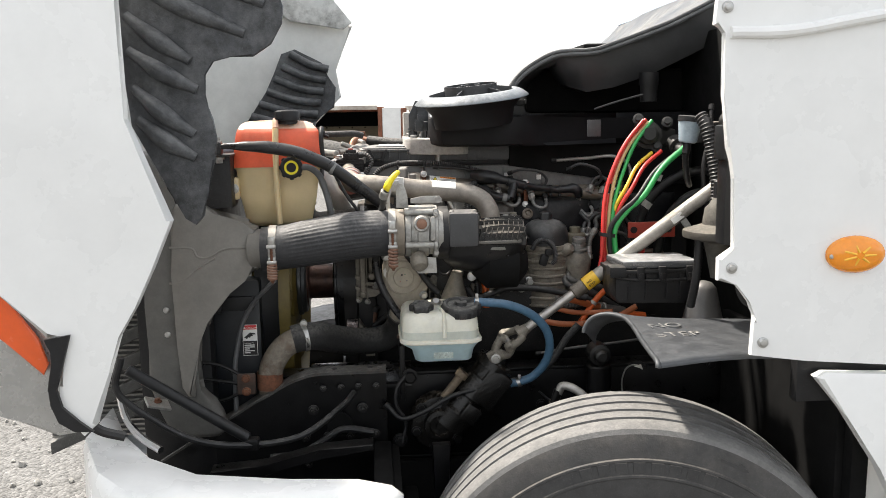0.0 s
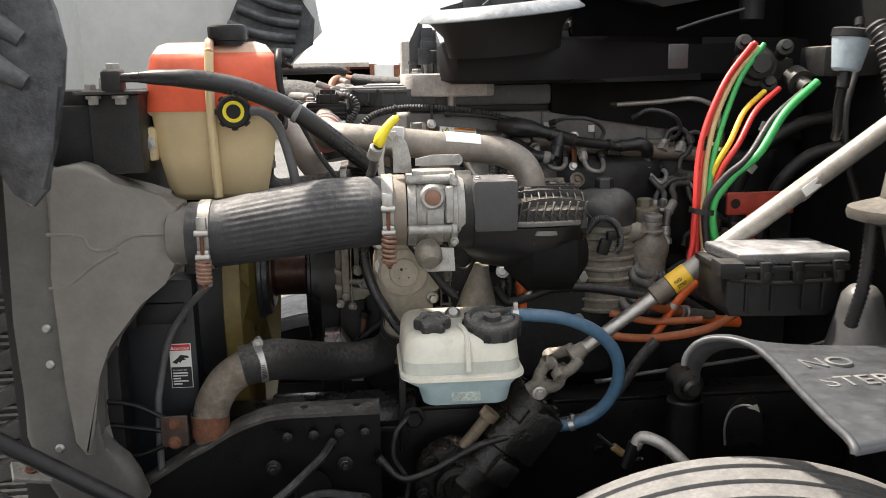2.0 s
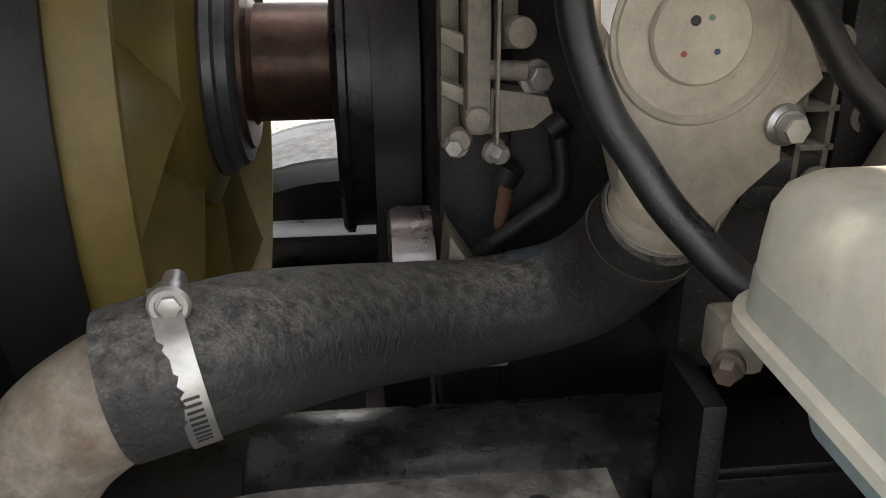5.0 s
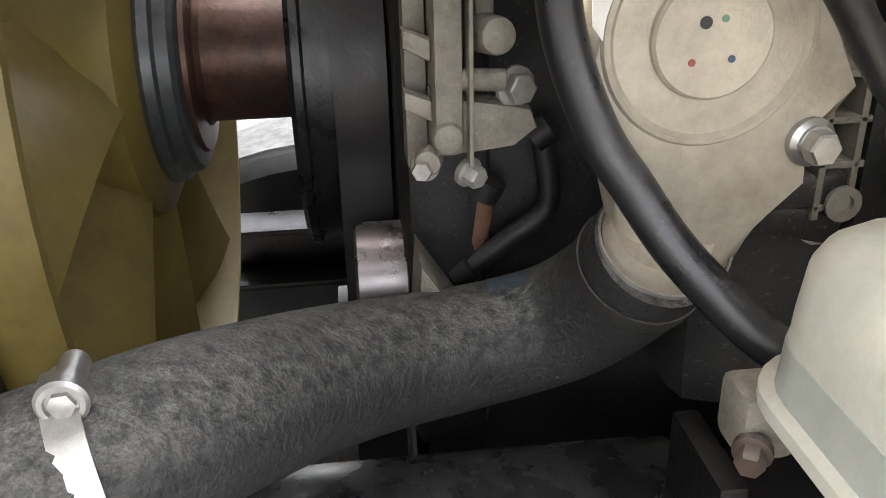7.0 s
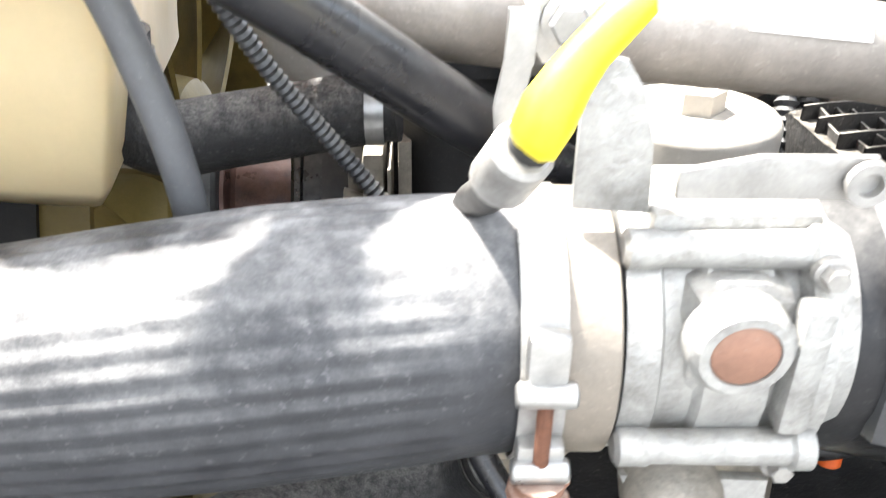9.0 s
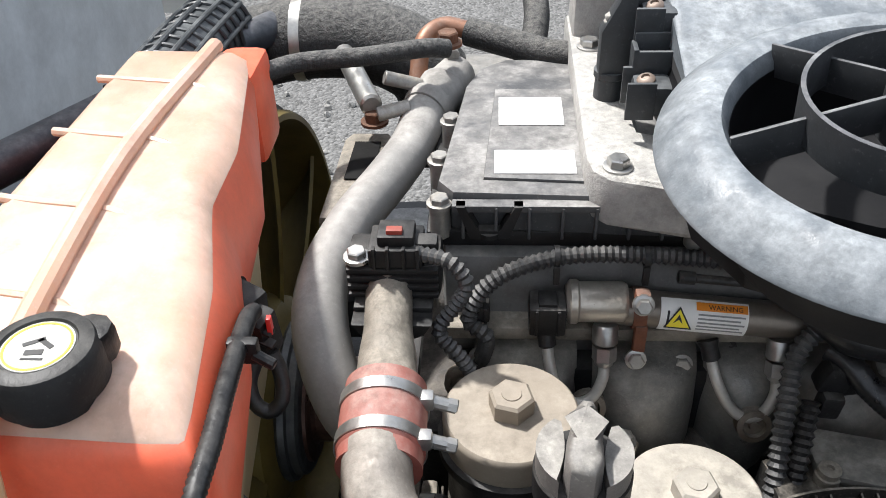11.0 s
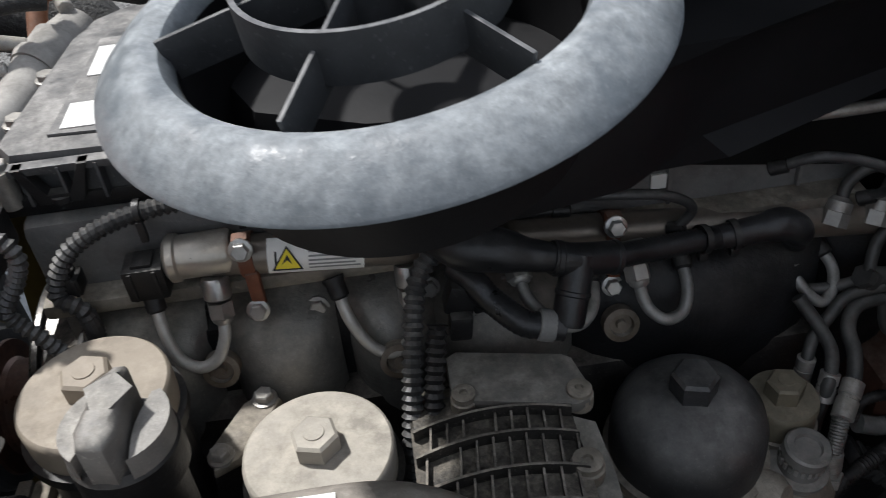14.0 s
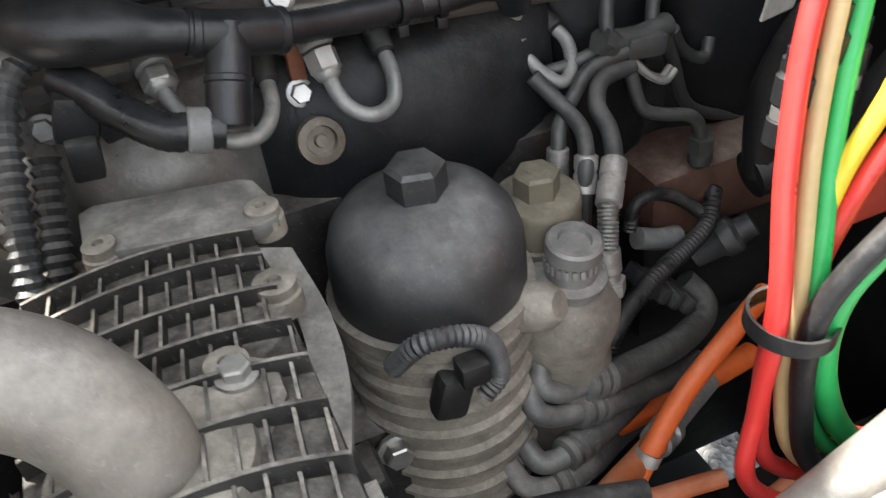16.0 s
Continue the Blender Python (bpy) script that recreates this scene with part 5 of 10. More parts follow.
def intake_manifold():
    t = thing("intake_manifold", (0.33, 2.35, 1.28), "ribbed dusty black plastic intake manifold", "manifold")
    SHELL = mat("dusty_manifold", (0.010, 0.010, 0.010), 0.5, 0, 0.62, (0.21, 0.188, 0.155), 0.3, 70, 0.5)
    RIB = mat("dusty_rib", (0.020, 0.019, 0.018), 0.5, 0, 0.9, (0.33, 0.30, 0.255), 0.35, 60, 0.3)
    prof = [(2.208, 1.345), (2.212, 1.378), (2.24, 1.396), (2.30, 1.402), (2.36, 1.396), (2.42, 1.388), (2.48, 1.386), (2.505, 1.384), (2.53, 1.372), (2.54, 1.30), (2.25, 1.31)]
    bm = B()
    prism(bm, prof, (0.268, 0, 0), Y, Z, 0.132, 0.006)
    part("shell", bm, SHELL, t)

    def h(y):
        for (a, za), (b, zb) in zip(prof, prof[1:]):
            if a <= y <= b:
                return za + (zb - za) * (y - a) / max(1e-6, b - a)
        return 1.385
    # staggered short ribs between curved cross ribs
    rows_y = (2.226, 2.257, 2.288, 2.320, 2.353, 2.386, 2.420, 2.454, 2.480)
    for r, (ya, yb) in enumerate(zip(rows_y, rows_y[1:])):
        for k in range(10):
            x = 0.276 + 0.0132 * (k + 0.5 * (r % 2))
            if x > 0.396 or (3 * k + 5 * r) % 11 == 0:
                continue
            arc = -0.012 * ((x - 0.338) / 0.065) ** 2
            bm = B()
            vs = []
            for i in range(3):
                y = ya + (yb - ya) * i / 2 + arc
                vs.append((y, h(y) - 0.003, h(y) + 0.0075 + 0.002 * math.sin(k * 2.3 + r)))
            rows = [[bm.verts.new((x + dx + (y - ya) * 0.10, y, z)) for dx, z in ((-0.0013, z0), (0.0013, z0), (0.0009, z1), (-0.0009, z1))] for y, z0, z1 in vs]
            for p, q in zip(rows, rows[1:]):
                for i in range(4):
                    bm.faces.new((p[i], p[(i + 1) % 4], q[(i + 1) % 4], q[i]))
            bm.faces.new(rows[0])
            bm.faces.new(rows[-1])
            part("rib", bm, RIB, t)
    for y in rows_y:
        bm = B()
        rows = []
        for i in range(13):
            x = 0.270 + 0.129 * i / 12
            yy = y - 0.012 * ((x - 0.338) / 0.065) ** 2
            rows.append([bm.verts.new(p) for p in ((x, yy - 0.0015, h(yy) - 0.003), (x, yy + 0.0015, h(yy) - 0.003), (x, yy + 0.0012, h(yy) + 0.0115), (x, yy - 0.0012, h(yy) + 0.0115))])
        for p, q in zip(rows, rows[1:]):
            for i in range(4):
                bm.faces.new((p[i], p[(i + 1) % 4], q[(i + 1) % 4], q[i]))
        part("cross_rib", bm, RIB, t)
    for k in range(9):
        x = 0.276 + 0.0145 * k
        bm = B()
        box(bm, (x, 2.208, 1.372), (0.0022, 0.010, 0.044), 0.0006, Euler((0, 0.22, 0)).to_matrix())
        part("side_rib", bm, RIB, t)
        bm = B()
        box(bm, (x + 0.006, 2.209, 1.372), (0.0020, 0.006, 0.026), 0.0006, Euler((0, -0.75, 0)).to_matrix())
        part("side_rib", bm, RIB, t)
    bm = B()
    rim = [(0.268, 2.196), (0.300, 2.192), (0.350, 2.196), (0.385, 2.206), (0.404, 2.225), (0.410, 2.26), (0.410, 2.30), (0.268, 2.30)]
    prism(bm, rim, (0, 0, 1.352), X, Y, 0.008, 0.002)
    part("rim", bm, mat("pale_rim", (0.10, 0.095, 0.085), 0.6, 0, 0.9, (0.42, 0.39, 0.34), 0.2, 40, 0.2), t, "dust-covered rim")
    bm = B()
    rows = []
    for z, s, dy in ((1.350, 1.0, 0.0), (1.325, 0.96, 0.004), (1.300, 0.86, 0.012), (1.278, 0.66, 0.03), (1.268, 0.40, 0.05)):
        rows.append([bm.verts.new((0.30 + (x - 0.30) * s, y + dy * (y < 2.29), z)) for x, y in [(0.165, 2.29), (0.168, 2.215)] + rim[:7] + [(0.405, 2.34), (0.165, 2.34)]])
    for p, q in zip(rows, rows[1:]):
        for i in range(len(p)):
            bm.faces.new((p[i], p[(i + 1) % len(p)], q[(i + 1) % len(p)], q[i]))
    bm.faces.new(rows[0])
    bm.faces.new(rows[-1][::-1])
    part("lower_bowl", bm, mat("gloss_black_bowl", (0.006, 0.006, 0.007), 0.35, 0, 0.15, (0.15, 0.14, 0.12), 0.3, 40, 0.2, spec=0.35), t, "black lower shell", 50)
    bm = B()
    prism(bm, [(0.305, 2.500), (0.312, 2.492), (0.405, 2.470), (0.416, 2.474), (0.420, 2.486), (0.412, 2.522), (0.404, 2.528), (0.315, 2.548), (0.305, 2.542)], (0, 0, 1.386), X, Y, 0.012, 0.004)
    part("mount_flange", bm, mat("dusty_flange", (0.10, 0.098, 0.09), 0.6, 0, 0.7, (0.30, 0.28, 0.245), 0.2, 30, 0.3), t, "dusty flat mounting flange")
    for p, rr in (((0.409, 2.484, 1.398), 0.0105), ((0.315, 2.497, 1.398), 0.010), ((0.399, 2.417, 1.394), 0.012), ((0.363, 2.360, 1.402), 0.011)):
        bm = B()
        lathe(bm, V(p) - Z * 0.016, Z, [(0, rr * 1.15), (0.012, rr * 1.15), (0.013, rr), (0.019, rr), (0.020, rr * 0.8), (0.020, rr * 0.35), (0.017, rr * 0.3), (0.017, 0)], 18)
        part("bolt", bm, ALU_DUST, t)
    bm = B()
    rows = []
    for p in spline([(0.268, 2.205, 1.338), (0.33, 2.20, 1.336), (0.375, 2.25, 1.340), (0.392, 2.31, 1.345), (0.412, 2.37, 1.350), (0.418, 2.42, 1.356), (0.412, 2.47, 1.372)], 6):
        rows.append([bm.verts.new(p + V(*o)) for o in ((-0.012, 0.004, 0), (0.006, -0.006, 0), (0.006, -0.006, 0.008), (-0.012, 0.004, 0.008))])
    for p, q in zip(rows, rows[1:]):
        for i in range(4):
            bm.faces.new((p[i], p[(i + 1) % 4], q[(i + 1) % 4], q[i]))
    part("lower_lip", bm, mat("dusty_lip", (0.14, 0.135, 0.12), 0.6, 0.1, 0.7, (0.36, 0.335, 0.29), 0.2), t, "pale dusty rim")
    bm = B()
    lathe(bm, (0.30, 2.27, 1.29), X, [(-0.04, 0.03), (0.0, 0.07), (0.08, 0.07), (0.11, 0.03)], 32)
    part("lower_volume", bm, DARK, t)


intake_manifold()


def egr_pipe():
    t = thing("exhaust_gas_pipe", (0.1, 2.38, 1.46), "dusty beige steel crossover pipe with white sticker", "pipe")
    bm = B()
    line = [(-0.066, 2.445, 1.516), (-0.067, 2.405, 1.513), (-0.058, 2.362, 1.509), (-0.030, 2.33, 1.506), (0.01, 2.32, 1.503), (0.07, 2.323, 1.496), (0.17, 2.332, 1.484), (0.235, 2.337, 1.477), (0.270, 2.333, 1.470),
            (0.300, 2.325, 1.452), (0.316, 2.318, 1.422), (0.318, 2.315, 1.395)]
    tube(bm, line, 0.0265, 32, 8)
    part("tube", bm, PIPE, t)
    bm = B()
    lathe(bm, (0.322, 2.315, 1.388), Z, [(0, 0.052), (0.012, 0.046), (0.018, 0.044), (0.020, 0.03)], 32)
    prism(bm, [(0.295, 2.30), (0.31, 2.275), (0.352, 2.278), (0.385, 2.33), (0.385, 2.355), (0.368, 2.368), (0.345, 2.358), (0.30, 2.325)], (0, 0, 1.388), X, Y, 0.014, 0.004)
    part("outlet_flange", bm, ALU_DUST, t)
    for x, y in ((0.304, 2.286), (0.366, 2.351)):
        bm = B()
        bolt(bm, (x, y, 1.403), Z, 0.008, 0.008)
        part("bolt", bm, STEEL_DULL, t)
    bm = B()
    band(bm, (0.187, 2.3335, 1.4822), V(1, 0.068, -0.108), 0.0273, 0.066, 0.0006, 60, 72, 156)
    part("sticker", bm, STICKER, t, "blank white sticker")
    bm = B()
    band(bm, (0.060, 2.322, 1.4972), V(1, 0.05, -0.12), 0.0268, 0.036, 0.002, 36)
    box(bm, (0.060, 2.282, 1.512), (0.034, 0.028, 0.005), 0.001)
    part("saddle_clamp", bm, STEEL, t)
    bm = B()
    prism(bm, [(-0.018, 0.004), (0.018, 0.004), (0.018, -0.030), (-0.010, -0.030), (-0.018, -0.018)], (0.060, 2.27, 1.522), X, Z, 0.004, 0.001)
    prism(bm, [(-0.007, 0.0), (0.007, 0.0), (0.006, -0.026), (0.000, -0.046), (0.004, -0.085), (-0.008, -0.085), (-0.012, -0.046), (-0.008, -0.024)], (0.040, 2.266, 1.518), X, Z, 0.003, 0.001)
    bolt(bm, (0.060, 2.264, 1.512), -Y, 0.0095, 0.009)
    part("support_bracket", bm, STEEL, t)


egr_pipe()


def silicone_coupling():
    t = thing("silicone_coupling", (-0.066, 2.45, 1.51), "faded red silicone coupling with two worm clamps", "coupling")
    d = V(-0.02, 1.0, 0.12).normalized()
    p = V(-0.066, 2.402, 1.5045)
    bm = B()
    lathe(bm, p, d, [(0.0, 0.029), (0.0, 0.033), (0.012, 0.033), (0.014, 0.0345), (0.062, 0.0345), (0.064, 0.033), (0.075, 0.033), (0.075, 0.029)], 32)
    part("sleeve", bm, SILICONE, t)
    for s in (0.020, 0.056):
        bm = B()
        band(bm, p + d * s, d, 0.0347, 0.010, 0.0012, 40)
        box(bm, p + d * s + V(0.033, -0.002, 0.012), (0.014, 0.012, 0.014), 0.003)
        cyl(bm, p + d * s + V(0.034, 0.0, 0.01), p + d * s + V(0.052, 0.0, 0.004), 0.0055, 10, 0.001)
        hexa(bm, p + d * s + V(0.050, 0.0, 0.005), V(1, 0, -0.3), 0.006, 0.008)
        part("worm_clamp", bm, STEEL, t)


silicone_coupling()


# ---- engine ----
def engine_block():
    t = thing("engine_block", (0.4, 2.8, 0.7), "dusty dark cast iron engine block and head", "engine")
    bm = B()
    box2(bm, (-0.05, 2.56, 0.72), (0.67, 3.10, 1.34), 0.02)
    box2(bm, (0.66, 2.625, 0.72), (1.0, 3.10, 1.34), 0.02)
    part("block", bm, IRON, t)
    bm = B()
    box2(bm, (-0.03, 2.625, 1.33), (0.705, 3.08, 1.535), 0.012)
    part("head", bm, mat("dusty_head", (0.15, 0.15, 0.147), 0.55, 0.1, 0.45, (0.30, 0.285, 0.255), 0.2, 24, 0.4, grime=0.25), t)
    bm = B()
    box2(bm, (0.705, 2.632, 1.33), (1.0, 3.08, 1.53), 0.012)
    # same head continued; shade under the cowl is put into its colour
    part("rear_head", bm, DARK, t, "rear of the head, cowl shade put into its near-black colour")
    for x in (0.28, 0.40, 0.52, 0.64):
        bm = B()
        box2(bm, (x, 2.619, 1.47), (x + 0.004, 2.627, 1.535 - 0.14 * max(0.0, x - 0.38)), 0.001)
        part("wall_seam", bm, MATS["dusty_head"], t)
    for x, z in ((0.402, 1.494), (0.506, 1.486)):
        bm = B()
        box2(bm, (x, 2.6225, z), (x + 0.016, 2.6255, z + 0.015), 0.0005)
        part("pale_tab", bm, STICKER, t, "small pale square tab")
    bm = B()
    box2(bm, (-0.03, 2.600, 1.452), (0.70, 2.63, 1.468), 0.006)
    part("head_ledge", bm, ALU_DUST, t)
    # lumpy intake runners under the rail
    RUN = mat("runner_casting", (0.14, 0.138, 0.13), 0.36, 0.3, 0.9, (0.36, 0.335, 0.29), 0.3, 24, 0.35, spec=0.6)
    # near-black copy: rear runners and wall carry the air cleaner's shade in colour
    RUN_SHADED = mat("shaded_runner_casting", (0.009, 0.0095, 0.011), 0.45, 0.0, 0.14, (0.18, 0.175, 0.16), 0.4, 20, 0.4, spec=0.25)
    for x0, w, out in ((0.0, 0.10, 0.0), (0.115, 0.10, 0.004), (0.222, 0.085, -0.004), (0.30, 0.13, 0.002), (0.425, 0.24, 0.0), (0.66, 0.12, -0.036), (0.79, 0.16, -0.036)):
        bm = B()
        rows = []
        m = 12
        for i in range(m + 1):
            f = i / m
            x = x0 + w * f
            bulge = (math.sin(math.pi * f) ** 0.6 if 0 < f < 1 else 0.0) * 0.034
            rows.append([bm.verts.new((x, y - (bulge + out) * k, z)) for y, z, k in ((2.64, 1.438, 0.0), (2.612, 1.434, 0.35), (2.600, 1.418, 0.75), (2.594, 1.385, 1.0), (2.592, 1.33, 1.15), (2.596, 1.27, 1.0), (2.62, 1.2, 0.4), (2.66, 1.2, 0.0))])
        for p, q in zip(rows, rows[1:]):
            for i in range(7):
                bm.faces.new((p[i], p[i + 1], q[i + 1], q[i]))
        part("runner", bm, RUN if x0 < 0.31 else RUN_SHADED, t, "", 60)
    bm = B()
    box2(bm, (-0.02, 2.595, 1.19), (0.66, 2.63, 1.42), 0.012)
    part("runner_wall", bm, RUN_SHADED, t)
    for x, y, z in ((-0.012, 2.585, 1.415), (0.11, 2.575, 1.395), (0.265, 2.565, 1.385), (0.467, 2.570, 1.384)):
        bm = B()
        lathe(bm, (x, y, z), V(0, -1, 0.35), [(0, 0.0165), (0.012, 0.0165), (0.013, 0.011), (0.008, 0.010), (0.008, 0.005), (0.012, 0.004), (0.012, 0)], 20)
        part("core_plug", bm, mat("brown_plug", (0.11, 0.085, 0.06), 0.6, 0.3, 0.5, vary=0.2), t, "dull brown core plug")
    for x, z in ((0.005, 1.43), (0.30, 1.43), (0.20, 1.425), (0.37, 1.425)):
        bm = B()
        bolt(bm, (x, 2.60, z), V(0, -1, 0.3), 0.008, 0.007)
        part("bolt", bm, STEEL_DULL, t)
    bm = B()
    box2(bm, (-0.06, 2.53, 0.90), (0.0, 3.0, 1.40), 0.02)
    part("front_cover", bm, IRON, t)
    # cast alloy bracket of the alternator
    bm = B()
    box2(bm, (-0.047, 2.440, 1.165), (-0.031, 2.500, 1.37), 0.005)
    prism(bm, [(-0.048, 1.198), (0.006, 1.188), (0.010, 1.177), (-0.003, 1.167), (-0.029, 1.164), (-0.048, 1.166)], (0, 2.470, 0), X, Z, 0.024, 0.004)
    bracket = part("alternator_bracket", bm, ALU_DUST, t, "cast alloy alternator bracket")
    for x0, x1, y0, z0, z1 in ((-0.029, -0.0265, 2.436, 1.160, 1.36), (-0.022, -0.012, 2.462, 1.215, 1.37), (-0.060, -0.048, 2.470, 1.150, 1.37)):
        bm = B()
        box2(bm, (x0, y0, z0), (x1, 2.50, z1), 0.0015)
        part("cast_web", bm, ALU_DUST, bracket)
    for z in (1.335, 1.29, 1.232, 1.200):
        bm = B()
        prism(bm, [(-0.062, z), (-0.047, z - 0.006), (-0.047, z - 0.018), (-0.062, z - 0.010)], (0, 2.462, 0), X, Z, 0.014, 0.003)
        part("cast_fin", bm, ALU_DUST, bracket)
    for p, d, r, h in (((-0.017, 2.462, 1.226), V(0.15, -1, 0.1), 0.0100, 0.026), ((-0.040, 2.452, 1.176), V(0, -1, 0), 0.0085, 0.016), ((-0.049, 2.452, 1.162), V(-0.2, -1, 0), 0.0075, 0.012), ((-0.015, 2.458, 1.180), V(0, -1, 0), 0.006, 0.010), ((-0.018, 2.462, 1.30), V(0, -1, 0), 0.009, 0.018)):
        bm = B()
        lathe(bm, p, d, [(0, r * 1.05), (h * 0.8, r), (h * 0.95, r * 0.9), (h, r * 0.7), (h, 0)], 20)
        part("cast_boss", bm, ALU_DUST, bracket)
    bm = B()
    cyl(bm, (-0.046, 2.447, 1.206), (-0.008, 2.447, 1.204), 0.0062, 16, 0.001)
    part("cross_pin", bm, ALU_DUST, bracket)
    for p, d, r in (((-0.002, 2.452, 1.199), V(0.35, -1, 0), 0.0085), ((-0.028, 2.450, 1.153), V(0.5, -0.7, -0.2), 0.0065), ((-0.052, 2.448, 1.158), V(-0.3, -1, 0), 0.006)):
        bm = B()
        bolt(bm, p, d, r, 0.010)
        part("bolt", bm, STEEL_DULL, bracket)
    bm = B()
    prism(bm, [(-0.06, 1.02), (-0.035, 0.98), (-0.01, 0.98), (-0.03, 1.05), (-0.055, 1.09)], (0, 2.52, 0), X, Z, 0.05, 0.006)
    part("tensioner_bracket", bm, ALU_DUST, t)
    bm = B()
    box2(bm, (0.10, 2.44, 0.98), (0.52, 2.58, 1.22), 0.03)
    box2(bm, (0.17, 2.40, 1.10), (0.24, 2.50, 1.30), 0.02)
    part("accessory_casting", bm, IRON, t)
    rng = random.Random(8)
    for k in range(26):
        x, z = 0.14 + rng.random() * 0.30, 1.06 + rng.random() * 0.25
        bm = B()
        if k % 3 == 0:
            box(bm, (x, 2.42 + rng.random() * 0.02, z), (0.05, 0.04, 0.018), 0.004, Euler((0, rng.uniform(-0.3, 0.3), 0)).to_matrix())
            part("cast_lug", bm, ALU_DUST if k % 2 else IRON, t)
        else:
            bolt(bm, (x, 2.425, z), -Y, 0.009, 0.010)
            part("bolt", bm, STEEL_DULL, t)
    for k in range(5):
        bm = B()
        box2(bm, (0.150 + k * 0.018, 2.405, 1.13), (0.154 + k * 0.018, 2.43, 1.22), 0.001)
        part("web", bm, ALU_DUST, t)
    for k in range(4):
        bm = B()
        box2(bm, (0.150, 2.405, 1.135 + k * 0.024), (0.226, 2.43, 1.139 + k * 0.024), 0.001)
        part("web", bm, ALU_DUST, t)


engine_block()


def oil_funnel():
    t = thing("cone_cover", (0.225, 2.36, 1.16), "dusty grey conical cover", "cover")
    bm = B()
    lathe(bm, (0.215, 2.36, 1.14), V(0.1, -0.1, 1), [(0, 0.045), (0.05, 0.034), (0.10, 0.018), (0.115, 0.014), (0.118, 0)], 28)
    part("cone", bm, ALU_DUST, t)
    bm = B()
    bolt(bm, (0.27, 2.36, 1.236), V(-0.2, -1, 0.2), 0.010, 0.012)
    part("bolt", bm, STEEL, t)


oil_funnel()


def valve_cover():
    t = thing("valve_cover", (0.05, 2.8, 1.5), "dusty dark grey plastic valve cover with white stickers", "valve cover")
    bm = B()
    prism(bm, [(-0.035, 2.665), (-0.02, 2.645), (0.42, 2.625), (0.42, 2.93), (0.03, 2.93), (0.0, 2.905), (-0.015, 2.86)], (0, 0, 1.548), X, Y, 0.045, 0.008)
    part("lid", bm, COVER, t)
    bm = B()
    prism(bm, [(0.008, 2.665), (0.16, 2.655), (0.16, 2.845), (0.018, 2.845)], (0, 0, 1.591), X, Y, 0.005, 0.002)
    part("raised_panel", bm, COVER, t)
    bm = B()
    box2(bm, (-0.045, 2.640, 1.535), (0.42, 2.945, 1.552), 0.004)
    part("base_flange", bm, BLACK_PL, t)
    bm = B()
    prism(bm, [(0.42, 1.531), (0.56, 1.508), (0.705, 1.486), (1.0, 1.455), (1.0, 1.595), (0.42, 1.595)], (0, 2.940, 0), X, Z, 0.324, 0.006)
    # cover goes on under the air cleaner; its shade is painted near-black
    part("rear_cover", bm, DARK, t, "rear part of the cover, shade put into its near-black colour")
    bm = B()
    box2(bm, (-0.02, 2.630, 1.580), (0.5, 2.642, 1.587), 0.001)
    part("edge_rail", bm, COVER, t)
    for k in range(14):
        x = -0.01 + k * 0.030
        bm = B()
        box(bm, (x, 2.642, 1.568), (0.003, 0.026, 0.034), 0.001)
        part("edge_rib", bm, COVER, t)
    bm = B()
    prism(bm, [(-0.03, 0.035), (-0.018, 0.0), (0.018, 0.0), (0.03, 0.035), (0.022, 0.035), (0.010, 0.008), (-0.010, 0.008), (-0.022, 0.035)], (0.014, 2.640, 1.552), X, Z, 0.012, 0.001)
    lathe(bm, (0.014, 2.634, 1.553), Z, [(0, 0.010), (0.005, 0.010), (0.005, 0.004), (0, 0.004)], 14)
    part("foot", bm, BLACK_PL, t)
    for x, y in ((-0.032, 2.645), (-0.036, 2.72), (-0.028, 2.80), (0.20, 2.632)):
        bm = B()
        cyl(bm, (x, y, 1.545), (x, y, 1.578), 0.010, 14, 0.001)
        bolt(bm, (x, y, 1.580), Z, 0.009, 0.008)
        part("bolt", bm, STEEL_DULL, t)
    for lo, hi in (((0.022, 2.762), (0.088, 2.822)), ((0.018, 2.670), (0.094, 2.712))):
        bm = B()
        box2(bm, (*lo, 1.5962), (*hi, 1.5972), 0.0003)
        part("sticker", bm, STICKER, t, "blank white sticker")


valve_cover()


def slab_bracket():
    t = thing("air_cleaner_bracket", (0.15, 2.75, 1.55), "rough grey cast bracket under the air cleaner", "bracket")
    bm = B()
    prism(bm, [(0.099, 2.662), (0.103, 2.640), (0.118, 2.624), (0.20, 2.606), (0.275, 2.600), (0.292, 2.612), (0.292, 2.66), (0.20, 2.69), (0.142, 2.70), (0.139, 2.98), (0.102, 3.0)], (0, 0, 1.569), X, Y, 0.050, 0.008)
    part("arm", bm, CONCRETE, t)
    bm = B()
    box2(bm, (0.106, 2.93, 1.58), (0.16, 3.0, 1.70), 0.006)
    part("upright", bm, CONCRETE, t)
    for p in ((0.126, 2.645, 1.6195), (0.122, 2.90, 1.6195)):
        bm = B()
        bolt(bm, p, Z, 0.010, 0.010)
        part("bolt", bm, STEEL, t)


slab_bracket()


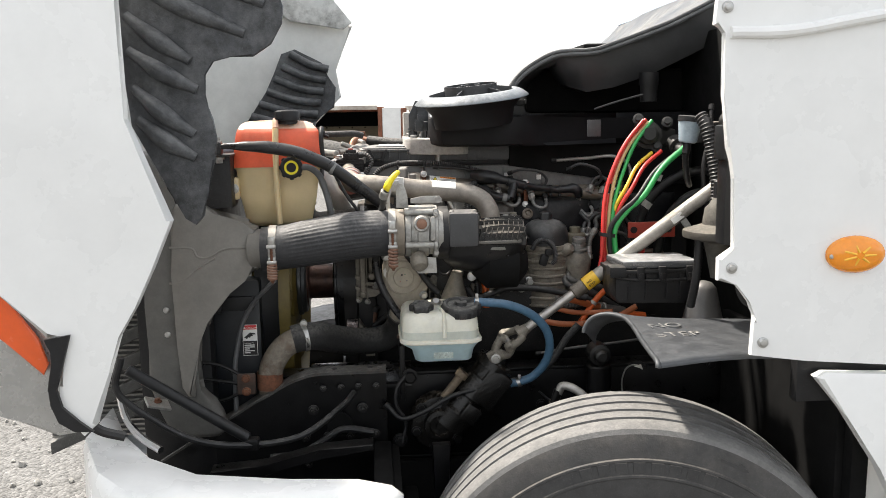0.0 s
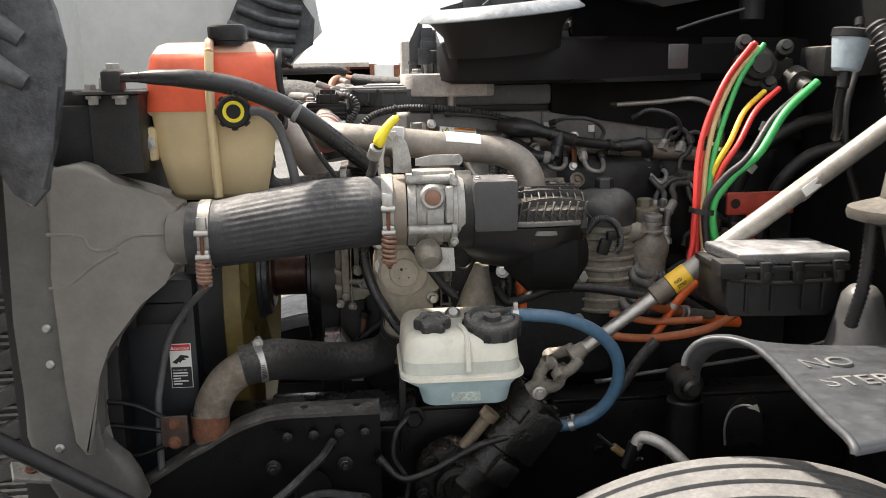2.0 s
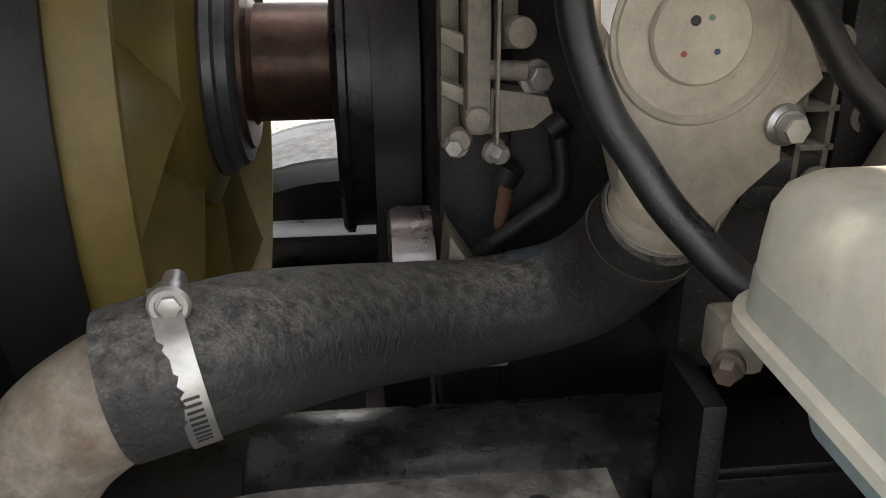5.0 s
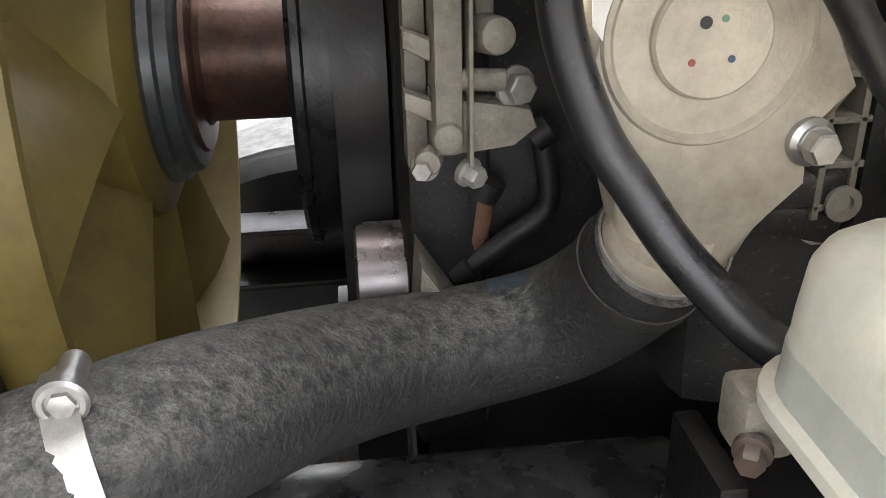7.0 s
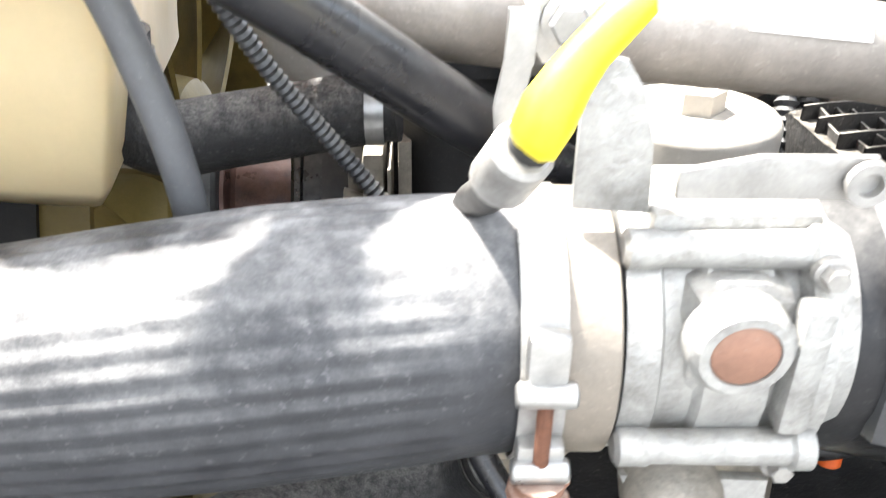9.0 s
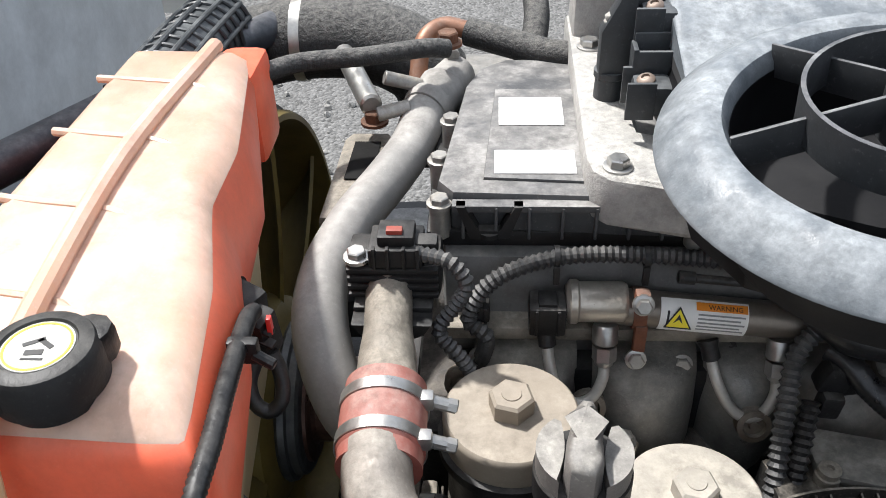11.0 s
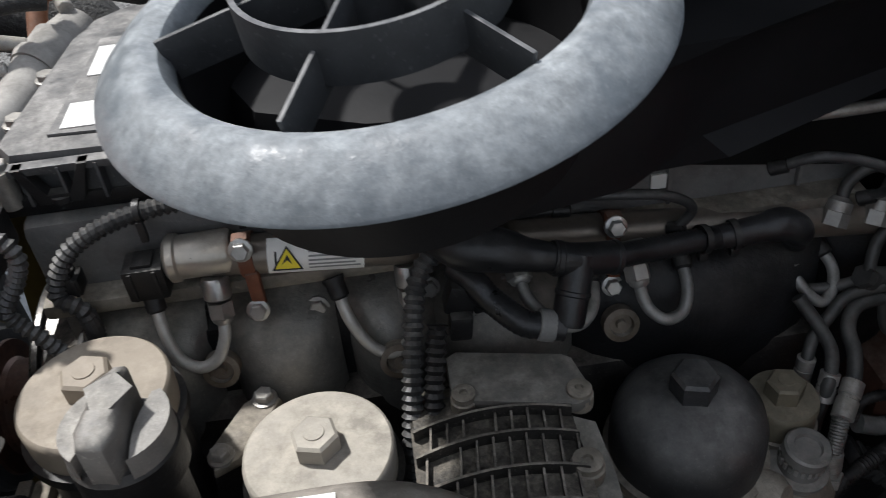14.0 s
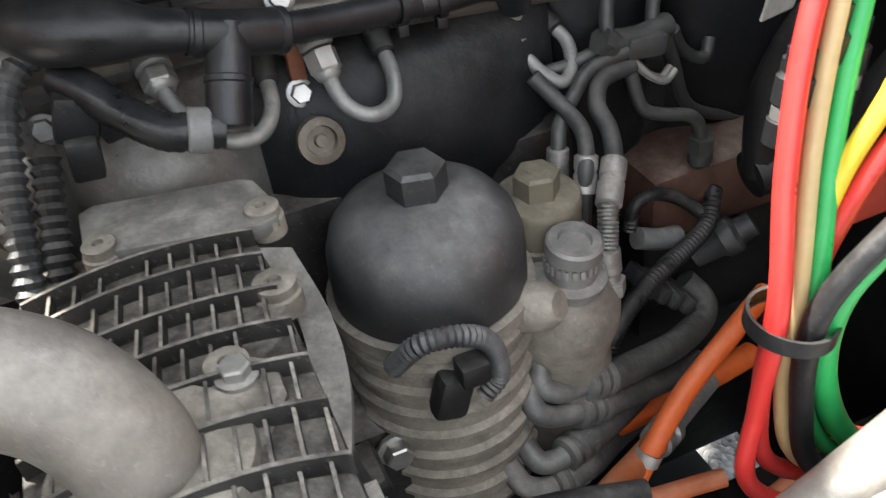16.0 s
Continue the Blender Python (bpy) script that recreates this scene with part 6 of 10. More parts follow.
def air_cleaner():
    n_ = V(-0.096, -0.087, 1).normalized()
    c = V(0.2873, 2.4869, 1.7487)
    t = thing("air_cleaner", c, "black air cleaner housing with dusty grey round intake mouth", "air cleaner")
    bm = B()
    prism(bm, [(0.17, 2.56), (0.20, 2.495), (0.27, 2.462), (0.36, 2.452), (0.44, 2.468), (0.50, 2.53), (0.75, 2.60), (1.02, 2.64), (1.02, 3.5), (0.40, 3.5), (0.20, 3.0), (0.178, 2.8)], (0, 0, 1.596), X, Y, 0.092, 0.03)
    part("housing", bm, mat("air_box", (0.005, 0.005, 0.006), 0.6, 0, 0.05, (0.10, 0.10, 0.10), 0.2, 10, 0.06, spec=0.25), t)
    bm = B()
    lathe(bm, c, n_, [(-0.012, 0.145), (-0.018, 0.162), (-0.0165, 0.1657), (-0.014, 0.165), (-0.003, 0.152), (0.004, 0.141), (0.006, 0.1315), (0.003, 0.1225), (-0.004, 0.118), (-0.012, 0.1165)], 96, False)
    part("mouth_ring", bm, RING, t, "dusty grey flared mouth ring")
    u, w, n_ = axes_for(n_)
    bm = B()
    lathe(bm, c, n_, [(-0.09, 0.0), (-0.09, 0.113), (-0.010, 0.1165), (-0.011, 0.145), (-0.016, 0.150), (-0.028, 0.138), (-0.050, 0.120), (-0.09, 0.113)], 64, False)
    part("throat", bm, MATS["air_box"], t)
    hub = c + n_ * 0.022
    bm = B()
    for R, h in ((0.075, 0.026), (0.026, 0.030)):
        lathe(bm, hub, n_, [(-h, R - 0.002), (0.004, R - 0.0016), (0.004, R + 0.0016), (-h, R + 0.002)], 64, False)
    part("grille_ring", bm, mat("grille_black", (0.035, 0.037, 0.04), 0.45, 0, 0.35, (0.3, 0.3, 0.3), 0.2, 40, 0.1), t)
    for k in range(6):
        a = radians(20 + 60 * k)
        o = u * math.cos(a) + w * math.sin(a)
        q = n_.cross(o)
        bm = B()
        o2 = (o - n_ * 0.17).normalized()
        box(bm, hub + o * 0.072 - n_ * 0.018, (0.098, 0.003, 0.026), 0.001, Matrix((o2, q, o2.cross(q))).transposed())
        part("spoke", bm, MATS["grille_black"], t)
    bm = B()
    prism(bm, [(2.58, 1.650), (2.58, 1.674), (2.66, 1.690), (2.72, 1.706), (2.785, 1.728), (2.80, 1.728), (2.80, 1.650)], (0.178, 0, 0), Y, Z, 0.23, 0.008, 3)
    part("top_panel", bm, RING, t, "dusty blue-grey sloping top panel")
    bm = B()
    box2(bm, (0.172, 2.80, 1.60), (0.70, 3.10, 1.722), 0.012)
    part("rear_box", bm, BLACK_CLEAN, t, "black rear housing")
    bm = B()
    box2(bm, (0.185, 2.797, 1.716), (0.70, 2.808, 1.733), 0.002)
    flange = part("joint_flange", bm, BLACK_CLEAN, t)
    for k in range(16):
        bm = B()
        box2(bm, (0.200 + k * 0.030, 2.782, 1.722), (0.204 + k * 0.030, 2.806, 1.737), 0.001)
        part("tab", bm, MATS["grille_black"], flange)
    # bolted lugs on the side of the housing
    LUG = mat("lug_black", (0.03, 0.034, 0.038), 0.45, 0, 0.3, (0.22, 0.23, 0.23), 0.25, 30, 0.15)
    for c0, sz in (((0.160, 2.712, 1.655), (0.036, 0.034, 0.030)), ((0.170, 2.766, 1.702), (0.036, 0.032, 0.032))):
        bm = B()
        box(bm, c0, sz, 0.007)
        for dy in (-0.5, 0.5):
            box(bm, V(c0) + V(-0.012, dy * sz[1], 0.002), (0.026, 0.004, 0.036), 0.001)
        lug = part("lug", bm, LUG, t)
        bm = B()
        lathe(bm, V(c0) + V(-0.006, 0, sz[2] * 0.5 - 0.001), V(-0.25, -0.2, 1), [(0, 0.0085), (0.002, 0.0085), (0.004, 0.0070), (0.005, 0.004), (0.003, 0.0035), (0.003, 0)], 18)
        part("screw", bm, mat("rusty_screw", (0.26, 0.19, 0.15), 0.55, 0.5, 0.3, vary=0.3), lug, "rust-tinted screw")
    for y0, y1, z0, z1 in ((2.727, 2.731, 1.640, 1.690), (2.746, 2.750, 1.650, 1.700)):
        bm = B()
        box2(bm, (0.146, y0, z0), (0.184, y1, z1), 0.001)
        part("web", bm, LUG, t)
    bm = B()
    box2(bm, (0.143, 2.727, 1.640), (0.148, 2.750, 1.692), 0.0015)
    part("web", bm, LUG, t)
    bm = B()
    prism(bm, [(0.118, 1.640), (0.150, 1.640), (0.150, 1.735), (0.140, 1.735), (0.118, 1.690)], (0, 2.792, 0), X, Z, 0.022, 0.003)
    lathe(bm, (0.131, 2.782, 1.618), Z, [(0, 0.015), (0.022, 0.014), (0.024, 0.016), (0.030, 0.016)], 24)
    part("mount_foot", bm, LUG, t)
    bm = B()
    bolt(bm, (0.128, 2.780, 1.700), V(-0.5, 0, 1), 0.006, 0.006)
    part("stud", bm, STEEL_DULL, t)
    bm = B()
    box(bm, (0.640, 2.445, 1.645), (0.040, 0.006, 0.048), 0.002)
    part("tag", bm, mat("grey_tag", (0.05, 0.05, 0.052), 0.5), t)


air_cleaner()


def filter_canister(name, c, r, top, cap, label, body=IRON, depth=0.16, hexr=0.02):
    """A round filter with a domed or flat lid and a hex on top; c: middle of the lid's upper rim."""
    t = thing("fuel_filter", (c[0], c[1], c[2] - depth), label, "filter", "engine filters")
    bm = B()
    if cap == "dome":
        lathe(bm, c, Z, [(-0.045, r), (-0.025, r * 1.0), (-0.010, r * 0.985), (0.004, r * 0.92), (0.015, r * 0.79), (0.022, r * 0.62), (0.026, r * 0.42), (0.028, 0)], 56)
        hb, hh = 0.022, 0.026
    else:
        lathe(bm, c, Z, [(-0.030, r * 0.99), (-0.006, r), (-0.002, r * 0.985), (0.0, r * 0.95), (0.002, r * 0.4), (0.002, 0)], 56)
        hb, hh = 0.0, 0.020
    part("lid", bm, top, t)
    bm = B()
    hexa(bm, V(c) + Z * hb, Z, hexr, hh)
    if cap != "dome":
        lathe(bm, V(c) + Z * (hb + hh - 0.0005), Z, [(0, hexr * 0.45), (0.0015, hexr * 0.42), (0.0015, hexr * 0.2), (0.0005, 0)], 16)
    part("hex", bm, top, t)
    bm = B()
    z0 = -0.045 if cap == "dome" else -0.028
    prof = [(z0, r * 0.9), (z0 - 0.002, r * 1.08), (z0 - 0.012, r * 1.08), (z0 - 0.014, r * 0.97)]
    k = z0 - 0.02
    while k > -depth:
        prof += [(k, r * 0.97), (k - 0.003, r * 1.04), (k - 0.007, r * 1.04), (k - 0.010, r * 0.97)] if cap == "dome" else [(k, r * 0.95)]
        k -= 0.022
    prof += [(-depth, r * 0.9), (-depth, 0)]
    lathe(bm, c, Z, prof, 56)
    part("body", bm, body, t)
    return t


TAN_LID = mat("tan_lid", (0.30, 0.255, 0.20), 0.65, 0, 0.5, (0.37, 0.325, 0.265), 0.1, 20, 0.15)
PALE_LID = mat("pale_lid", (0.40, 0.37, 0.32), 0.65, 0, 0.6, (0.46, 0.425, 0.365), 0.1, 20, 0.25)
BLACK_LID = mat("black_lid", (0.022, 0.0225, 0.024), 0.45, 0, 0.45, (0.20, 0.195, 0.185), 0.15, 14, 0.2)
filter_canister("front", (0.034, 2.498, 1.467), 0.059, TAN_LID, "flat", "tan plastic filter lid with grey hex on dark canister", BLACK_PL)
filter_canister("middle", (0.193, 2.470, 1.392), 0.062, PALE_LID, "flat", "pale dusty filter lid with hex on dark canister", BLACK_PL)
filter_canister("rear", (0.506, 2.482, 1.352), 0.067, BLACK_LID, "dome", "domed black oil filter lid on a dusty ribbed alloy housing", ALU_DUST, 0.22)
filter_canister("small", (0.599, 2.499, 1.332), 0.032, mat("olive_lid", (0.13, 0.115, 0.08), 0.6, 0, 0.4, (0.26, 0.23, 0.17), 0.15, 30), "flat", "small olive filter lid with hex beside the oil filter", ALU_DUST, 0.09, 0.017)


def filter_head():
    t = thing("filter_housing", (0.55, 2.45, 1.15), "dusty cast alloy filter housing with hose unions", "housing")
    bm = B()
    box2(bm, (0.46, 2.47, 1.10), (0.60, 2.58, 1.24), 0.02)
    lathe(bm, (0.597, 2.462, 1.12), Z, [(0, 0.036), (0.06, 0.040), (0.10, 0.036), (0.125, 0.043), (0.14, 0.043), (0.155, 0.036), (0.168, 0.028), (0.17, 0)], 28)
    box2(bm, (0.585, 2.45, 1.20), (0.64, 2.53, 1.285), 0.022)
    lathe(bm, (0.555, 2.44, 1.29), V(0.3, -0.4, 0.2), [(-0.03, 0.02), (0.02, 0.017), (0.03, 0.010), (0.031, 0)], 18)
    part("casting", bm, ALU_DUST, t)
    bm = B()
    lathe(bm, (0.597, 2.455, 1.262), V(0.05, -0.12, 1), [(0, 0.024), (0.010, 0.024), (0.012, 0.0265), (0.016, 0.0265), (0.018, 0.0235), (0.026, 0.0235), (0.028, 0.026), (0.032, 0.026), (0.034, 0.019), (0.046, 0.018), (0.050, 0.0165), (0.052, 0.020), (0.062, 0.020), (0.064, 0.018), (0.064, 0.012), (0.0605, 0.011), (0.0605, 0)], 32)
    cap = part("sensor_cap", bm, mat("cap_grey", (0.20, 0.195, 0.185), 0.5, 0.3, 0.5, (0.33, 0.31, 0.275), 0.2), t)
    for k in range(22):
        a = 2 * math.pi * k / 22
        bm = B()
        box(bm, (0.5993 + 0.0185 * math.cos(a), 2.4498 + 0.0185 * math.sin(a), 1.3065), (0.0032, 0.0032, 0.007), 0.0006, Matrix.Rotation(a, 3, "Z"))
        part("knurl", bm, STEEL_DULL, cap)
    bm = B()
    lathe(bm, (0.612, 2.452, 1.245), V(0.2, -1, 0.2), [(-0.01, 0.016), (0.008, 0.016), (0.010, 0.012), (0.016, 0.0115), (0.016, 0.006), (0.012, 0.005), (0.012, 0)], 20)
    part("plug", bm, STEEL, t)
    bm = B()
    bolt(bm, (0.45, 2.44, 1.20), -Y, 0.011, 0.012)
    part("bolt", bm, STEEL, t)
    US = mat("union_steel", (0.12, 0.12, 0.115), 0.5, 0.3, 0.5, (0.27, 0.255, 0.225), vary=0.25)
    for elbow, run, r in (([(0.570, 2.447, 1.224), (0.565, 2.435, 1.211), (0.576, 2.430, 1.203), (0.590, 2.431, 1.199), (0.600, 2.432, 1.198)], [(0.600, 2.432, 1.198), (0.621, 2.435, 1.191), (0.660, 2.450, 1.173), (0.718, 2.478, 1.143), (0.764, 2.505, 1.127), (0.777, 2.520, 1.134), (0.764, 2.535, 1.153)], 0.0125),
                          ([(0.556, 2.440, 1.213), (0.555, 2.428, 1.198), (0.564, 2.424, 1.189), (0.580, 2.424, 1.183), (0.592, 2.425, 1.178)], [(0.592, 2.425, 1.178), (0.617, 2.430, 1.170), (0.665, 2.450, 1.142), (0.716, 2.475, 1.108), (0.76, 2.50, 1.08)], 0.0120),
                          ([(0.546, 2.430, 1.160), (0.550, 2.416, 1.153), (0.560, 2.411, 1.153), (0.572, 2.411, 1.155)], [(0.572, 2.411, 1.155), (0.602, 2.420, 1.152), (0.650, 2.450, 1.128), (0.70, 2.48, 1.10)], 0.0120),
                          ([(0.529, 2.425, 1.153), (0.533, 2.411, 1.142), (0.546, 2.405, 1.135), (0.560, 2.405, 1.135)], [(0.560, 2.405, 1.135), (0.590, 2.410, 1.133), (0.632, 2.440, 1.107), (0.68, 2.47, 1.08)], 0.0115)):
        bm = B()
        tube(bm, elbow, 0.0088, 16)
        u = part("union", bm, US, t)
        p, d = V(run[0]), (V(run[1]) - V(run[0])).normalized()
        for k in range(3):
            bm = B()
            lathe(bm, p + d * (0.010 * k - 0.004), d, [(0, r * 0.85), (0.0012, r * 1.12), (0.0065, r * 1.12), (0.008, r * 0.85)], 20)
            part("crimp_ring", bm, US, u)
        bm = B()
        tube(bm, run, r, 16)
        part("hose", bm, mat("dusty_hose", (0.045, 0.045, 0.044), 0.6, 0, 0.5, (0.15, 0.145, 0.13), 0.3, 60, 0.3), t)
    bm = B()
    box(bm, (0.500, 2.435, 1.19), (0.028, 0.002, 0.024), 0.0005)
    part("data_plate", bm, mat("plate_pale", (0.45, 0.44, 0.36), 0.5, vary=0.15, scale=80), t)
    bm = B()
    tube(bm, [(0.455, 2.42, 1.30), (0.47, 2.405, 1.325), (0.495, 2.400, 1.325), (0.515, 2.405, 1.305), (0.522, 2.41, 1.27), (0.51, 2.41, 1.255)], 0.0075, 10, 8, rib=0.0012, pitch=0.004)
    part("sensor_loom", bm, LOOM, t)
    bm = B()
    box(bm, (0.487, 2.410, 1.268), (0.024, 0.018, 0.034), 0.006, Euler((0, 0.3, 0)).to_matrix())
    box(bm, (0.500, 2.402, 1.292), (0.020, 0.018, 0.018), 0.004)
    part("sensor_plug", bm, BLACK_PL, t, "black sensor plug")


filter_head()


def grip_cap():
    t = thing("primer_cap", (0.092, 2.412, 1.40), "dusty three-ridged grip cap with red mark on dark tube", "cap")
    c = V(0.085, 2.408, 0)
    bm = B()
    lathe(bm, c + Z * 1.38, Z, [(0, 0.029), (0.098, 0.030), (0.100, 0.0370), (0.125, 0.0370), (0.130, 0.033), (0.131, 0)], 36)
    part("tube", bm, BLACK_PL, t)
    GRIP = mat("dusty_grip", (0.16, 0.15, 0.14), 0.55, 0, 1.0, (0.42, 0.40, 0.36), 0.2, 30, 0.3)
    o, q = V(math.cos(-0.12), math.sin(-0.12), 0), V(-math.sin(-0.12), math.cos(-0.12), 0)
    bm = B()
    prism(bm, [(-0.009, -0.034), (0.008, -0.035), (0.0135, -0.022), (0.0125, -0.006), (0.0085, 0.010), (0.0075, 0.026), (0.004, 0.033), (-0.004, 0.033), (-0.0085, 0.026), (-0.0095, 0.010), (-0.0135, -0.006), (-0.0140, -0.022)], c + Z * 1.500, o, q, 0.046, 0.007, 3)
    part("grip_bar", bm, GRIP, t, "dusty raised grip bar", 50)
    for k in (-1, 1):
        bm = B()
        outer = [(k * 0.0355 * math.cos(a), 0.0355 * math.sin(a)) for a in [radians(-62 + 11 * i) for i in range(11)]]
        inner = [(k * (0.0185 - 0.004 * math.sin(math.pi * i / 6)), 0.024 - 0.009 * i) for i in range(7)]
        ring = outer + inner
        prism(bm, ring if k > 0 else ring[::-1], c + Z * 1.500, o, q, 0.026, 0.0)
        part("grip_lobe", bm, GRIP, t, "dusty curved grip lobe", 50)
    bm = B()
    band(bm, c + Z * 1.44, Z, 0.0302, 0.045, 0.0008, 40, 20, 62)
    part("red_mark", bm, RED_T, t)


grip_cap()


def lug_bracket():
    t = thing("lug_bracket", (0.145, 2.5, 1.37), "small dusty bracket with two bolts", "bracket")
    bm = B()
    prism(bm, [(0.105, 2.475), (0.125, 2.485), (0.148, 2.522), (0.158, 2.545), (0.145, 2.558), (0.125, 2.545), (0.10, 2.50)], (0, 0, 1.365), X, Y, 0.010, 0.003)
    part("plate", bm, ALU_DUST, t)
    for p in ((0.144, 2.546, 1.375), (0.110, 2.490, 1.375)):
        bm = B()
        bolt(bm, p, Z, 0.0085, 0.009)
        part("bolt", bm, STEEL_DULL, t)


lug_bracket()


def fuel_rail():
    t = thing("fuel_rail", (0.3, 2.605, 1.47), "dull steel common rail with clamps", "fuel rail")
    z = lambda x: 1.496 - 0.10 * (x - 0.1)
    bm = B()
    cyl(bm, (0.12, 2.606, z(0.12)), (0.335, 2.606, z(0.335)), 0.0175, 24, 0.003)
    cyl(bm, (0.37, 2.606, z(0.37)), (0.79, 2.606, z(0.79)), 0.0175, 24, 0.003)
    cyl(bm, (0.33, 2.606, z(0.33)), (0.38, 2.606, z(0.38)), 0.012, 20)
    part("tube", bm, mat("rail_steel", (0.19, 0.165, 0.14), 0.4, 0.6, 0.2, (0.3, 0.27, 0.23), 0.15, 30, 0.1), t)
    bm = B()
    lathe(bm, (0.085, 2.606, z(0.085)), X, [(0, 0.016), (0.004, 0.021), (0.010, 0.021), (0.012, 0.019), (0.052, 0.0195), (0.056, 0.017)], 24)
    part("end_fitting", bm, mat("pale_fitting", (0.48, 0.44, 0.38), 0.35, 0.6, 0.3, vary=0.1), t, "pale plated end fitting")
    for x in (0.152, 0.464):
        bm = B()
        band(bm, (x, 2.606, z(x)), X, 0.0177, 0.012, 0.002, 24)
        box(bm, (x, 2.592, z(x) + 0.02), (0.014, 0.012, 0.022), 0.003)
        box(bm, (x + 0.002, 2.590, z(x) - 0.026), (0.012, 0.010, 0.040), 0.003)
        part("clamp", bm, mat("rust_clamp", (0.17, 0.06, 0.03), 0.7, 0.2, 0.2, vary=0.3), t, "rust-brown clamp")
        for dz in (0.022, -0.045):
            bm = B()
            bolt(bm, (x, 2.584, z(x) + dz), V(0, -1, 0.35), 0.0075, 0.008)
            part("bolt", bm, STEEL, t)
    LINE = mat("line_steel", (0.46, 0.45, 0.42), 0.4, 0.4, 0.5, (0.46, 0.44, 0.40), vary=0.15)
    grey = mat("grey_line_steel", (0.25, 0.25, 0.24), 0.45, 0.4, 0.5, (0.33, 0.31, 0.28), vary=0.2)
    for p, q, bend, m in (((0.122, 2.592, 1.478), (0.122, 2.579, 1.444), [(0.121, 2.571, 1.432), (0.112, 2.563, 1.416), (0.096, 2.561, 1.410), (0.080, 2.565, 1.420), (0.072, 2.575, 1.442), (0.068, 2.591, 1.466)], LINE),
                          ((0.284, 2.592, 1.462), (0.284, 2.579, 1.428), [(0.283, 2.571, 1.416), (0.274, 2.563, 1.400), (0.258, 2.561, 1.394), (0.242, 2.565, 1.404), (0.228, 2.575, 1.428), (0.221, 2.591, 1.452)], LINE),
                          ((0.376, 2.588, 1.462), (0.378, 2.566, 1.450), [(0.380, 2.558, 1.444), (0.387, 2.548, 1.436), (0.404, 2.540, 1.419), (0.425, 2.542, 1.415), (0.439, 2.555, 1.424), (0.443, 2.580, 1.438)], grey),
                          ((0.479, 2.586, 1.458), (0.482, 2.564, 1.430), [(0.483, 2.556, 1.422), (0.488, 2.547, 1.413), (0.500, 2.540, 1.407), (0.517, 2.547, 1.407), (0.525, 2.562, 1.419), (0.526, 2.585, 1.434)], grey),
                          ((0.632, 2.604, 1.422), (0.637, 2.590, 1.399), [(0.638, 2.584, 1.392), (0.645, 2.572, 1.382), (0.657, 2.565, 1.374), (0.669, 2.572, 1.379), (0.675, 2.588, 1.393), (0.668, 2.606, 1.405)], grey)):
        p, q = V(p), V(q)
        d = (q - p).normalized()
        h = (q - p).length
        bm = B()
        lathe(bm, p - d * 0.004, d, [(0, 0.0105), (0.003, 0.0120), (h * 0.5, 0.0120), (h * 0.55, 0.0100)], 20)
        hexa(bm, p + d * h * 0.50, d, 0.0115, h * 0.42)
        lathe(bm, p + d * h * 0.90, d, [(0, 0.0095), (h * 0.10, 0.0085), (h * 0.16, 0.0062)], 16)
        part("union_nut", bm, STEEL if m is LINE else STEEL_DULL, t)
        bm = B()
        tube(bm, [q] + bend, 0.0054, 14)
        part("injector_line", bm, m, t, "bent steel injector line")
        bm = B()
        lathe(bm, bend[-1], V(bend[-1]) - V(bend[-2]), [(-0.010, 0.0062), (-0.008, 0.0085), (0.004, 0.0085), (0.008, 0.010), (0.010, 0.010)], 16)
        part("grommet", bm, BLACK_PL, t)


fuel_rail()


def warning_label():
    t = thing("warning_label", (0.209, 2.59, 1.485), "white and orange warning sticker wrapped on the rail", "label")
    ax = V(1, 0, -0.10).normalized()
    c = V(0.209, 2.606, 1.485)
    up = V(0, -0.55, 0.83)
    bm = B()
    band(bm, c, ax, 0.0178, 0.080, 0.0005, 60, 100, 215)
    part("sheet", bm, STICKER, t)
    u, w, d = axes_for(ax)

    def patch(name, s0, s1, a0, a1, material, r=0.0184):
        b2 = B()
        band(b2, c + ax * (s0 + s1) / 2, ax, r, s1 - s0, 0.0003, 80, a0, a1)
        part(name, b2, material, t)
    patch("orange_band", -0.008, 0.039, 133, 108, LBL_ORG)
    patch("triangle_field", -0.034, -0.032, 140, 180, LBL_BLK, 0.0182)
    for k in range(5):
        patch("text_bar", -0.006, 0.037 - (k % 2) * 0.004, 142 + k * 12, 147 + k * 12, mat("text_grey", (0.25, 0.25, 0.25), 0.5, vary=0.05, bump=0), 0.0183)
    o = (u * math.cos(radians(160)) + w * math.sin(radians(160)))
    tang = o.cross(ax)
    if tang.z < 0:
        tang = -tang
    p = c + o * 0.0187 - ax * 0.0235
    b2 = B()
    prism(b2, [(-0.013, -0.010), (0.013, -0.010), (0.0, 0.0115)], p, ax, tang, 0.0003)
    part("triangle_border", b2, LBL_BLK, t)
    b2 = B()
    prism(b2, [(-0.0105, -0.0085), (0.0105, -0.0085), (0.0, 0.0088)], p + o * 0.0005, ax, tang, 0.0003)
    part("triangle", b2, LBL_YEL, t)
    b2 = B()
    prism(b2, [(-0.005, -0.005), (0.0, -0.001), (0.004, -0.005), (0.002, 0.0), (0.0, 0.004), (-0.002, 0.0)], p + o * 0.0009, ax, tang, 0.0002)
    part("pictogram", b2, LBL_BLK, t)
    o2 = (u * math.cos(radians(122)) + w * math.sin(radians(122)))
    t2 = o2.cross(ax)
    if t2.z < 0:
        t2 = -t2
    m = Matrix((ax, t2, ax.cross(t2))).transposed().to_4x4()
    m.translation = c + o2 * 0.0189 + ax * 0.003 - t2 * 0.0022
    letters("WARNING", 0.0065, m, LBL_BLK, t, 0.0001)


warning_label()


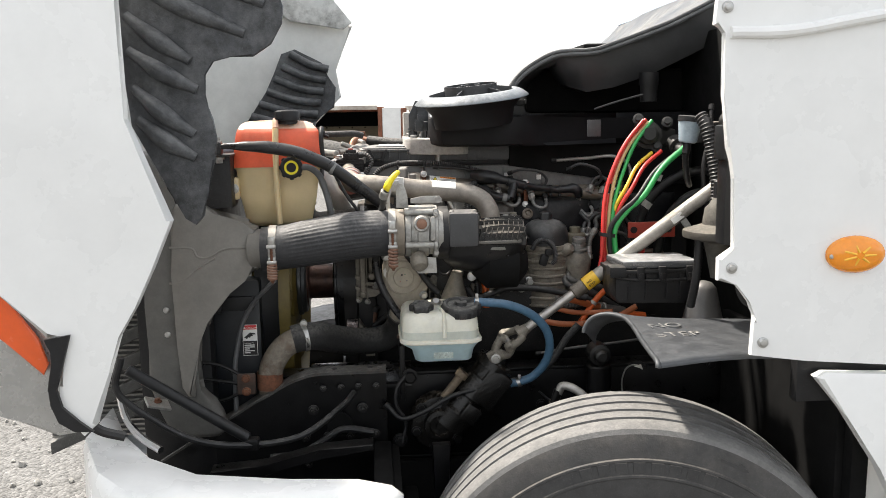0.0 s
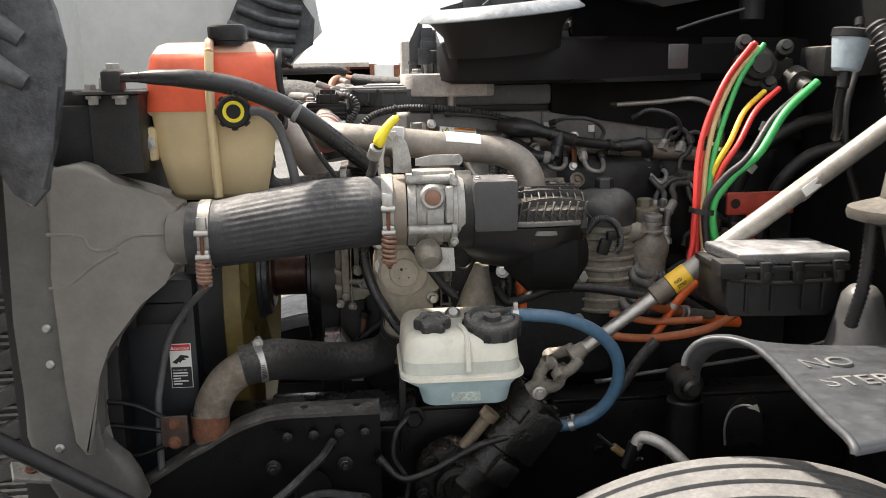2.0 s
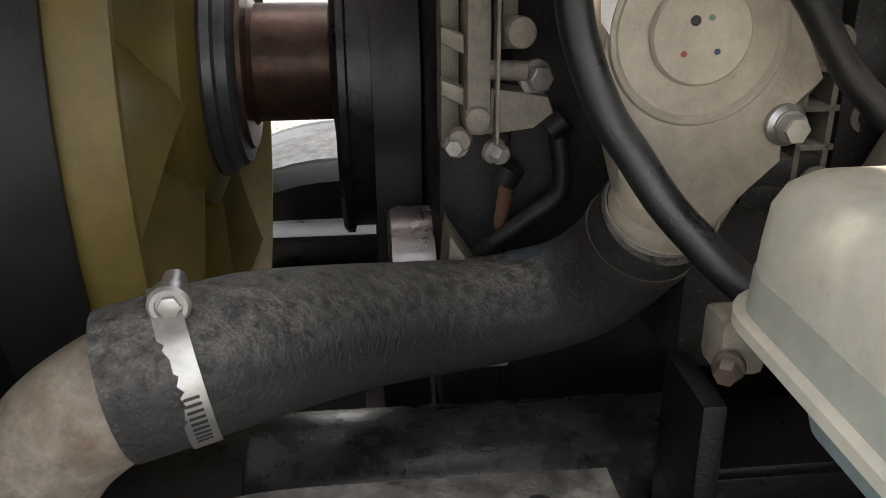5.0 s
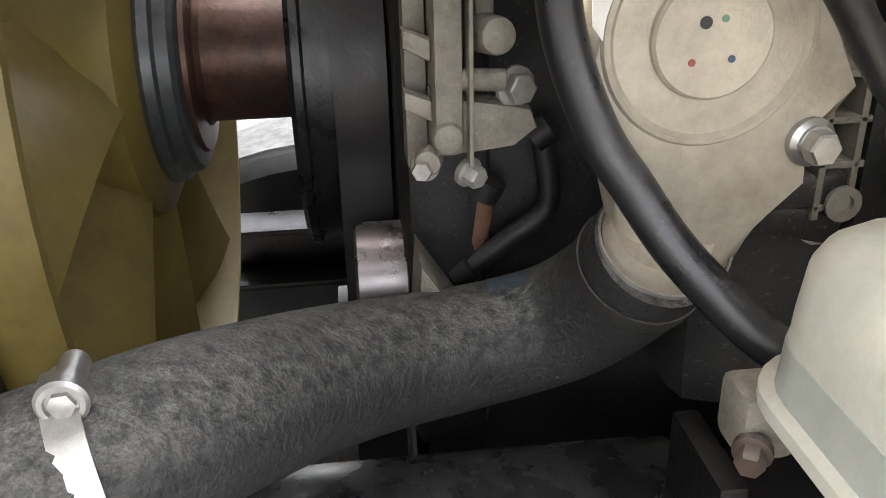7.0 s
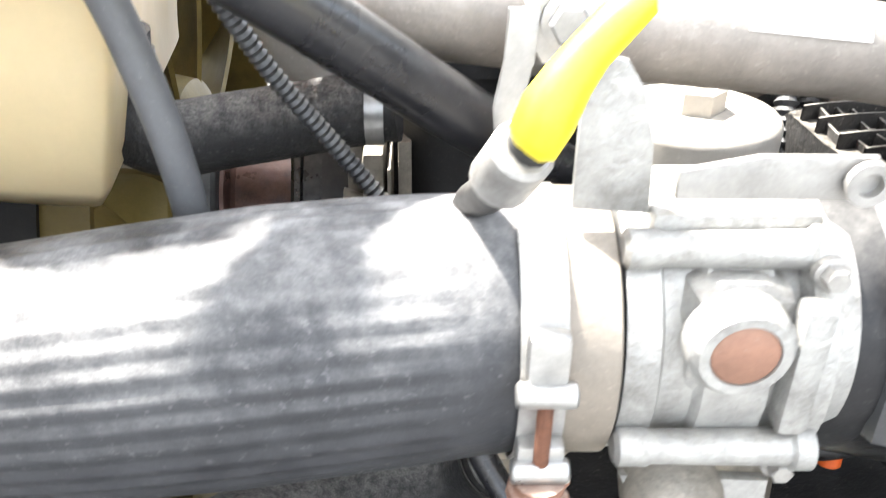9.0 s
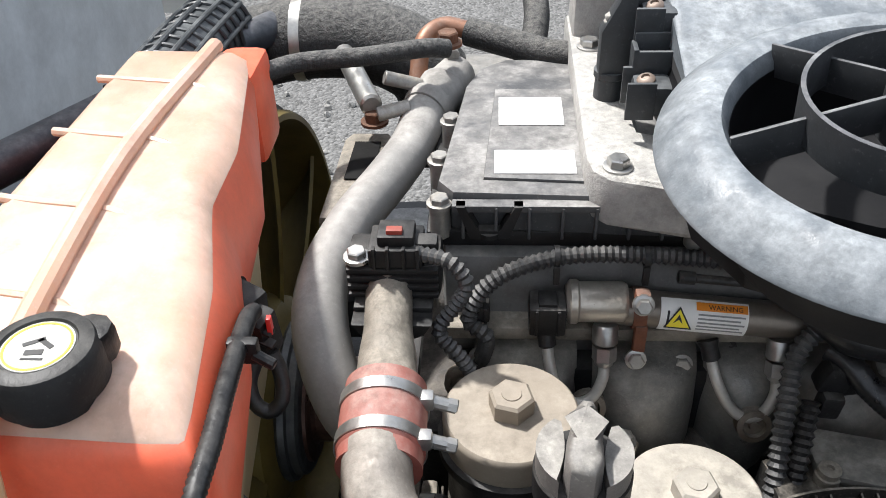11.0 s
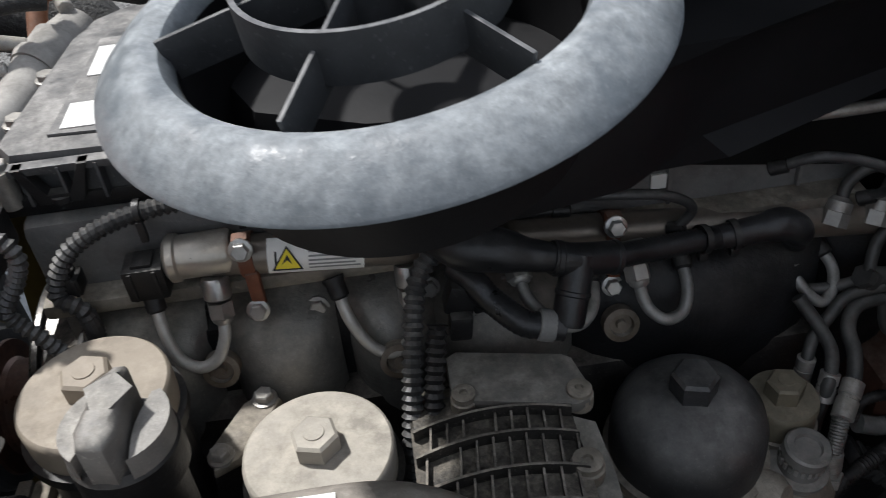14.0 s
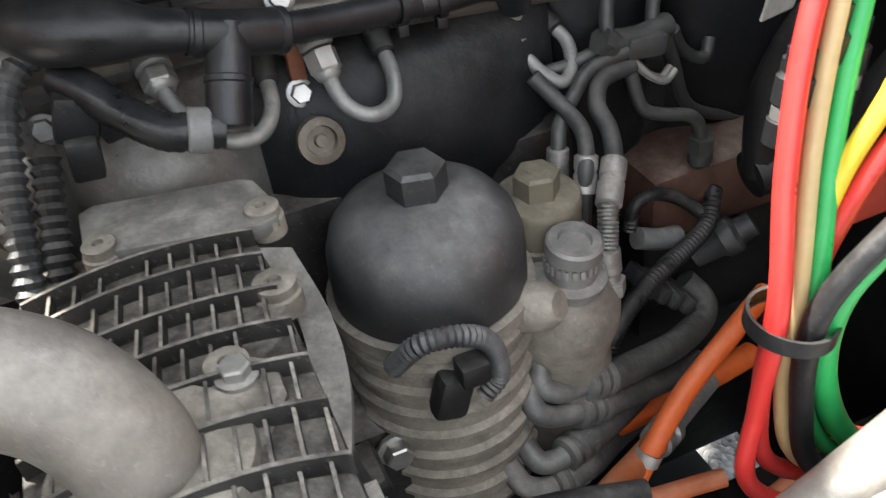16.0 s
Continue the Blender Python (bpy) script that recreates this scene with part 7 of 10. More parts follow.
def loom(name, pts, r, label, m=LOOM, pitch=0.0062, rib=0.0023):
    t = thing("wiring_loom", pts[0], label, "loom")
    bm = B()
    tube(bm, pts, r, 12, 8, rib=rib, pitch=pitch)
    part("conduit", bm, m, t, "", 22 if rib > 0.001 else 60)
    return t


t_ = loom("head", [(0.005, 2.60, 1.42), (0.012, 2.585, 1.47), (-0.005, 2.59, 1.49), (0.02, 2.60, 1.528), (0.08, 2.612, 1.545), (0.16, 2.615, 1.545), (0.25, 2.615, 1.535), (0.33, 2.61, 1.515), (0.36, 2.60, 1.49)], 0.0085, "grey corrugated wiring conduit along the head")
for x_ in (0.075, 0.155):
    bm_ = B()
    band(bm_, (x_, 2.613, 1.545), X, 0.0088, 0.005, 0.0012, 20)
    box(bm_, (x_, 2.605, 1.53), (0.006, 0.006, 0.02), 0.001)
    part("cable_tie", bm_, CABLE, t_)
loom("valve", [(-0.045, 2.575, 1.575), (-0.02, 2.565, 1.575), (-0.005, 2.56, 1.555), (-0.015, 2.56, 1.53), (-0.03, 2.555, 1.505), (-0.012, 2.55, 1.48), (-0.002, 2.55, 1.46)], 0.0075, "grey corrugated conduit from the valve plug")
loom("riser", [(0.262, 2.47, 1.25), (0.266, 2.48, 1.34), (0.272, 2.50, 1.385), (0.280, 2.535, 1.43), (0.292, 2.57, 1.47), (0.32, 2.59, 1.49)], 0.0098, "grey corrugated conduit rising beside the filters", rib=0.0026, pitch=0.0075)
loom("riser", [(0.285, 2.462, 1.25), (0.288, 2.475, 1.33), (0.290, 2.50, 1.385), (0.302, 2.54, 1.44)], 0.0095, "dark corrugated conduit rising beside the filters", CABLE, 0.0075, 0.0026)
def rail_harness():
    t = thing("wiring_harness", (0.42, 2.55, 1.48), "thick black moulded wiring harness with a tee over the rail", "harness")
    soft = mat("harness_black", (0.010, 0.0105, 0.012), 0.36, 0, 0.14, (0.16, 0.16, 0.16), 0.25, 40, 0.2)
    bm = B()
    tube(bm, [(0.300, 2.585, 1.508), (0.330, 2.562, 1.504), (0.358, 2.552, 1.501), (0.385, 2.548, 1.494), (0.404, 2.547, 1.489)], 0.02, 20, 8, radii=[0.014, 0.021, 0.0185, 0.0135, 0.0118])
    part("boot", bm, soft, t, "moulded rubber boot")
    bm = B()
    tube(bm, [(0.400, 2.547, 1.490), (0.422, 2.548, 1.483), (0.456, 2.556, 1.473)], 0.0140, 20, 6)
    for p, d in (((0.402, 2.547, 1.489), V(1, 0, -0.3)), ((0.452, 2.555, 1.474), V(1, 0.2, -0.3))):
        lathe(bm, p, d, [(0, 0.0140), (0.001, 0.0150), (0.005, 0.0150), (0.006, 0.0140)], 20, False)
    tee = part("tee", bm, soft, t)
    bm = B()
    lathe(bm, (0.424, 2.550, 1.487), V(-0.018, -0.033, -0.052), [(0, 0.0135), (0.030, 0.0138), (0.031, 0.0148), (0.034, 0.0148), (0.035, 0.0138), (0.056, 0.0138), (0.060, 0.0125), (0.062, 0.0)], 24)
    part("tee_leg", bm, soft, tee)
    bm = B()
    tube(bm, [(0.454, 2.556, 1.473), (0.497, 2.568, 1.465), (0.540, 2.578, 1.459), (0.562, 2.582, 1.455)], 0.0108, 16, 14, rib=0.0010, pitch=0.0042)
    part("conduit", bm, soft, t, "fine-ribbed conduit", 60)
    bm = B()
    tube(bm, [(0.556, 2.581, 1.456), (0.588, 2.582, 1.458), (0.611, 2.582, 1.460), (0.626, 2.581, 1.452), (0.632, 2.588, 1.434)], 0.012, 18, 8, radii=[0.0110, 0.0125, 0.0155, 0.0150, 0.0120])
    part("end_boot", bm, soft, t, "moulded rubber end boot")
    for p, d, r in (((0.540, 2.578, 1.459), V(1, 0.2, -0.15), 0.0118), ((0.570, 2.582, 1.456), V(1, 0, 0.1), 0.0124)):
        bm = B()
        band(bm, p, d, r, 0.006, 0.0015, 24)
        box(bm, V(p) + V(0.0, -0.004, -r - 0.003), (0.008, 0.008, 0.009), 0.002)
        part("cable_tie", bm, BLACK_PL, t)
    bm = B()
    tube(bm, [(0.404, 2.518, 1.438), (0.389, 2.520, 1.442), (0.372, 2.525, 1.443), (0.349, 2.545, 1.455), (0.337, 2.557, 1.466), (0.322, 2.575, 1.470)], 0.0120, 16, 12, rib=0.0009, pitch=0.0045)
    part("side_conduit", bm, soft, t, "", 60)
    bm = B()
    lathe(bm, (0.383, 2.5215, 1.4425), V(1, -0.1, -0.25), [(0, 0.0128), (0.001, 0.0138), (0.013, 0.0138), (0.014, 0.0128)], 20)
    part("sleeve", bm, mat("grey_sleeve", (0.16, 0.16, 0.155), 0.5, 0, 0.4, (0.3, 0.29, 0.27), 0.25), t, "scuffed grey sleeve")
    for c, sz, rot in (((0.325, 2.560, 1.452), (0.026, 0.022, 0.030), 0.3), ((0.322, 2.548, 1.430), (0.020, 0.018, 0.026), 0.1), ((0.342, 2.566, 1.440), (0.018, 0.018, 0.022), -0.2)):
        bm = B()
        box(bm, c, sz, 0.004, Matrix.Rotation(rot, 3, "Y"))
        part("plug", bm, BLACK_PL, t)


rail_harness()


def connector(name, c, s, d, label, m=BLACK_PL):
    t = thing("plug_connector", c, label, "connector")
    bm = B()
    box(bm, c, s, 0.003)
    part("body", bm, m, t)
    bm = B()
    box(bm, V(c) + Z * s[2] * 0.5, (s[0] * 0.5, s[1] * 0.7, 0.006), 0.001)
    part("latch", bm, m, t)
    for k in (-1, 1):
        bm = B()
        box(bm, V(c) + X * s[0] * 0.3 * k - Y * s[1] * 0.5, (0.003, 0.003, s[2] * 0.9), 0.0005)
        part("rib", bm, m, t)
    return t


connector("rail", (0.068, 2.60, 1.488), (0.034, 0.03, 0.032), X, "black plug connector on the rail end")
connector("small", (0.005, 2.60, 1.492), (0.02, 0.02, 0.018), X, "small black connector on the head")


def egr_valve():
    t = thing("exhaust_gas_valve", (-0.09, 2.58, 1.52), "black electric valve on a dusty alloy neck", "valve")
    bm = B()
    tube(bm, [(-0.067, 2.465, 1.512), (-0.069, 2.50, 1.517), (-0.072, 2.54, 1.524), (-0.075, 2.585, 1.532)], 0.025, 24, 6, radii=[0.030, 0.0245, 0.021, 0.021])
    part("neck", bm, ALU_DUST, t)
    bm = B()
    box2(bm, (-0.112, 2.575, 1.525), (-0.028, 2.625, 1.562), 0.006)
    part("body", bm, BLACK_PL, t)
    bm = B()
    for k in range(4):
        box2(bm, (-0.110, 2.571, 1.529 + k * 0.009), (-0.030, 2.578, 1.533 + k * 0.009), 0.001)
    box2(bm, (-0.105, 2.560, 1.520), (-0.035, 2.60, 1.527), 0.002)
    part("fin", bm, BLACK_PL, t)
    bm = B()
    box2(bm, (-0.090, 2.572, 1.560), (-0.043, 2.612, 1.580), 0.003)
    box2(bm, (-0.082, 2.578, 1.578), (-0.050, 2.606, 1.590), 0.003)
    part("plug", bm, BLACK_PL, t)
    for x in (-0.086, -0.074, -0.060, -0.048):
        bm = B()
        box2(bm, (x, 2.568, 1.562), (x + 0.003, 2.574, 1.584), 0.0008)
        part("plug_rib", bm, BLACK_PL, t)
    bm = B()
    box2(bm, (-0.050, 2.580, 1.565), (-0.030, 2.598, 1.582), 0.004)
    part("plug_boot", bm, BLACK_PL, t)
    bm = B()
    prism(bm, [(-0.035, 0.0), (0.035, 0.0), (0.028, -0.012), (0.012, -0.016), (0.008, -0.028), (-0.008, -0.028), (-0.012, -0.016), (-0.028, -0.012)], (-0.070, 2.562, 1.522), X, Z, 0.02, 0.002)
    part("yoke", bm, BLACK_PL, t)
    bm = B()
    box2(bm, (-0.074, 2.582, 1.588), (-0.060, 2.590, 1.594), 0.001)
    part("lock_tab", bm, RED_BR, t, "red lock tab")
    bm = B()
    bolt(bm, (-0.101, 2.582, 1.566), Z, 0.009, 0.008)
    part("bolt", bm, STEEL, t)


egr_valve()


def front_riser():
    t = thing("coolant_crossover", (-0.1, 2.75, 1.45), "matt grey cast coolant pipe curving up at the engine front", "pipe")
    bm = B()
    tube(bm, [(-0.075, 2.50, 1.40), (-0.112, 2.51, 1.455), (-0.137, 2.56, 1.497), (-0.140, 2.62, 1.515), (-0.122, 2.68, 1.532), (-0.092, 2.74, 1.545), (-0.070, 2.80, 1.553), (-0.060, 2.86, 1.562)], 0.024, 24, 8,
         radii=[0.022, 0.025, 0.026, 0.025, 0.024, 0.024, 0.024, 0.025])
    part("tube", bm, mat("matt_grey_pipe", (0.27, 0.262, 0.245), 0.6, 0.1, 0.5, (0.42, 0.40, 0.37), 0.15, 14, 0.15), t)
    bm = B()
    lathe(bm, (-0.060, 2.855, 1.562), V(0.45, 1, 0.18), [(0, 0.027), (0.006, 0.030), (0.014, 0.030), (0.016, 0.027), (0.045, 0.030), (0.05, 0.026), (0.085, 0.022), (0.09, 0.0)], 24)
    part("thermostat_neck", bm, mat("matt_grey_pipe", (0, 0, 0)), t)
    for p, q in (((-0.065, 2.875, 1.585), (-0.105, 2.865, 1.60)), ((-0.075, 2.835, 1.58), (-0.11, 2.825, 1.575)), ((-0.03, 2.92, 1.60), (-0.045, 2.955, 1.605))):
        bm = B()
        cyl(bm, p, q, 0.008, 12, 0.001)
        part("stub_pipe", bm, STEEL_DULL, t)
    bm = B()
    prism(bm, [(-0.160, 2.70), (-0.10, 2.70), (-0.098, 2.86), (-0.106, 2.875), (-0.148, 2.875), (-0.156, 2.86)], (0, 0, 1.505), X, Y, 0.02, 0.005)
    part("lifting_plate", bm, ALU_DUST, t)
    bm = B()
    prism(bm, [(-0.144, 2.77), (-0.114, 2.77), (-0.112, 2.85), (-0.142, 2.85)], (0, 0, 1.5255), X, Y, 0.002, 0.001)
    part("slot", bm, DARK, t)
    for p in ((-0.120, 2.865, 1.545), (-0.035, 2.90, 1.625)):
        bm = B()
        bolt(bm, p, Z, 0.012, 0.014)
        part("bolt", bm, RUST, t)


front_riser()


def far_hoses():
    t = thing("heater_hose", (0.0, 3.0, 1.58), "grey rubber heater hose with copper elbow behind the engine", "hose")
    bm = B()
    tube(bm, [(-0.225, 2.80, 1.635), (-0.19, 2.835, 1.632), (-0.12, 2.85, 1.632), (-0.06, 2.87, 1.632), (-0.035, 2.885, 1.625)], 0.0105, 14)
    part("hose", bm, RUBBER, t)
    bm = B()
    tube(bm, [(-0.075, 2.93, 1.56), (-0.068, 2.96, 1.60), (-0.045, 2.985, 1.61), (-0.01, 2.98, 1.605)], 0.011, 14)
    part("elbow", bm, mat("copper_elbow", (0.30, 0.13, 0.07), 0.5, 0.5, 0.3, vary=0.2), t, "copper-brown elbow")
    bm = B()
    tube(bm, [(-0.015, 2.98, 1.605), (0.03, 2.96, 1.60), (0.10, 2.93, 1.595), (0.20, 2.92, 1.60)], 0.0175, 16)
    part("hose_end", bm, RUBBER, t)
    t2 = thing("intake_duct", (-0.3, 3.2, 1.45), "large black rubber air duct behind the tank", "duct")
    bm = B()
    tube(bm, [(-0.36, 3.10, 1.52), (-0.25, 3.09, 1.55), (-0.15, 3.08, 1.55), (-0.07, 3.06, 1.51), (-0.05, 3.04, 1.40)], 0.055, 28)
    part("duct", bm, RUBBER, t2)
    bm = B()
    band(bm, (-0.245, 3.09, 1.55), X, 0.0555, 0.014, 0.002, 40)
    part("clamp", bm, STEEL, t2)
    t3 = thing("stay_bar", (-0.17, 3.0, 1.5), "bare metal stay bar", "bar")
    bm = B()
    cyl(bm, (-0.175, 3.01, 1.565), (-0.122, 2.865, 1.565), 0.013, 16, 0.003)
    part("bar", bm, STEEL, t3)
    t5 = thing("radiator_rail", (-0.4, 2.9, 1.55), "black steel rail over the radiator top", "rail")
    bm = B()
    cyl(bm, (-0.53, 2.64, 1.575), (-0.26, 3.10, 1.575), 0.022, 18, 0.004)
    part("rail", bm, mat("blue_black_rail", (0.03, 0.034, 0.042), 0.45, 0.2, 0.35, (0.22, 0.22, 0.23), 0.2), t5)
    for k in range(12):
        bm = B()
        f = k / 11
        box(bm, V(-0.41, 2.90, 1.555).lerp(V(-0.285, 3.10, 1.555), f), (0.085, 0.006, 0.03), 0.002, Matrix.Rotation(-0.25, 3, "Z"))
        part("grid_bar", bm, BLACK_PL, t5)
    bm = B()
    box(bm, (-0.345, 3.0, 1.545), (0.012, 0.26, 0.02), 0.002, Matrix.Rotation(-0.55, 3, "Z"))
    part("grid_spine", bm, BLACK_PL, t5)
    t4 = thing("turbo_hose", (0.1, 3.4, 1.5), "black hose running behind the engine", "hose")
    bm = B()
    tube(bm, [(0.05, 3.05, 1.40), (0.08, 3.25, 1.50), (0.10, 3.40, 1.55), (0.30, 3.48, 1.64)], 0.02, 14)
    part("hose", bm, RUBBER, t4)


far_hoses()


# ---- tanks, hoses, reservoir ----
def expansion_tank():
    t = thing("expansion_tank", (-0.28, 2.5, 1.41), "cream translucent coolant tank stained orange-red above", "tank")

    def shell(name, rows, material, label=""):
        """rows: height, front-left, front-right, back-right, back-left corners (x, y)."""
        bm = B()
        rings = []
        for z, *cs in rows:
            ring = []
            for i, c in enumerate(cs):
                p, a, b = V(*c, z), V(*cs[i - 1], z), V(*cs[(i + 1) % len(cs)], z)
                r = 0.022
                for k in range(5):
                    f = k / 4
                    q0, q1 = p + (a - p).normalized() * r, p + (b - p).normalized() * r
                    ring.append(bm.verts.new(q0.lerp(p, 0.75).lerp(p.lerp(q1, 0.25), f) if 0 < f < 1 else (q0 if f == 0 else q1)))
            rings.append(ring)
        n = len(rings[0])
        for a, b in zip(rings, rings[1:]):
            for i in range(n):
                bm.faces.new((a[i], a[(i + 1) % n], b[(i + 1) % n], b[i]))
        bm.faces.new(rings[0][::-1])
        bm.faces.new(rings[-1])
        return part(name, bm, material, t, label, 50)
    low_r = [(-0.190, 2.42), (-0.201, 2.52), (-0.212, 2.62)]
    shell("lower_shell", [(1.400, (-0.328, 2.32), (-0.175, 2.30), *low_r, (-0.230, 2.64), (-0.360, 2.64)),
                          (1.415, (-0.343, 2.305), (-0.165, 2.285), *low_r, (-0.225, 2.66), (-0.370, 2.66)),
                          (1.48, (-0.355, 2.295), (-0.150, 2.28), (-0.175, 2.42), (-0.196, 2.52), (-0.205, 2.62), (-0.230, 2.70), (-0.390, 2.70)),
                          (1.552, (-0.362, 2.29), (-0.140, 2.275), (-0.165, 2.42), (-0.191, 2.52), (-0.200, 2.62), (-0.230, 2.73), (-0.395, 2.72)),
                          (1.560, (-0.370, 2.285), (-0.133, 2.27), (-0.159, 2.42), (-0.186, 2.52), (-0.196, 2.62), (-0.228, 2.74), (-0.400, 2.73))], TANK_CREAM, "cream lower half")
    shell("stained_band", [(1.560, (-0.370, 2.285), (-0.133, 2.27), (-0.159, 2.42), (-0.186, 2.52), (-0.196, 2.62), (-0.228, 2.74), (-0.400, 2.73)),
                           (1.580, (-0.368, 2.287), (-0.130, 2.272), (-0.153, 2.42), (-0.182, 2.52), (-0.188, 2.62), (-0.224, 2.75), (-0.390, 2.76)),
                           (1.61, (-0.366, 2.29), (-0.130, 2.275), (-0.152, 2.42), (-0.182, 2.52), (-0.187, 2.62), (-0.222, 2.76), (-0.375, 2.775)),
                           (1.650, (-0.360, 2.295), (-0.137, 2.283), (-0.159, 2.42), (-0.189, 2.52), (-0.190, 2.60), (-0.222, 2.775), (-0.355, 2.785)),
                           (1.660, (-0.356, 2.302), (-0.146, 2.292), (-0.166, 2.42), (-0.194, 2.52), (-0.194, 2.60), (-0.226, 2.78), (-0.345, 2.785))], TANK_RED, "orange-red stained walls")
    shell("top_shell", [(1.660, (-0.356, 2.302), (-0.146, 2.292), (-0.166, 2.42), (-0.194, 2.52), (-0.194, 2.60), (-0.226, 2.78), (-0.345, 2.785)),
                        (1.673, (-0.349, 2.316), (-0.157, 2.304), (-0.176, 2.425), (-0.203, 2.525), (-0.204, 2.60), (-0.236, 2.77), (-0.338, 2.775)),
                        (1.679, (-0.336, 2.335), (-0.176, 2.322), (-0.192, 2.43), (-0.218, 2.53), (-0.222, 2.60), (-0.250, 2.755), (-0.330, 2.76))], TANK_PALE, "pale peach top")
    bm = B()
    box2(bm, (-0.262, 2.74, 1.56), (-0.214, 2.815, 1.662), 0.012)
    part("back_nose", bm, TANK_RED, t)
    bm = B()
    tube(bm, [(-0.252, 2.276, 1.41), (-0.254, 2.270, 1.50), (-0.254, 2.268, 1.60), (-0.253, 2.278, 1.66)], 0.008, 10, 6)
    part("moulded_seam", bm, TANK_CREAM, t)
    bm = B()
    tube(bm, [(-0.253, 2.278, 1.66), (-0.256, 2.32, 1.681), (-0.270, 2.55, 1.683), (-0.255, 2.77, 1.680)], 0.008, 10, 6)
    part("moulded_seam", bm, TANK_PALE, t)
    for y in (2.40, 2.50, 2.60, 2.70):
        bm = B()
        tube(bm, [(-0.35, y + 0.01, 1.674), (-0.32, y, 1.677), (-0.26, y - 0.01, 1.677), (-0.235, y - 0.02, 1.674)], 0.004, 8, 5)
        part("top_rib", bm, TANK_PALE, t)
    bm = B()
    box2(bm, (-0.382, 2.28, 1.475), (-0.355, 2.31, 1.535), 0.008)
    part("side_lug", bm, TANK_CREAM, t)
    bm = B()
    bolt(bm, (-0.368, 2.279, 1.505), -Y, 0.010, 0.008)
    part("bolt", bm, STEEL, t)
    # filler cap on top
    c = V(-0.224, 2.318, 1.672)
    bm = B()
    lathe(bm, c, Z, [(0, 0.026), (0.008, 0.026), (0.009, 0.0315), (0.030, 0.0315), (0.035, 0.029), (0.036, 0.026), (0.0365, 0.0215), (0.0350, 0.0205), (0.0350, 0)], 56)
    cap = part("filler_cap", bm, BLACK_PL, t, "black filler cap with two ears and a printed disc")
    for a in (0.75, 0.75 + math.pi):
        bm = B()
        prism(bm, [(0.020, -0.017), (0.034, -0.011), (0.0395, -0.004), (0.0395, 0.004), (0.034, 0.011), (0.020, 0.017)], c + Z * 0.012, V(math.cos(a), math.sin(a), 0), V(-math.sin(a), math.cos(a), 0), 0.021, 0.004)
        part("ear", bm, BLACK_PL, cap)
    bm = B()
    lathe(bm, c + Z * 0.0351, Z, [(0, 0.0195), (0.0005, 0.0195), (0.0005, 0)], 40)
    disc = part("printed_disc", bm, mat("disc_white", (0.68, 0.67, 0.62), 0.5, 0, 0.3, vary=0.2, scale=120, grime=0.25), cap, "worn white printed disc")
    bm = B()
    lathe(bm, c + Z * 0.0357, Z, [(0, 0.0185), (0.0003, 0.0185), (0.0003, 0.0172), (0, 0.0172)], 40, False)
    part("rim_print", bm, LBL_YEL, disc)
    for dx, dy, w_, h_, rz in ((-0.003, 0.003, 0.012, 0.003, 0.5), (0.004, 0.002, 0.011, 0.003, -0.6), (0.0, -0.005, 0.010, 0.004, 0.1), (0.001, -0.010, 0.012, 0.0015, 0.0)):
        bm = B()
        box(bm, c + V(dx, dy, 0.0358), (w_, h_, 0.0004), 0, Matrix.Rotation(rz, 3, "Z"))
        part("print_bar", bm, LBL_BLK, disc)
    # pressure cap on the front
    bm = B()
    c = V(-0.213, 2.268, 1.560)
    lathe(bm, c, -Y, [(-0.01, 0.024), (0.004, 0.024), (0.006, 0.029), (0.020, 0.029), (0.023, 0.026), (0.023, 0.020), (0.0215, 0.019), (0.0215, 0)], 36)
    cap = part("pressure_cap", bm, BLACK_PL, t, "black pressure cap with yellow ring label")
    for k in range(8):
        a = k * math.pi / 4
        bm = B()
        box(bm, c + V(0.029 * math.cos(a), -0.013, 0.029 * math.sin(a)), (0.007, 0.014, 0.010), 0.002, Matrix.Rotation(-a, 3, "Y"))
        part("grip_rib", bm, BLACK_PL, cap)
    bm = B()
    lathe(bm, c + V(0, -0.0216, 0), -Y, [(0, 0.0185), (0.0006, 0.0185), (0.0006, 0.0125), (0, 0.0125)], 32, False)
    part("yellow_ring", bm, LBL_YEL, cap)
    bm = B()
    tube(bm, [(-0.19, 2.255, 1.560), (-0.165, 2.25, 1.558), (-0.14, 2.25, 1.535), (-0.125, 2.25, 1.49), (-0.115, 2.25, 1.44), (-0.112, 2.255, 1.38)], 0.0085, 12)
    part("overflow_hose", bm, mat("grey_hose", (0.09, 0.092, 0.095), 0.55, 0, 0.3, (0.28, 0.27, 0.25), 0.15, 30, 0.1), t, "thin grey overflow hose")


expansion_tank()


def tank_bottom_hose():
    t = thing("coolant_hose", (-0.1, 2.38, 1.38), "grey dusty coolant hose under the tank", "hose")
    bm = B()
    tube(bm, [(-0.185, 2.38, 1.475), (-0.188, 2.38, 1.43), (-0.165, 2.385, 1.405), (-0.12, 2.40, 1.405), (-0.04, 2.42, 1.412), (-0.02, 2.42, 1.414)], 0.024, 20)
    part("hose", bm, RUBBER, t)
    bm = B()
    band(bm, (-0.035, 2.42, 1.413), X, 0.0242, 0.012, 0.0012, 32)
    part("clamp", bm, STEEL, t)
    bm = B()
    band(bm, (-0.186, 2.38, 1.455), Z, 0.0242, 0.012, 0.0012, 32)
    part("clamp", bm, STEEL, t)


tank_bottom_hose()


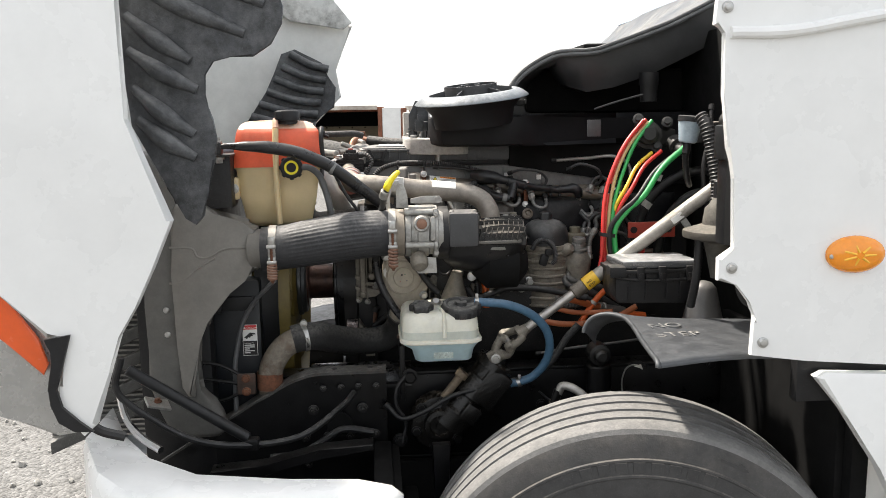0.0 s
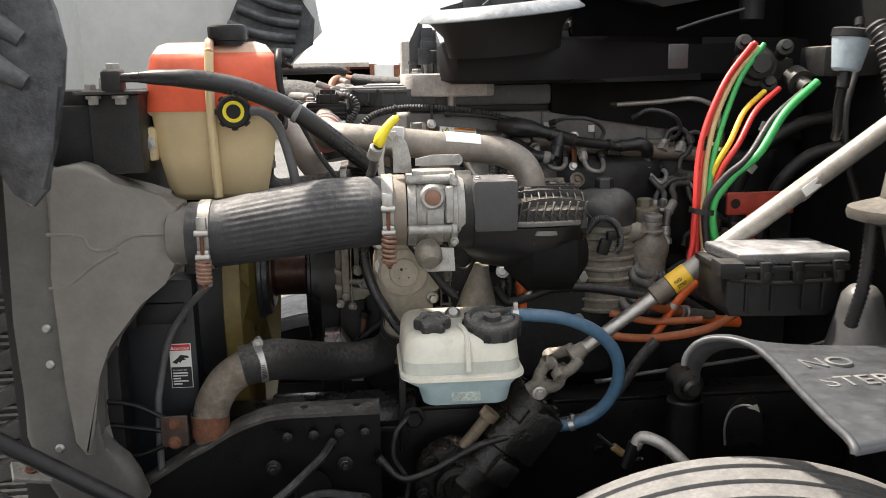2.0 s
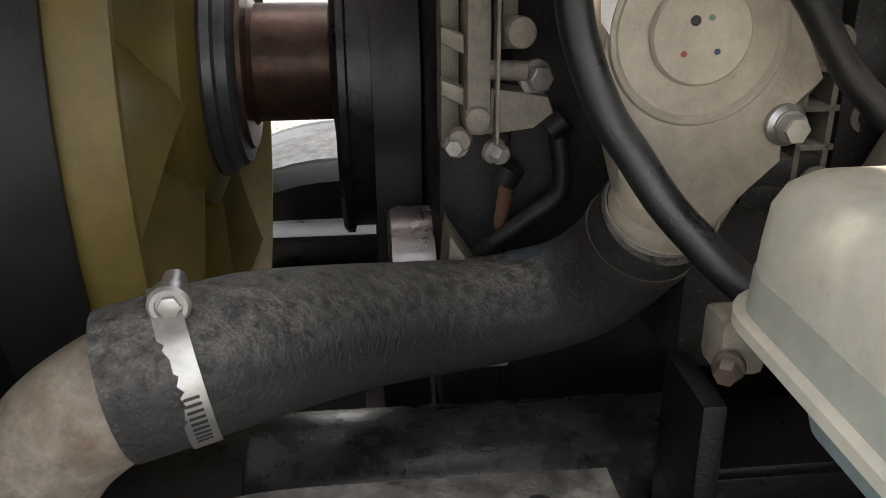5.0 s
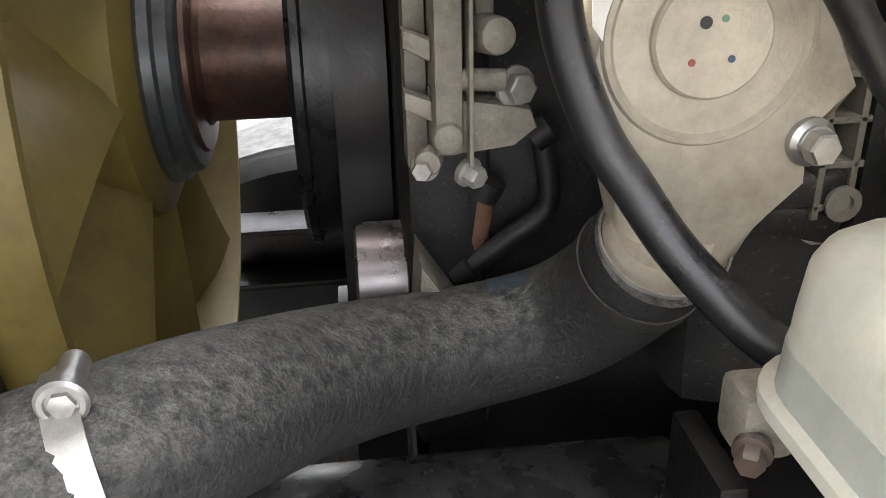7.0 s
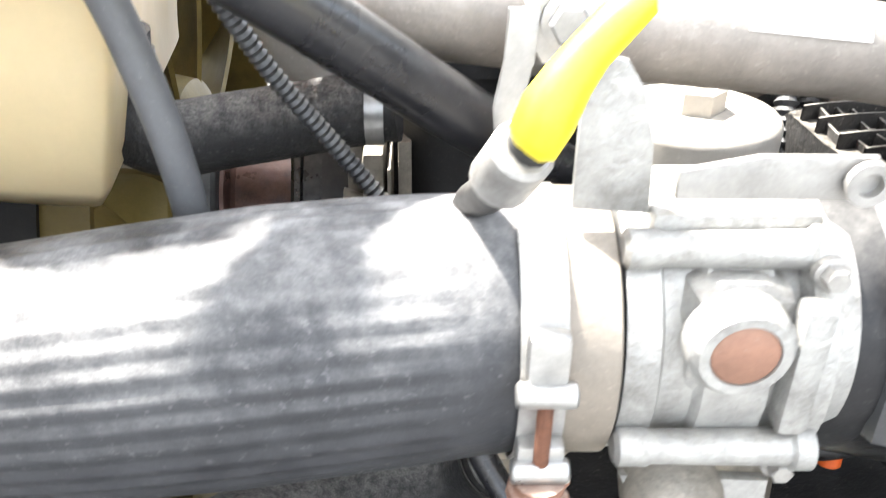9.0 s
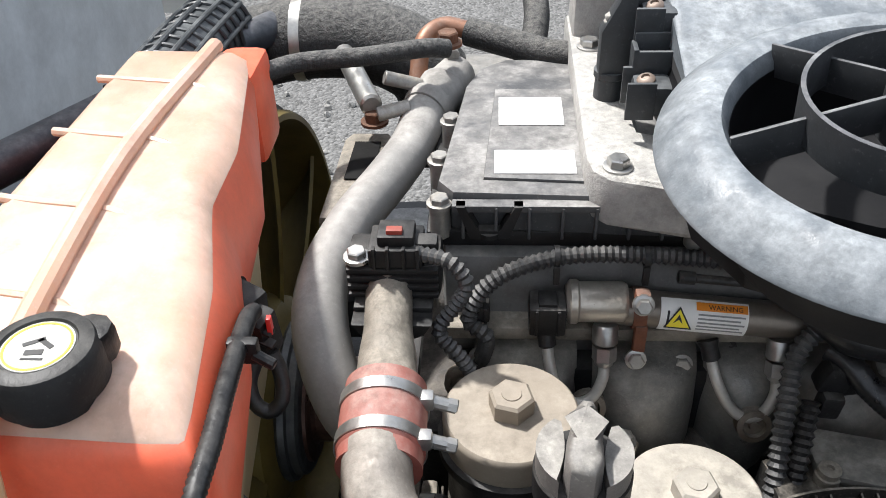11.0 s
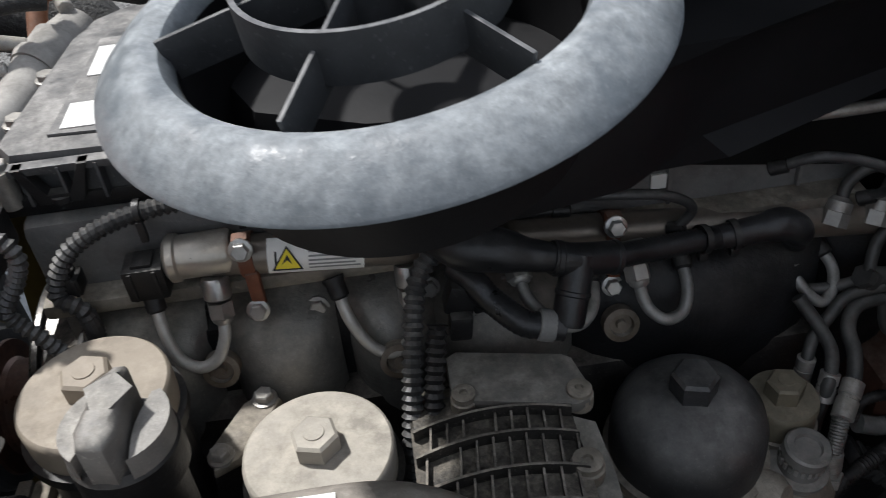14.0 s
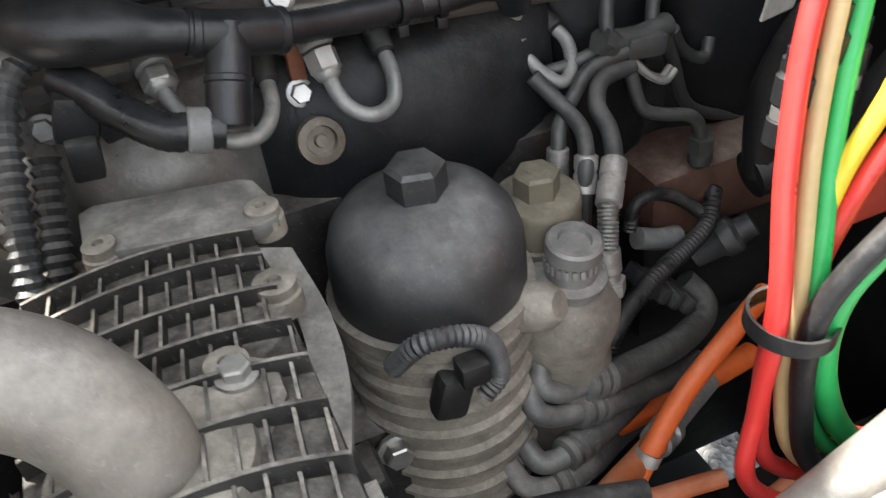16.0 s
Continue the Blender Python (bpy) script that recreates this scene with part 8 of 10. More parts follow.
def level_sensor():
    t = thing("level_sensor", (-0.17, 2.48, 1.5), "black coolant level sensor plug with corrugated lead", "sensor")
    bm = B()
    lathe(bm, (-0.205, 2.505, 1.598), V(1, -0.35, 0), [(-0.01, 0.016), (0.010, 0.016), (0.012, 0.012), (0.028, 0.012)], 20)
    part("body", bm, BLACK_PL, t)
    bm = B()
    box(bm, (-0.176, 2.490, 1.592), (0.034, 0.026, 0.024), 0.005, Euler((0, 0.1, -0.5)).to_matrix())
    box(bm, (-0.160, 2.478, 1.572), (0.020, 0.022, 0.046), 0.004, Euler((0.2, 0.1, -0.4)).to_matrix())
    part("plug", bm, BLACK_PL, t)
    for dz in (0.0, -0.012):
        bm = B()
        box(bm, (-0.153, 2.466, 1.584 + dz), (0.012, 0.008, 0.004), 0.001, Euler((0.2, 0.1, -0.4)).to_matrix())
        part("plug_rib", bm, BLACK_PL, t)
    bm = B()
    box(bm, (-0.149, 2.466, 1.590), (0.004, 0.006, 0.016), 0.001)
    part("red_lock", bm, RED_T, t)
    bm = B()
    tube(bm, [(-0.160, 2.468, 1.602), (-0.148, 2.420, 1.635), (-0.139, 2.350, 1.653), (-0.134, 2.298, 1.658), (-0.133, 2.262, 1.658), (-0.133, 2.246, 1.646), (-0.133, 2.243, 1.628), (-0.131, 2.246, 1.598), (-0.124, 2.248, 1.572), (-0.112, 2.246, 1.558)], 0.0066, 14, 12, rib=0.0012, pitch=0.0042)
    part("lead", bm, CABLE, t, "corrugated black lead", 60)
    bm = B()
    box(bm, (-0.140, 2.385, 1.642), (0.020, 0.008, 0.018), 0.002)
    cyl(bm, (-0.134, 2.384, 1.640), (-0.120, 2.380, 1.634), 0.004, 10, 0.001)
    part("clip", bm, BLACK_PL, t)
    bm = B()
    tube(bm, [(-0.166, 2.470, 1.552), (-0.172, 2.460, 1.535), (-0.168, 2.452, 1.520), (-0.157, 2.450, 1.513), (-0.147, 2.456, 1.522), (-0.148, 2.466, 1.540), (-0.154, 2.472, 1.556)], 0.0062, 12)
    part("loop", bm, CABLE, t)


level_sensor()


def refrigerant_hose():
    t = thing("refrigerant_hose", (-0.1, 2.25, 1.5), "black air conditioning hose crossing in front of the tank", "hose")
    bm = B()
    tube(bm, [(-0.385, 2.195, 1.619), (-0.36, 2.190, 1.620), (-0.31, 2.180, 1.619), (-0.26, 2.185, 1.615), (-0.20, 2.197, 1.603), (-0.15, 2.212, 1.583), (-0.103, 2.232, 1.556), (-0.037, 2.263, 1.503), (0.0, 2.280, 1.472), (0.045, 2.302, 1.436),
              (0.094, 2.325, 1.402), (0.135, 2.345, 1.380), (0.17, 2.36, 1.366)], 0.0155, 18, 8, radii=[0.007, 0.008, 0.013, 0.016, 0.016, 0.016, 0.016, 0.016, 0.016, 0.0155, 0.0155, 0.0155, 0.0155])
    part("hose", bm, mat("gloss_hose", (0.012, 0.012, 0.014), 0.3, 0, 0.2, (0.22, 0.21, 0.19), 0.2, 24, 0.1), t)
    bm = B()
    band(bm, (-0.105, 2.230, 1.556), V(1, 0, -0.55), 0.0162, 0.009, 0.0010, 24)
    box(bm, (-0.104, 2.240, 1.573), (0.014, 0.014, 0.008), 0.003)
    part("tie", bm, mat("pale_tie", (0.16, 0.16, 0.155), 0.5, vary=0.2), t, "pale plastic tie")
    t2 = thing("signal_cable", (-0.05, 2.27, 1.45), "thin corrugated cable hanging from the hose", "cable")
    bm = B()
    tube(bm, [(-0.100, 2.262, 1.535), (-0.075, 2.275, 1.485), (-0.045, 2.285, 1.44), (-0.02, 2.285, 1.405), (0.0, 2.28, 1.38)], 0.0050, 10, 8, rib=0.001, pitch=0.004)
    part("cable", bm, LOOM, t2)


refrigerant_hose()


def hose_bracket():
    """Black stand beside the expansion tank that holds the end of the refrigerant hose."""
    t = thing("hose_bracket", (-0.41, 2.30, 1.46), "black steel bracket holding the end of the hose", "bracket")
    dark = mat("black_bracket_paint", (0.012, 0.012, 0.013), 0.45, 0.1, 0.35, (0.20, 0.19, 0.17), 0.3, 50, 0.3)
    bm = B()
    prism(bm, [(-0.448, 1.46), (-0.366, 1.46), (-0.366, 1.592), (-0.448, 1.592)], (0, 2.33, 0), X, Z, 0.10, 0.004)
    part("stand", bm, dark, t)
    bm = B()
    prism(bm, [(-0.460, 2.206), (-0.37, 2.206), (-0.362, 2.214), (-0.362, 2.33), (-0.460, 2.33), (-0.466, 2.32), (-0.466, 2.214)], (0, 0, 1.593), X, Y, 0.005, 0.0015)
    part("plate", bm, mat("worn_plate", (0.06, 0.058, 0.055), 0.5, 0.3, 0.6, (0.30, 0.285, 0.255), 0.3, 60, 0.3), t)
    bm = B()
    box2(bm, (-0.412, 2.186, 1.598), (-0.380, 2.222, 1.631), 0.005)
    part("clamp_block", bm, dark, t)
    for p, d, r in (((-0.440, 2.225, 1.598), Z, 0.010), ((-0.395, 2.204, 1.631), Z, 0.012), ((-0.436, 2.222, 1.588), -Z, 0.009), ((-0.392, 2.222, 1.588), -Z, 0.010)):
        bm = B()
        lathe(bm, p, d, [(-0.003, r * 1.35), (0.002, r * 1.35), (0.0025, r)], 16)
        bolt(bm, p, d, r, 0.012)
        part("bolt", bm, STEEL_DULL, t)


hose_bracket()


def dipstick():
    t = thing("dipstick", (0.06, 2.2, 1.4), "bright yellow oil dipstick handle on a steel tube", "dipstick")
    bm = B()
    a, b = V(0.030, 2.140, 1.507), V(0.062, 2.152, 1.549)
    d = (b - a).normalized()
    rows = []
    side = d.cross(Z).normalized()
    up = side.cross(d)
    for f, w, h in ((-0.06, 0.005, 0.005), (0.0, 0.0095, 0.009), (0.2, 0.0105, 0.010), (0.42, 0.0085, 0.0085), (0.6, 0.0075, 0.0075), (0.85, 0.0078, 0.007), (1.0, 0.0075, 0.006), (1.06, 0.004, 0.003)):
        rows.append([bm.verts.new(a.lerp(b, f) + side * math.cos(2 * math.pi * k / 16) * w + up * (math.sin(2 * math.pi * k / 16) * h + 0.004 * math.sin(f * 3.0))) for k in range(16)])
    for p, q in zip(rows, rows[1:]):
        for k in range(16):
            bm.faces.new((p[k], p[(k + 1) % 16], q[(k + 1) % 16], q[k]))
    bm.faces.new(rows[0])
    bm.faces.new(rows[-1])
    part("handle", bm, YELLOW, t, "", 60)
    bm = B()
    tube(bm, [(0.034, 2.142, 1.511), (0.026, 2.156, 1.492), (0.022, 2.19, 1.465), (0.014, 2.23, 1.43), (0.0, 2.30, 1.3)], 0.008, 12)
    part("tube", bm, mat("dipstick_tube", (0.03, 0.03, 0.03), 0.5, 0.2, 0.3), t)
    bm = B()
    cyl(bm, (0.029, 2.146, 1.503), (0.022, 2.160, 1.484), 0.0115, 16, 0.002)
    part("collar", bm, STEEL_DULL, t)


dipstick()


def lower_radiator_hose():
    t = thing("lower_radiator_hose", (-0.1, 2.33, 1.0), "dusty black lower radiator hose", "hose")
    bm = B()
    tube(bm, [(-0.232, 2.290, 1.088), (-0.205, 2.296, 1.093), (-0.169, 2.331, 1.085), (-0.128, 2.392, 1.060), (-0.087, 2.438, 1.040), (-0.043, 2.464, 1.030), (0.0, 2.476, 1.030), (0.036, 2.470, 1.044), (0.058, 2.446, 1.075), (0.066, 2.420, 1.106), (0.0685, 2.405, 1.123)], 0.039, 32, 8, radii=[0.0385, 0.0385, 0.0395, 0.0398, 0.0398, 0.0395, 0.039, 0.0385, 0.0375, 0.0368, 0.0365])
    bm2 = B()
    band(bm2, (0.064, 2.424, 1.100), V(0.15, -0.6, 0.85), 0.0368, 0.010, 0.0012, 36)
    part("neck_clamp", bm2, mat("dark_clamp", (0.05, 0.048, 0.045), 0.5, 0.4, 0.3, vary=0.3), t)
    part("hose", bm, RUBBER, t)
    bm = B()
    band(bm, (0.010, 2.474, 1.033), V(1, 0.0, 0.2), 0.0392, 0.030, 0.0004, 48, 70, 100)
    part("paint_mark", bm, mat("blue_mark", (0.035, 0.065, 0.095), 0.7, 0, 0.5, (0.15, 0.17, 0.19), vary=0.4), t, "faded blue mark")
    t2 = thing("elbow_pipe", (-0.29, 2.3, 0.95), "grey spotted metal elbow pipe", "pipe")
    bm = B()
    tube(bm, [(-0.195, 2.300, 1.092), (-0.232, 2.290, 1.084), (-0.265, 2.288, 1.060), (-0.290, 2.292, 1.020), (-0.300, 2.300, 0.98), (-0.302, 2.312, 0.945), (-0.302, 2.33, 0.915)], 0.033, 28, 8)
    part("tube", bm, mat("spotted_pipe", (0.23, 0.205, 0.17), 0.6, 0.2, 0.3, (0.30, 0.25, 0.19), 0.3, 70, 0.4, grime=0.8, grime_color=(0.12, 0.07, 0.042)), t2)
    t3 = thing("worm_clamp", (-0.205, 2.3, 1.07), "steel worm drive clamp on the lower hose", "clamp")
    d = V(1, 0.28, 0.16).normalized()
    bm = B()
    band(bm, (-0.2015, 2.2985, 1.0935), d, 0.0392, 0.014, 0.0014, 44)
    strap = part("strap", bm, STEEL, t3)
    e1 = d.cross(Z).normalized()
    e2 = e1.cross(d)
    for k in range(9):
        a = radians(-34 + 5.0 * k)
        n_ = e1 * math.cos(a) + e2 * math.sin(a)
        w_ = d.cross(n_)
        bm = B()
        box(bm, V(-0.2015, 2.2985, 1.0935) + n_ * 0.0406, (0.0075, 0.0014, 0.0008), 0, Matrix((d, w_, n_)).transposed())
        part("slot", bm, LBL_BLK, strap)
    bm = B()
    lathe(bm, (-0.2025, 2.298, 1.1335), V(0.10, -1, 0.0), [(-0.012, 0.006), (0.008, 0.006), (0.009, 0.0098), (0.017, 0.0100), (0.0185, 0.0085), (0.0185, 0.0065), (0.0165, 0.0060), (0.0165, 0)], 24)
    hexa(bm, (-0.2007, 2.2815, 1.1335), V(0.10, -1, 0.0), 0.0052, 0.003)
    box(bm, (-0.205, 2.298, 1.130), (0.014, 0.020, 0.009), 0.002)
    part("screw_housing", bm, STEEL, t3)
    t4 = thing("pipe_bracket", (-0.33, 2.28, 0.98), "rusty pipe bracket bolted to the shroud", "bracket")
    bm = B()
    band(bm, (-0.300, 2.296, 0.975), Z, 0.0335, 0.045, 0.002, 36)
    part("strap", bm, RUST, t4, "rust-red strap")
    bm = B()
    box2(bm, (-0.385, 2.262, 0.945), (-0.335, 2.272, 1.005), 0.006)
    part("plate", bm, mat("rusty_black", (0.05, 0.03, 0.022), 0.6, 0.1, 0.25, vary=0.4, grime=0.4, grime_color=(0.14, 0.05, 0.025)), t4)
    for z in (0.955, 0.992):
        bm = B()
        bolt(bm, (-0.360, 2.260, z), -Y, 0.009, 0.008)
        part("bolt", bm, RUST, t4)
    for z0, z1 in ((1.0, 1.03), (0.975, 0.985), (0.95, 0.93)):
        bm = B()
        tube(bm, [(-0.375, 2.268, z0), (-0.43, 2.268, z1), (-0.49, 2.268, z1 + 0.01)], 0.005, 8, 3)
        part("rod", bm, FRAME, t4)
    t5 = thing("drain_hose", (-0.4, 2.26, 1.0), "thin grey hose hanging in front of the shroud", "hose")
    bm = B()
    tube(bm, [(-0.262, 2.18, 1.275), (-0.285, 2.21, 1.25), (-0.325, 2.26, 1.205), (-0.365, 2.29, 1.14), (-0.385, 2.29, 1.06), (-0.392, 2.285, 1.0), (-0.395, 2.28, 0.80)], 0.0065, 10)
    part("hose", bm, mat("grey_hose", (0, 0, 0)), t5)


lower_radiator_hose()


def water_pump():
    t = thing("water_pump", (0.08, 2.4, 1.1), "stained cast aluminium water pump housing with round cover", "water pump")
    PUMP = mat("pump_casting", (0.42, 0.375, 0.30), 0.5, 0.15, 0.3, (0.42, 0.36, 0.29), 0.16, 34, 0.4, grime=0.3, grime_color=(0.24, 0.19, 0.13))
    bm = B()
    prism(bm, [(0.023, 1.285), (0.017, 1.262), (0.016, 1.238), (0.022, 1.212), (0.030, 1.187), (0.036, 1.160), (0.041, 1.135), (0.053, 1.116), (0.070, 1.100), (0.096, 1.103), (0.106, 1.114), (0.118, 1.142), (0.126, 1.165), (0.141, 1.172), (0.146, 1.188),
               (0.143, 1.206), (0.146, 1.24), (0.138, 1.282), (0.115, 1.312), (0.075, 1.322), (0.040, 1.310)], (0, 2.425, 0), X, Z, 0.034, 0.010, 3)
    part("housing", bm, PUMP, t, "", 45)
    bm = B()
    lathe(bm, (0.0775, 2.393, 1.233), -Y, [(0.0, 0.054), (0.004, 0.051), (0.0045, 0.0485), (0.000, 0.0445), (-0.002, 0.0430), (-0.002, 0.0318), (0.000, 0.0305), (0.001, 0.0296), (0.005, 0.0290), (0.0065, 0.0275), (0.0068, 0)], 56)
    part("round_cover", bm, PUMP, t)
    bm = B()
    lathe(bm, (0.0775, 2.3862, 1.233), -Y, [(0, 0.0030), (0.0004, 0.0030), (0.0004, 0)], 12)
    bm.transform(Matrix.Translation((-0.005, 0, 0.0075)))
    part("hole", bm, LBL_BLK, t)
    for dx, dz, m in ((0.009, -0.0095, mat("blue_dot", (0.04, 0.07, 0.13), 0.6, vary=0.1)), (-0.010, -0.0105, mat("red_dot", (0.30, 0.07, 0.05), 0.6, vary=0.1)), (0.004, 0.009, mat("green_dot", (0.10, 0.22, 0.15), 0.6, vary=0.1))):
        bm = B()
        lathe(bm, (0.0775 + dx, 2.3862, 1.233 + dz), -Y, [(0, 0.0018), (0.0004, 0.0018), (0.0004, 0)], 9)
        part("paint_dot", bm, m, t)
    bm = B()
    lathe(bm, (0.066, 2.412, 1.118), V(-0.05, 0.55, -0.85), [(-0.02, 0.028), (-0.010, 0.030), (-0.006, 0.0335), (-0.002, 0.0340), (0.002, 0.031), (0.02, 0.030)], 36)
    part("neck", bm, PUMP, t)
    bm = B()
    band(bm, (0.069, 2.402, 1.1265), V(-0.05, 0.55, -0.85), 0.0345, 0.003, 0.0012, 40)
    part("neck_ring", bm, STEEL_DULL, t)
    bm = B()
    prism(bm, [(0.020, 1.255), (0.026, 1.262), (0.030, 1.250), (0.027, 1.232), (0.021, 1.240)], (0, 2.3905, 0), X, Z, 0.0008, 0.0)
    part("pale_chip", bm, mat("pale_chip", (0.72, 0.70, 0.66), 0.6, vary=0.1), t, "pale chipped patch on the casting")
    for p in ((0.133, 2.386, 1.180), (0.028, 2.392, 1.292), (0.125, 2.392, 1.302)):
        bm = B()
        lathe(bm, V(p) + Y * 0.012, V(0.1, -1, 0), [(0, 0.0125), (0.010, 0.0125), (0.012, 0.0095), (0.014, 0.0095)], 20)
        hexa(bm, p, V(0.1, -1, 0), 0.0088, 0.012)
        part("bolt", bm, STEEL, t)
    t2 = thing("pump_hose", (0.0, 2.37, 1.1), "thin black hose running down past the water pump", "hose")
    bm = B()
    tube(bm, [(0.004, 2.375, 1.36), (0.0, 2.378, 1.30), (0.004, 2.380, 1.245), (0.020, 2.373, 1.198), (0.036, 2.361, 1.172), (0.051, 2.349, 1.149), (0.067, 2.335, 1.131), (0.083, 2.321, 1.116), (0.099, 2.307, 1.106), (0.118, 2.290, 1.098)], 0.0105, 16)
    part("hose", bm, mat("gloss_hose", (0, 0, 0)), t2)
    bm = B()
    tube(bm, [(0.075, 2.365, 1.318), (0.105, 2.363, 1.278), (0.125, 2.361, 1.250), (0.150, 2.360, 1.215), (0.175, 2.355, 1.19)], 0.0085, 14)
    part("branch", bm, CABLE, t2)


water_pump()


def reservoir():
    t = thing("power_steering_reservoir", (0.165, 2.15, 1.05), "milky plastic steering fluid reservoir, bluish below", "reservoir")

    def ringed(name, rows, material):
        bm = B()
        rings = []
        for z, x0, x1, y0, y1, r in rows:
            ring = []
            for cx, cy, a0 in ((x1 - r, y1 - r, 0), (x0 + r, y1 - r, 90), (x0 + r, y0 + r, 180), (x1 - r, y0 + r, 270)):
                for k in range(7):
                    a = radians(a0 + 15 * k)
                    ring.append(bm.verts.new((cx + r * math.cos(a), cy + r * math.sin(a), z)))
            rings.append(ring)
        n = len(rings[0])
        for a, b in zip(rings, rings[1:]):
            for i in range(n):
                bm.faces.new((a[i], a[(i + 1) % n], b[(i + 1) % n], b[i]))
        bm.faces.new(rings[0][::-1])
        bm.faces.new(rings[-1])
        return part(name, bm, material, t, "", 50)
    ringed("upper_shell", [(1.128, 0.060, 0.259, 2.082, 2.284, 0.034), (1.160, 0.062, 0.257, 2.085, 2.283, 0.033), (1.178, 0.064, 0.255, 2.089, 2.281, 0.031), (1.186, 0.068, 0.252, 2.094, 2.277, 0.028), (1.1915, 0.075, 0.246, 2.102, 2.270, 0.024), (1.194, 0.086, 0.238, 2.113, 2.259, 0.02)], RESERV)
    ringed("seam_flange", [(1.118, 0.058, 0.262, 2.072, 2.288, 0.036), (1.120, 0.055, 0.265, 2.069, 2.291, 0.037), (1.126, 0.055, 0.265, 2.069, 2.291, 0.037), (1.128, 0.058, 0.262, 2.072, 2.288, 0.036)], RESERV)
    band_m = mat("fluid_band", (0.44, 0.46, 0.41), 0.42, 0, 0.15, (0.36, 0.34, 0.27), 0.12, 22, 0.05, sss=0.2)
    ringed("fluid_band", [(1.1278, 0.0594, 0.2596, 2.0814, 2.2846, 0.034), (1.1475, 0.0606, 0.2586, 2.0830, 2.2840, 0.0336), (1.1480, 0.0622, 0.2570, 2.0846, 2.2824, 0.033)], band_m)
    ringed("lower_shell", [(1.066, 0.098, 0.236, 2.105, 2.26, 0.02), (1.069, 0.094, 0.240, 2.10, 2.265, 0.024), (1.098, 0.086, 0.246, 2.092, 2.272, 0.028), (1.112, 0.064, 0.256, 2.080, 2.28, 0.034), (1.119, 0.062, 0.258, 2.077, 2.284, 0.035)], RESERV_LOW)
    bm = B()
    box2(bm, (0.140, 2.0935, 1.076), (0.190, 2.0965, 1.104), 0.0004)
    part("label_patch", bm, mat("grey_green_patch", (0.36, 0.41, 0.38), 0.6, vary=0.45, scale=160, grime=0.5, grime_color=(0.30, 0.40, 0.41)), t)
    bm = B()
    tube(bm, [(0.168, 2.0765, 1.135), (0.168, 2.083, 1.170), (0.167, 2.105, 1.192), (0.160, 2.14, 1.196)], 0.005, 8, 5)
    part("moulded_ridge", bm, RESERV, t)
    # small hex-lobed cap
    bm = B()
    c = V(0.113, 2.136, 1.190)
    lathe(bm, c, V(0.0, -0.18, 1), [(0, 0.022), (0.006, 0.022)], 28)
    rings = []
    for h, s in ((0.005, 0.97), (0.008, 1.0), (0.019, 1.0), (0.023, 0.90), (0.023, 0.55), (0.021, 0.5)):
        rings.append([bm.verts.new(c + V(0.0, -0.18, 1).normalized() * h + V(math.cos(a), math.sin(a), math.sin(a) * 0.18) * (0.0285 + 0.0035 * math.cos(6 * a)) * s) for a in [2 * math.pi * k / 48 for k in range(48)]])
    for a, b in zip(rings, rings[1:]):
        for i in range(48):
            bm.faces.new((a[i], a[(i + 1) % 48], b[(i + 1) % 48], b[i]))
    bm.faces.new(rings[-1])
    SCUFFED = mat("scuffed_cap", (0.016, 0.016, 0.017), 0.45, 0, 0.75, (0.17, 0.165, 0.15), 0.5, 90, 0.5, grime=0.35, grime_color=(0.09, 0.088, 0.082))
    part("small_cap", bm, SCUFFED, t, "black six-lobed filler cap")
    # large filter cap
    bm = B()
    c = V(0.216, 2.136, 1.184)
    lathe(bm, c, V(0, -0.18, 1), [(0, 0.046), (0.002, 0.0495), (0.022, 0.0495), (0.027, 0.046), (0.029, 0.039), (0.024, 0.036), (0.024, 0.016), (0.032, 0.014), (0.032, 0)], 48)
    box(bm, c + V(0.018, 0.01, 0.030), (0.045, 0.012, 0.014), 0.004, Matrix.Rotation(0.35, 3, "Z"))
    cap = part("large_cap", bm, SCUFFED, t, "large ribbed black cap with outlet")
    for k in range(10):
        bm = B()
        a = 2 * math.pi * k / 10
        box(bm, c + V(0.0495 * math.cos(a), 0.0495 * math.sin(a), 0.012 + 0.0089 * math.sin(a)), (0.004, 0.012, 0.020), 0.0015, Matrix.Rotation(a, 3, "Z"))
        part("grip_rib", bm, BLACK_PL, cap)
    bm = B()
    cyl(bm, (0.225, 2.148, 1.207), (0.262, 2.150, 1.208), 0.0085, 14, 0.001)
    part("outlet", bm, BLACK_PL, t)
    bm = B()
    lathe(bm, (0.155, 2.20, 1.20), V(0, -0.6, 0.6), [(-0.02, 0.012), (0.0, 0.014), (0.004, 0.010), (0.008, 0.008), (0.008, 0)], 16)
    part("bolt", bm, STEEL, t)
    bm = B()
    box2(bm, (0.056, 2.270, 1.086), (0.080, 2.296, 1.116), 0.005)
    mount = part("mount_bracket", bm, ALU_DUST, t)
    bm = B()
    bolt(bm, (0.060, 2.268, 1.094), V(-0.5, -0.8, -0.1), 0.006, 0.010)
    part("mount_bolt", bm, MATS["rusty_black"], mount, "rusty bolt")


reservoir()


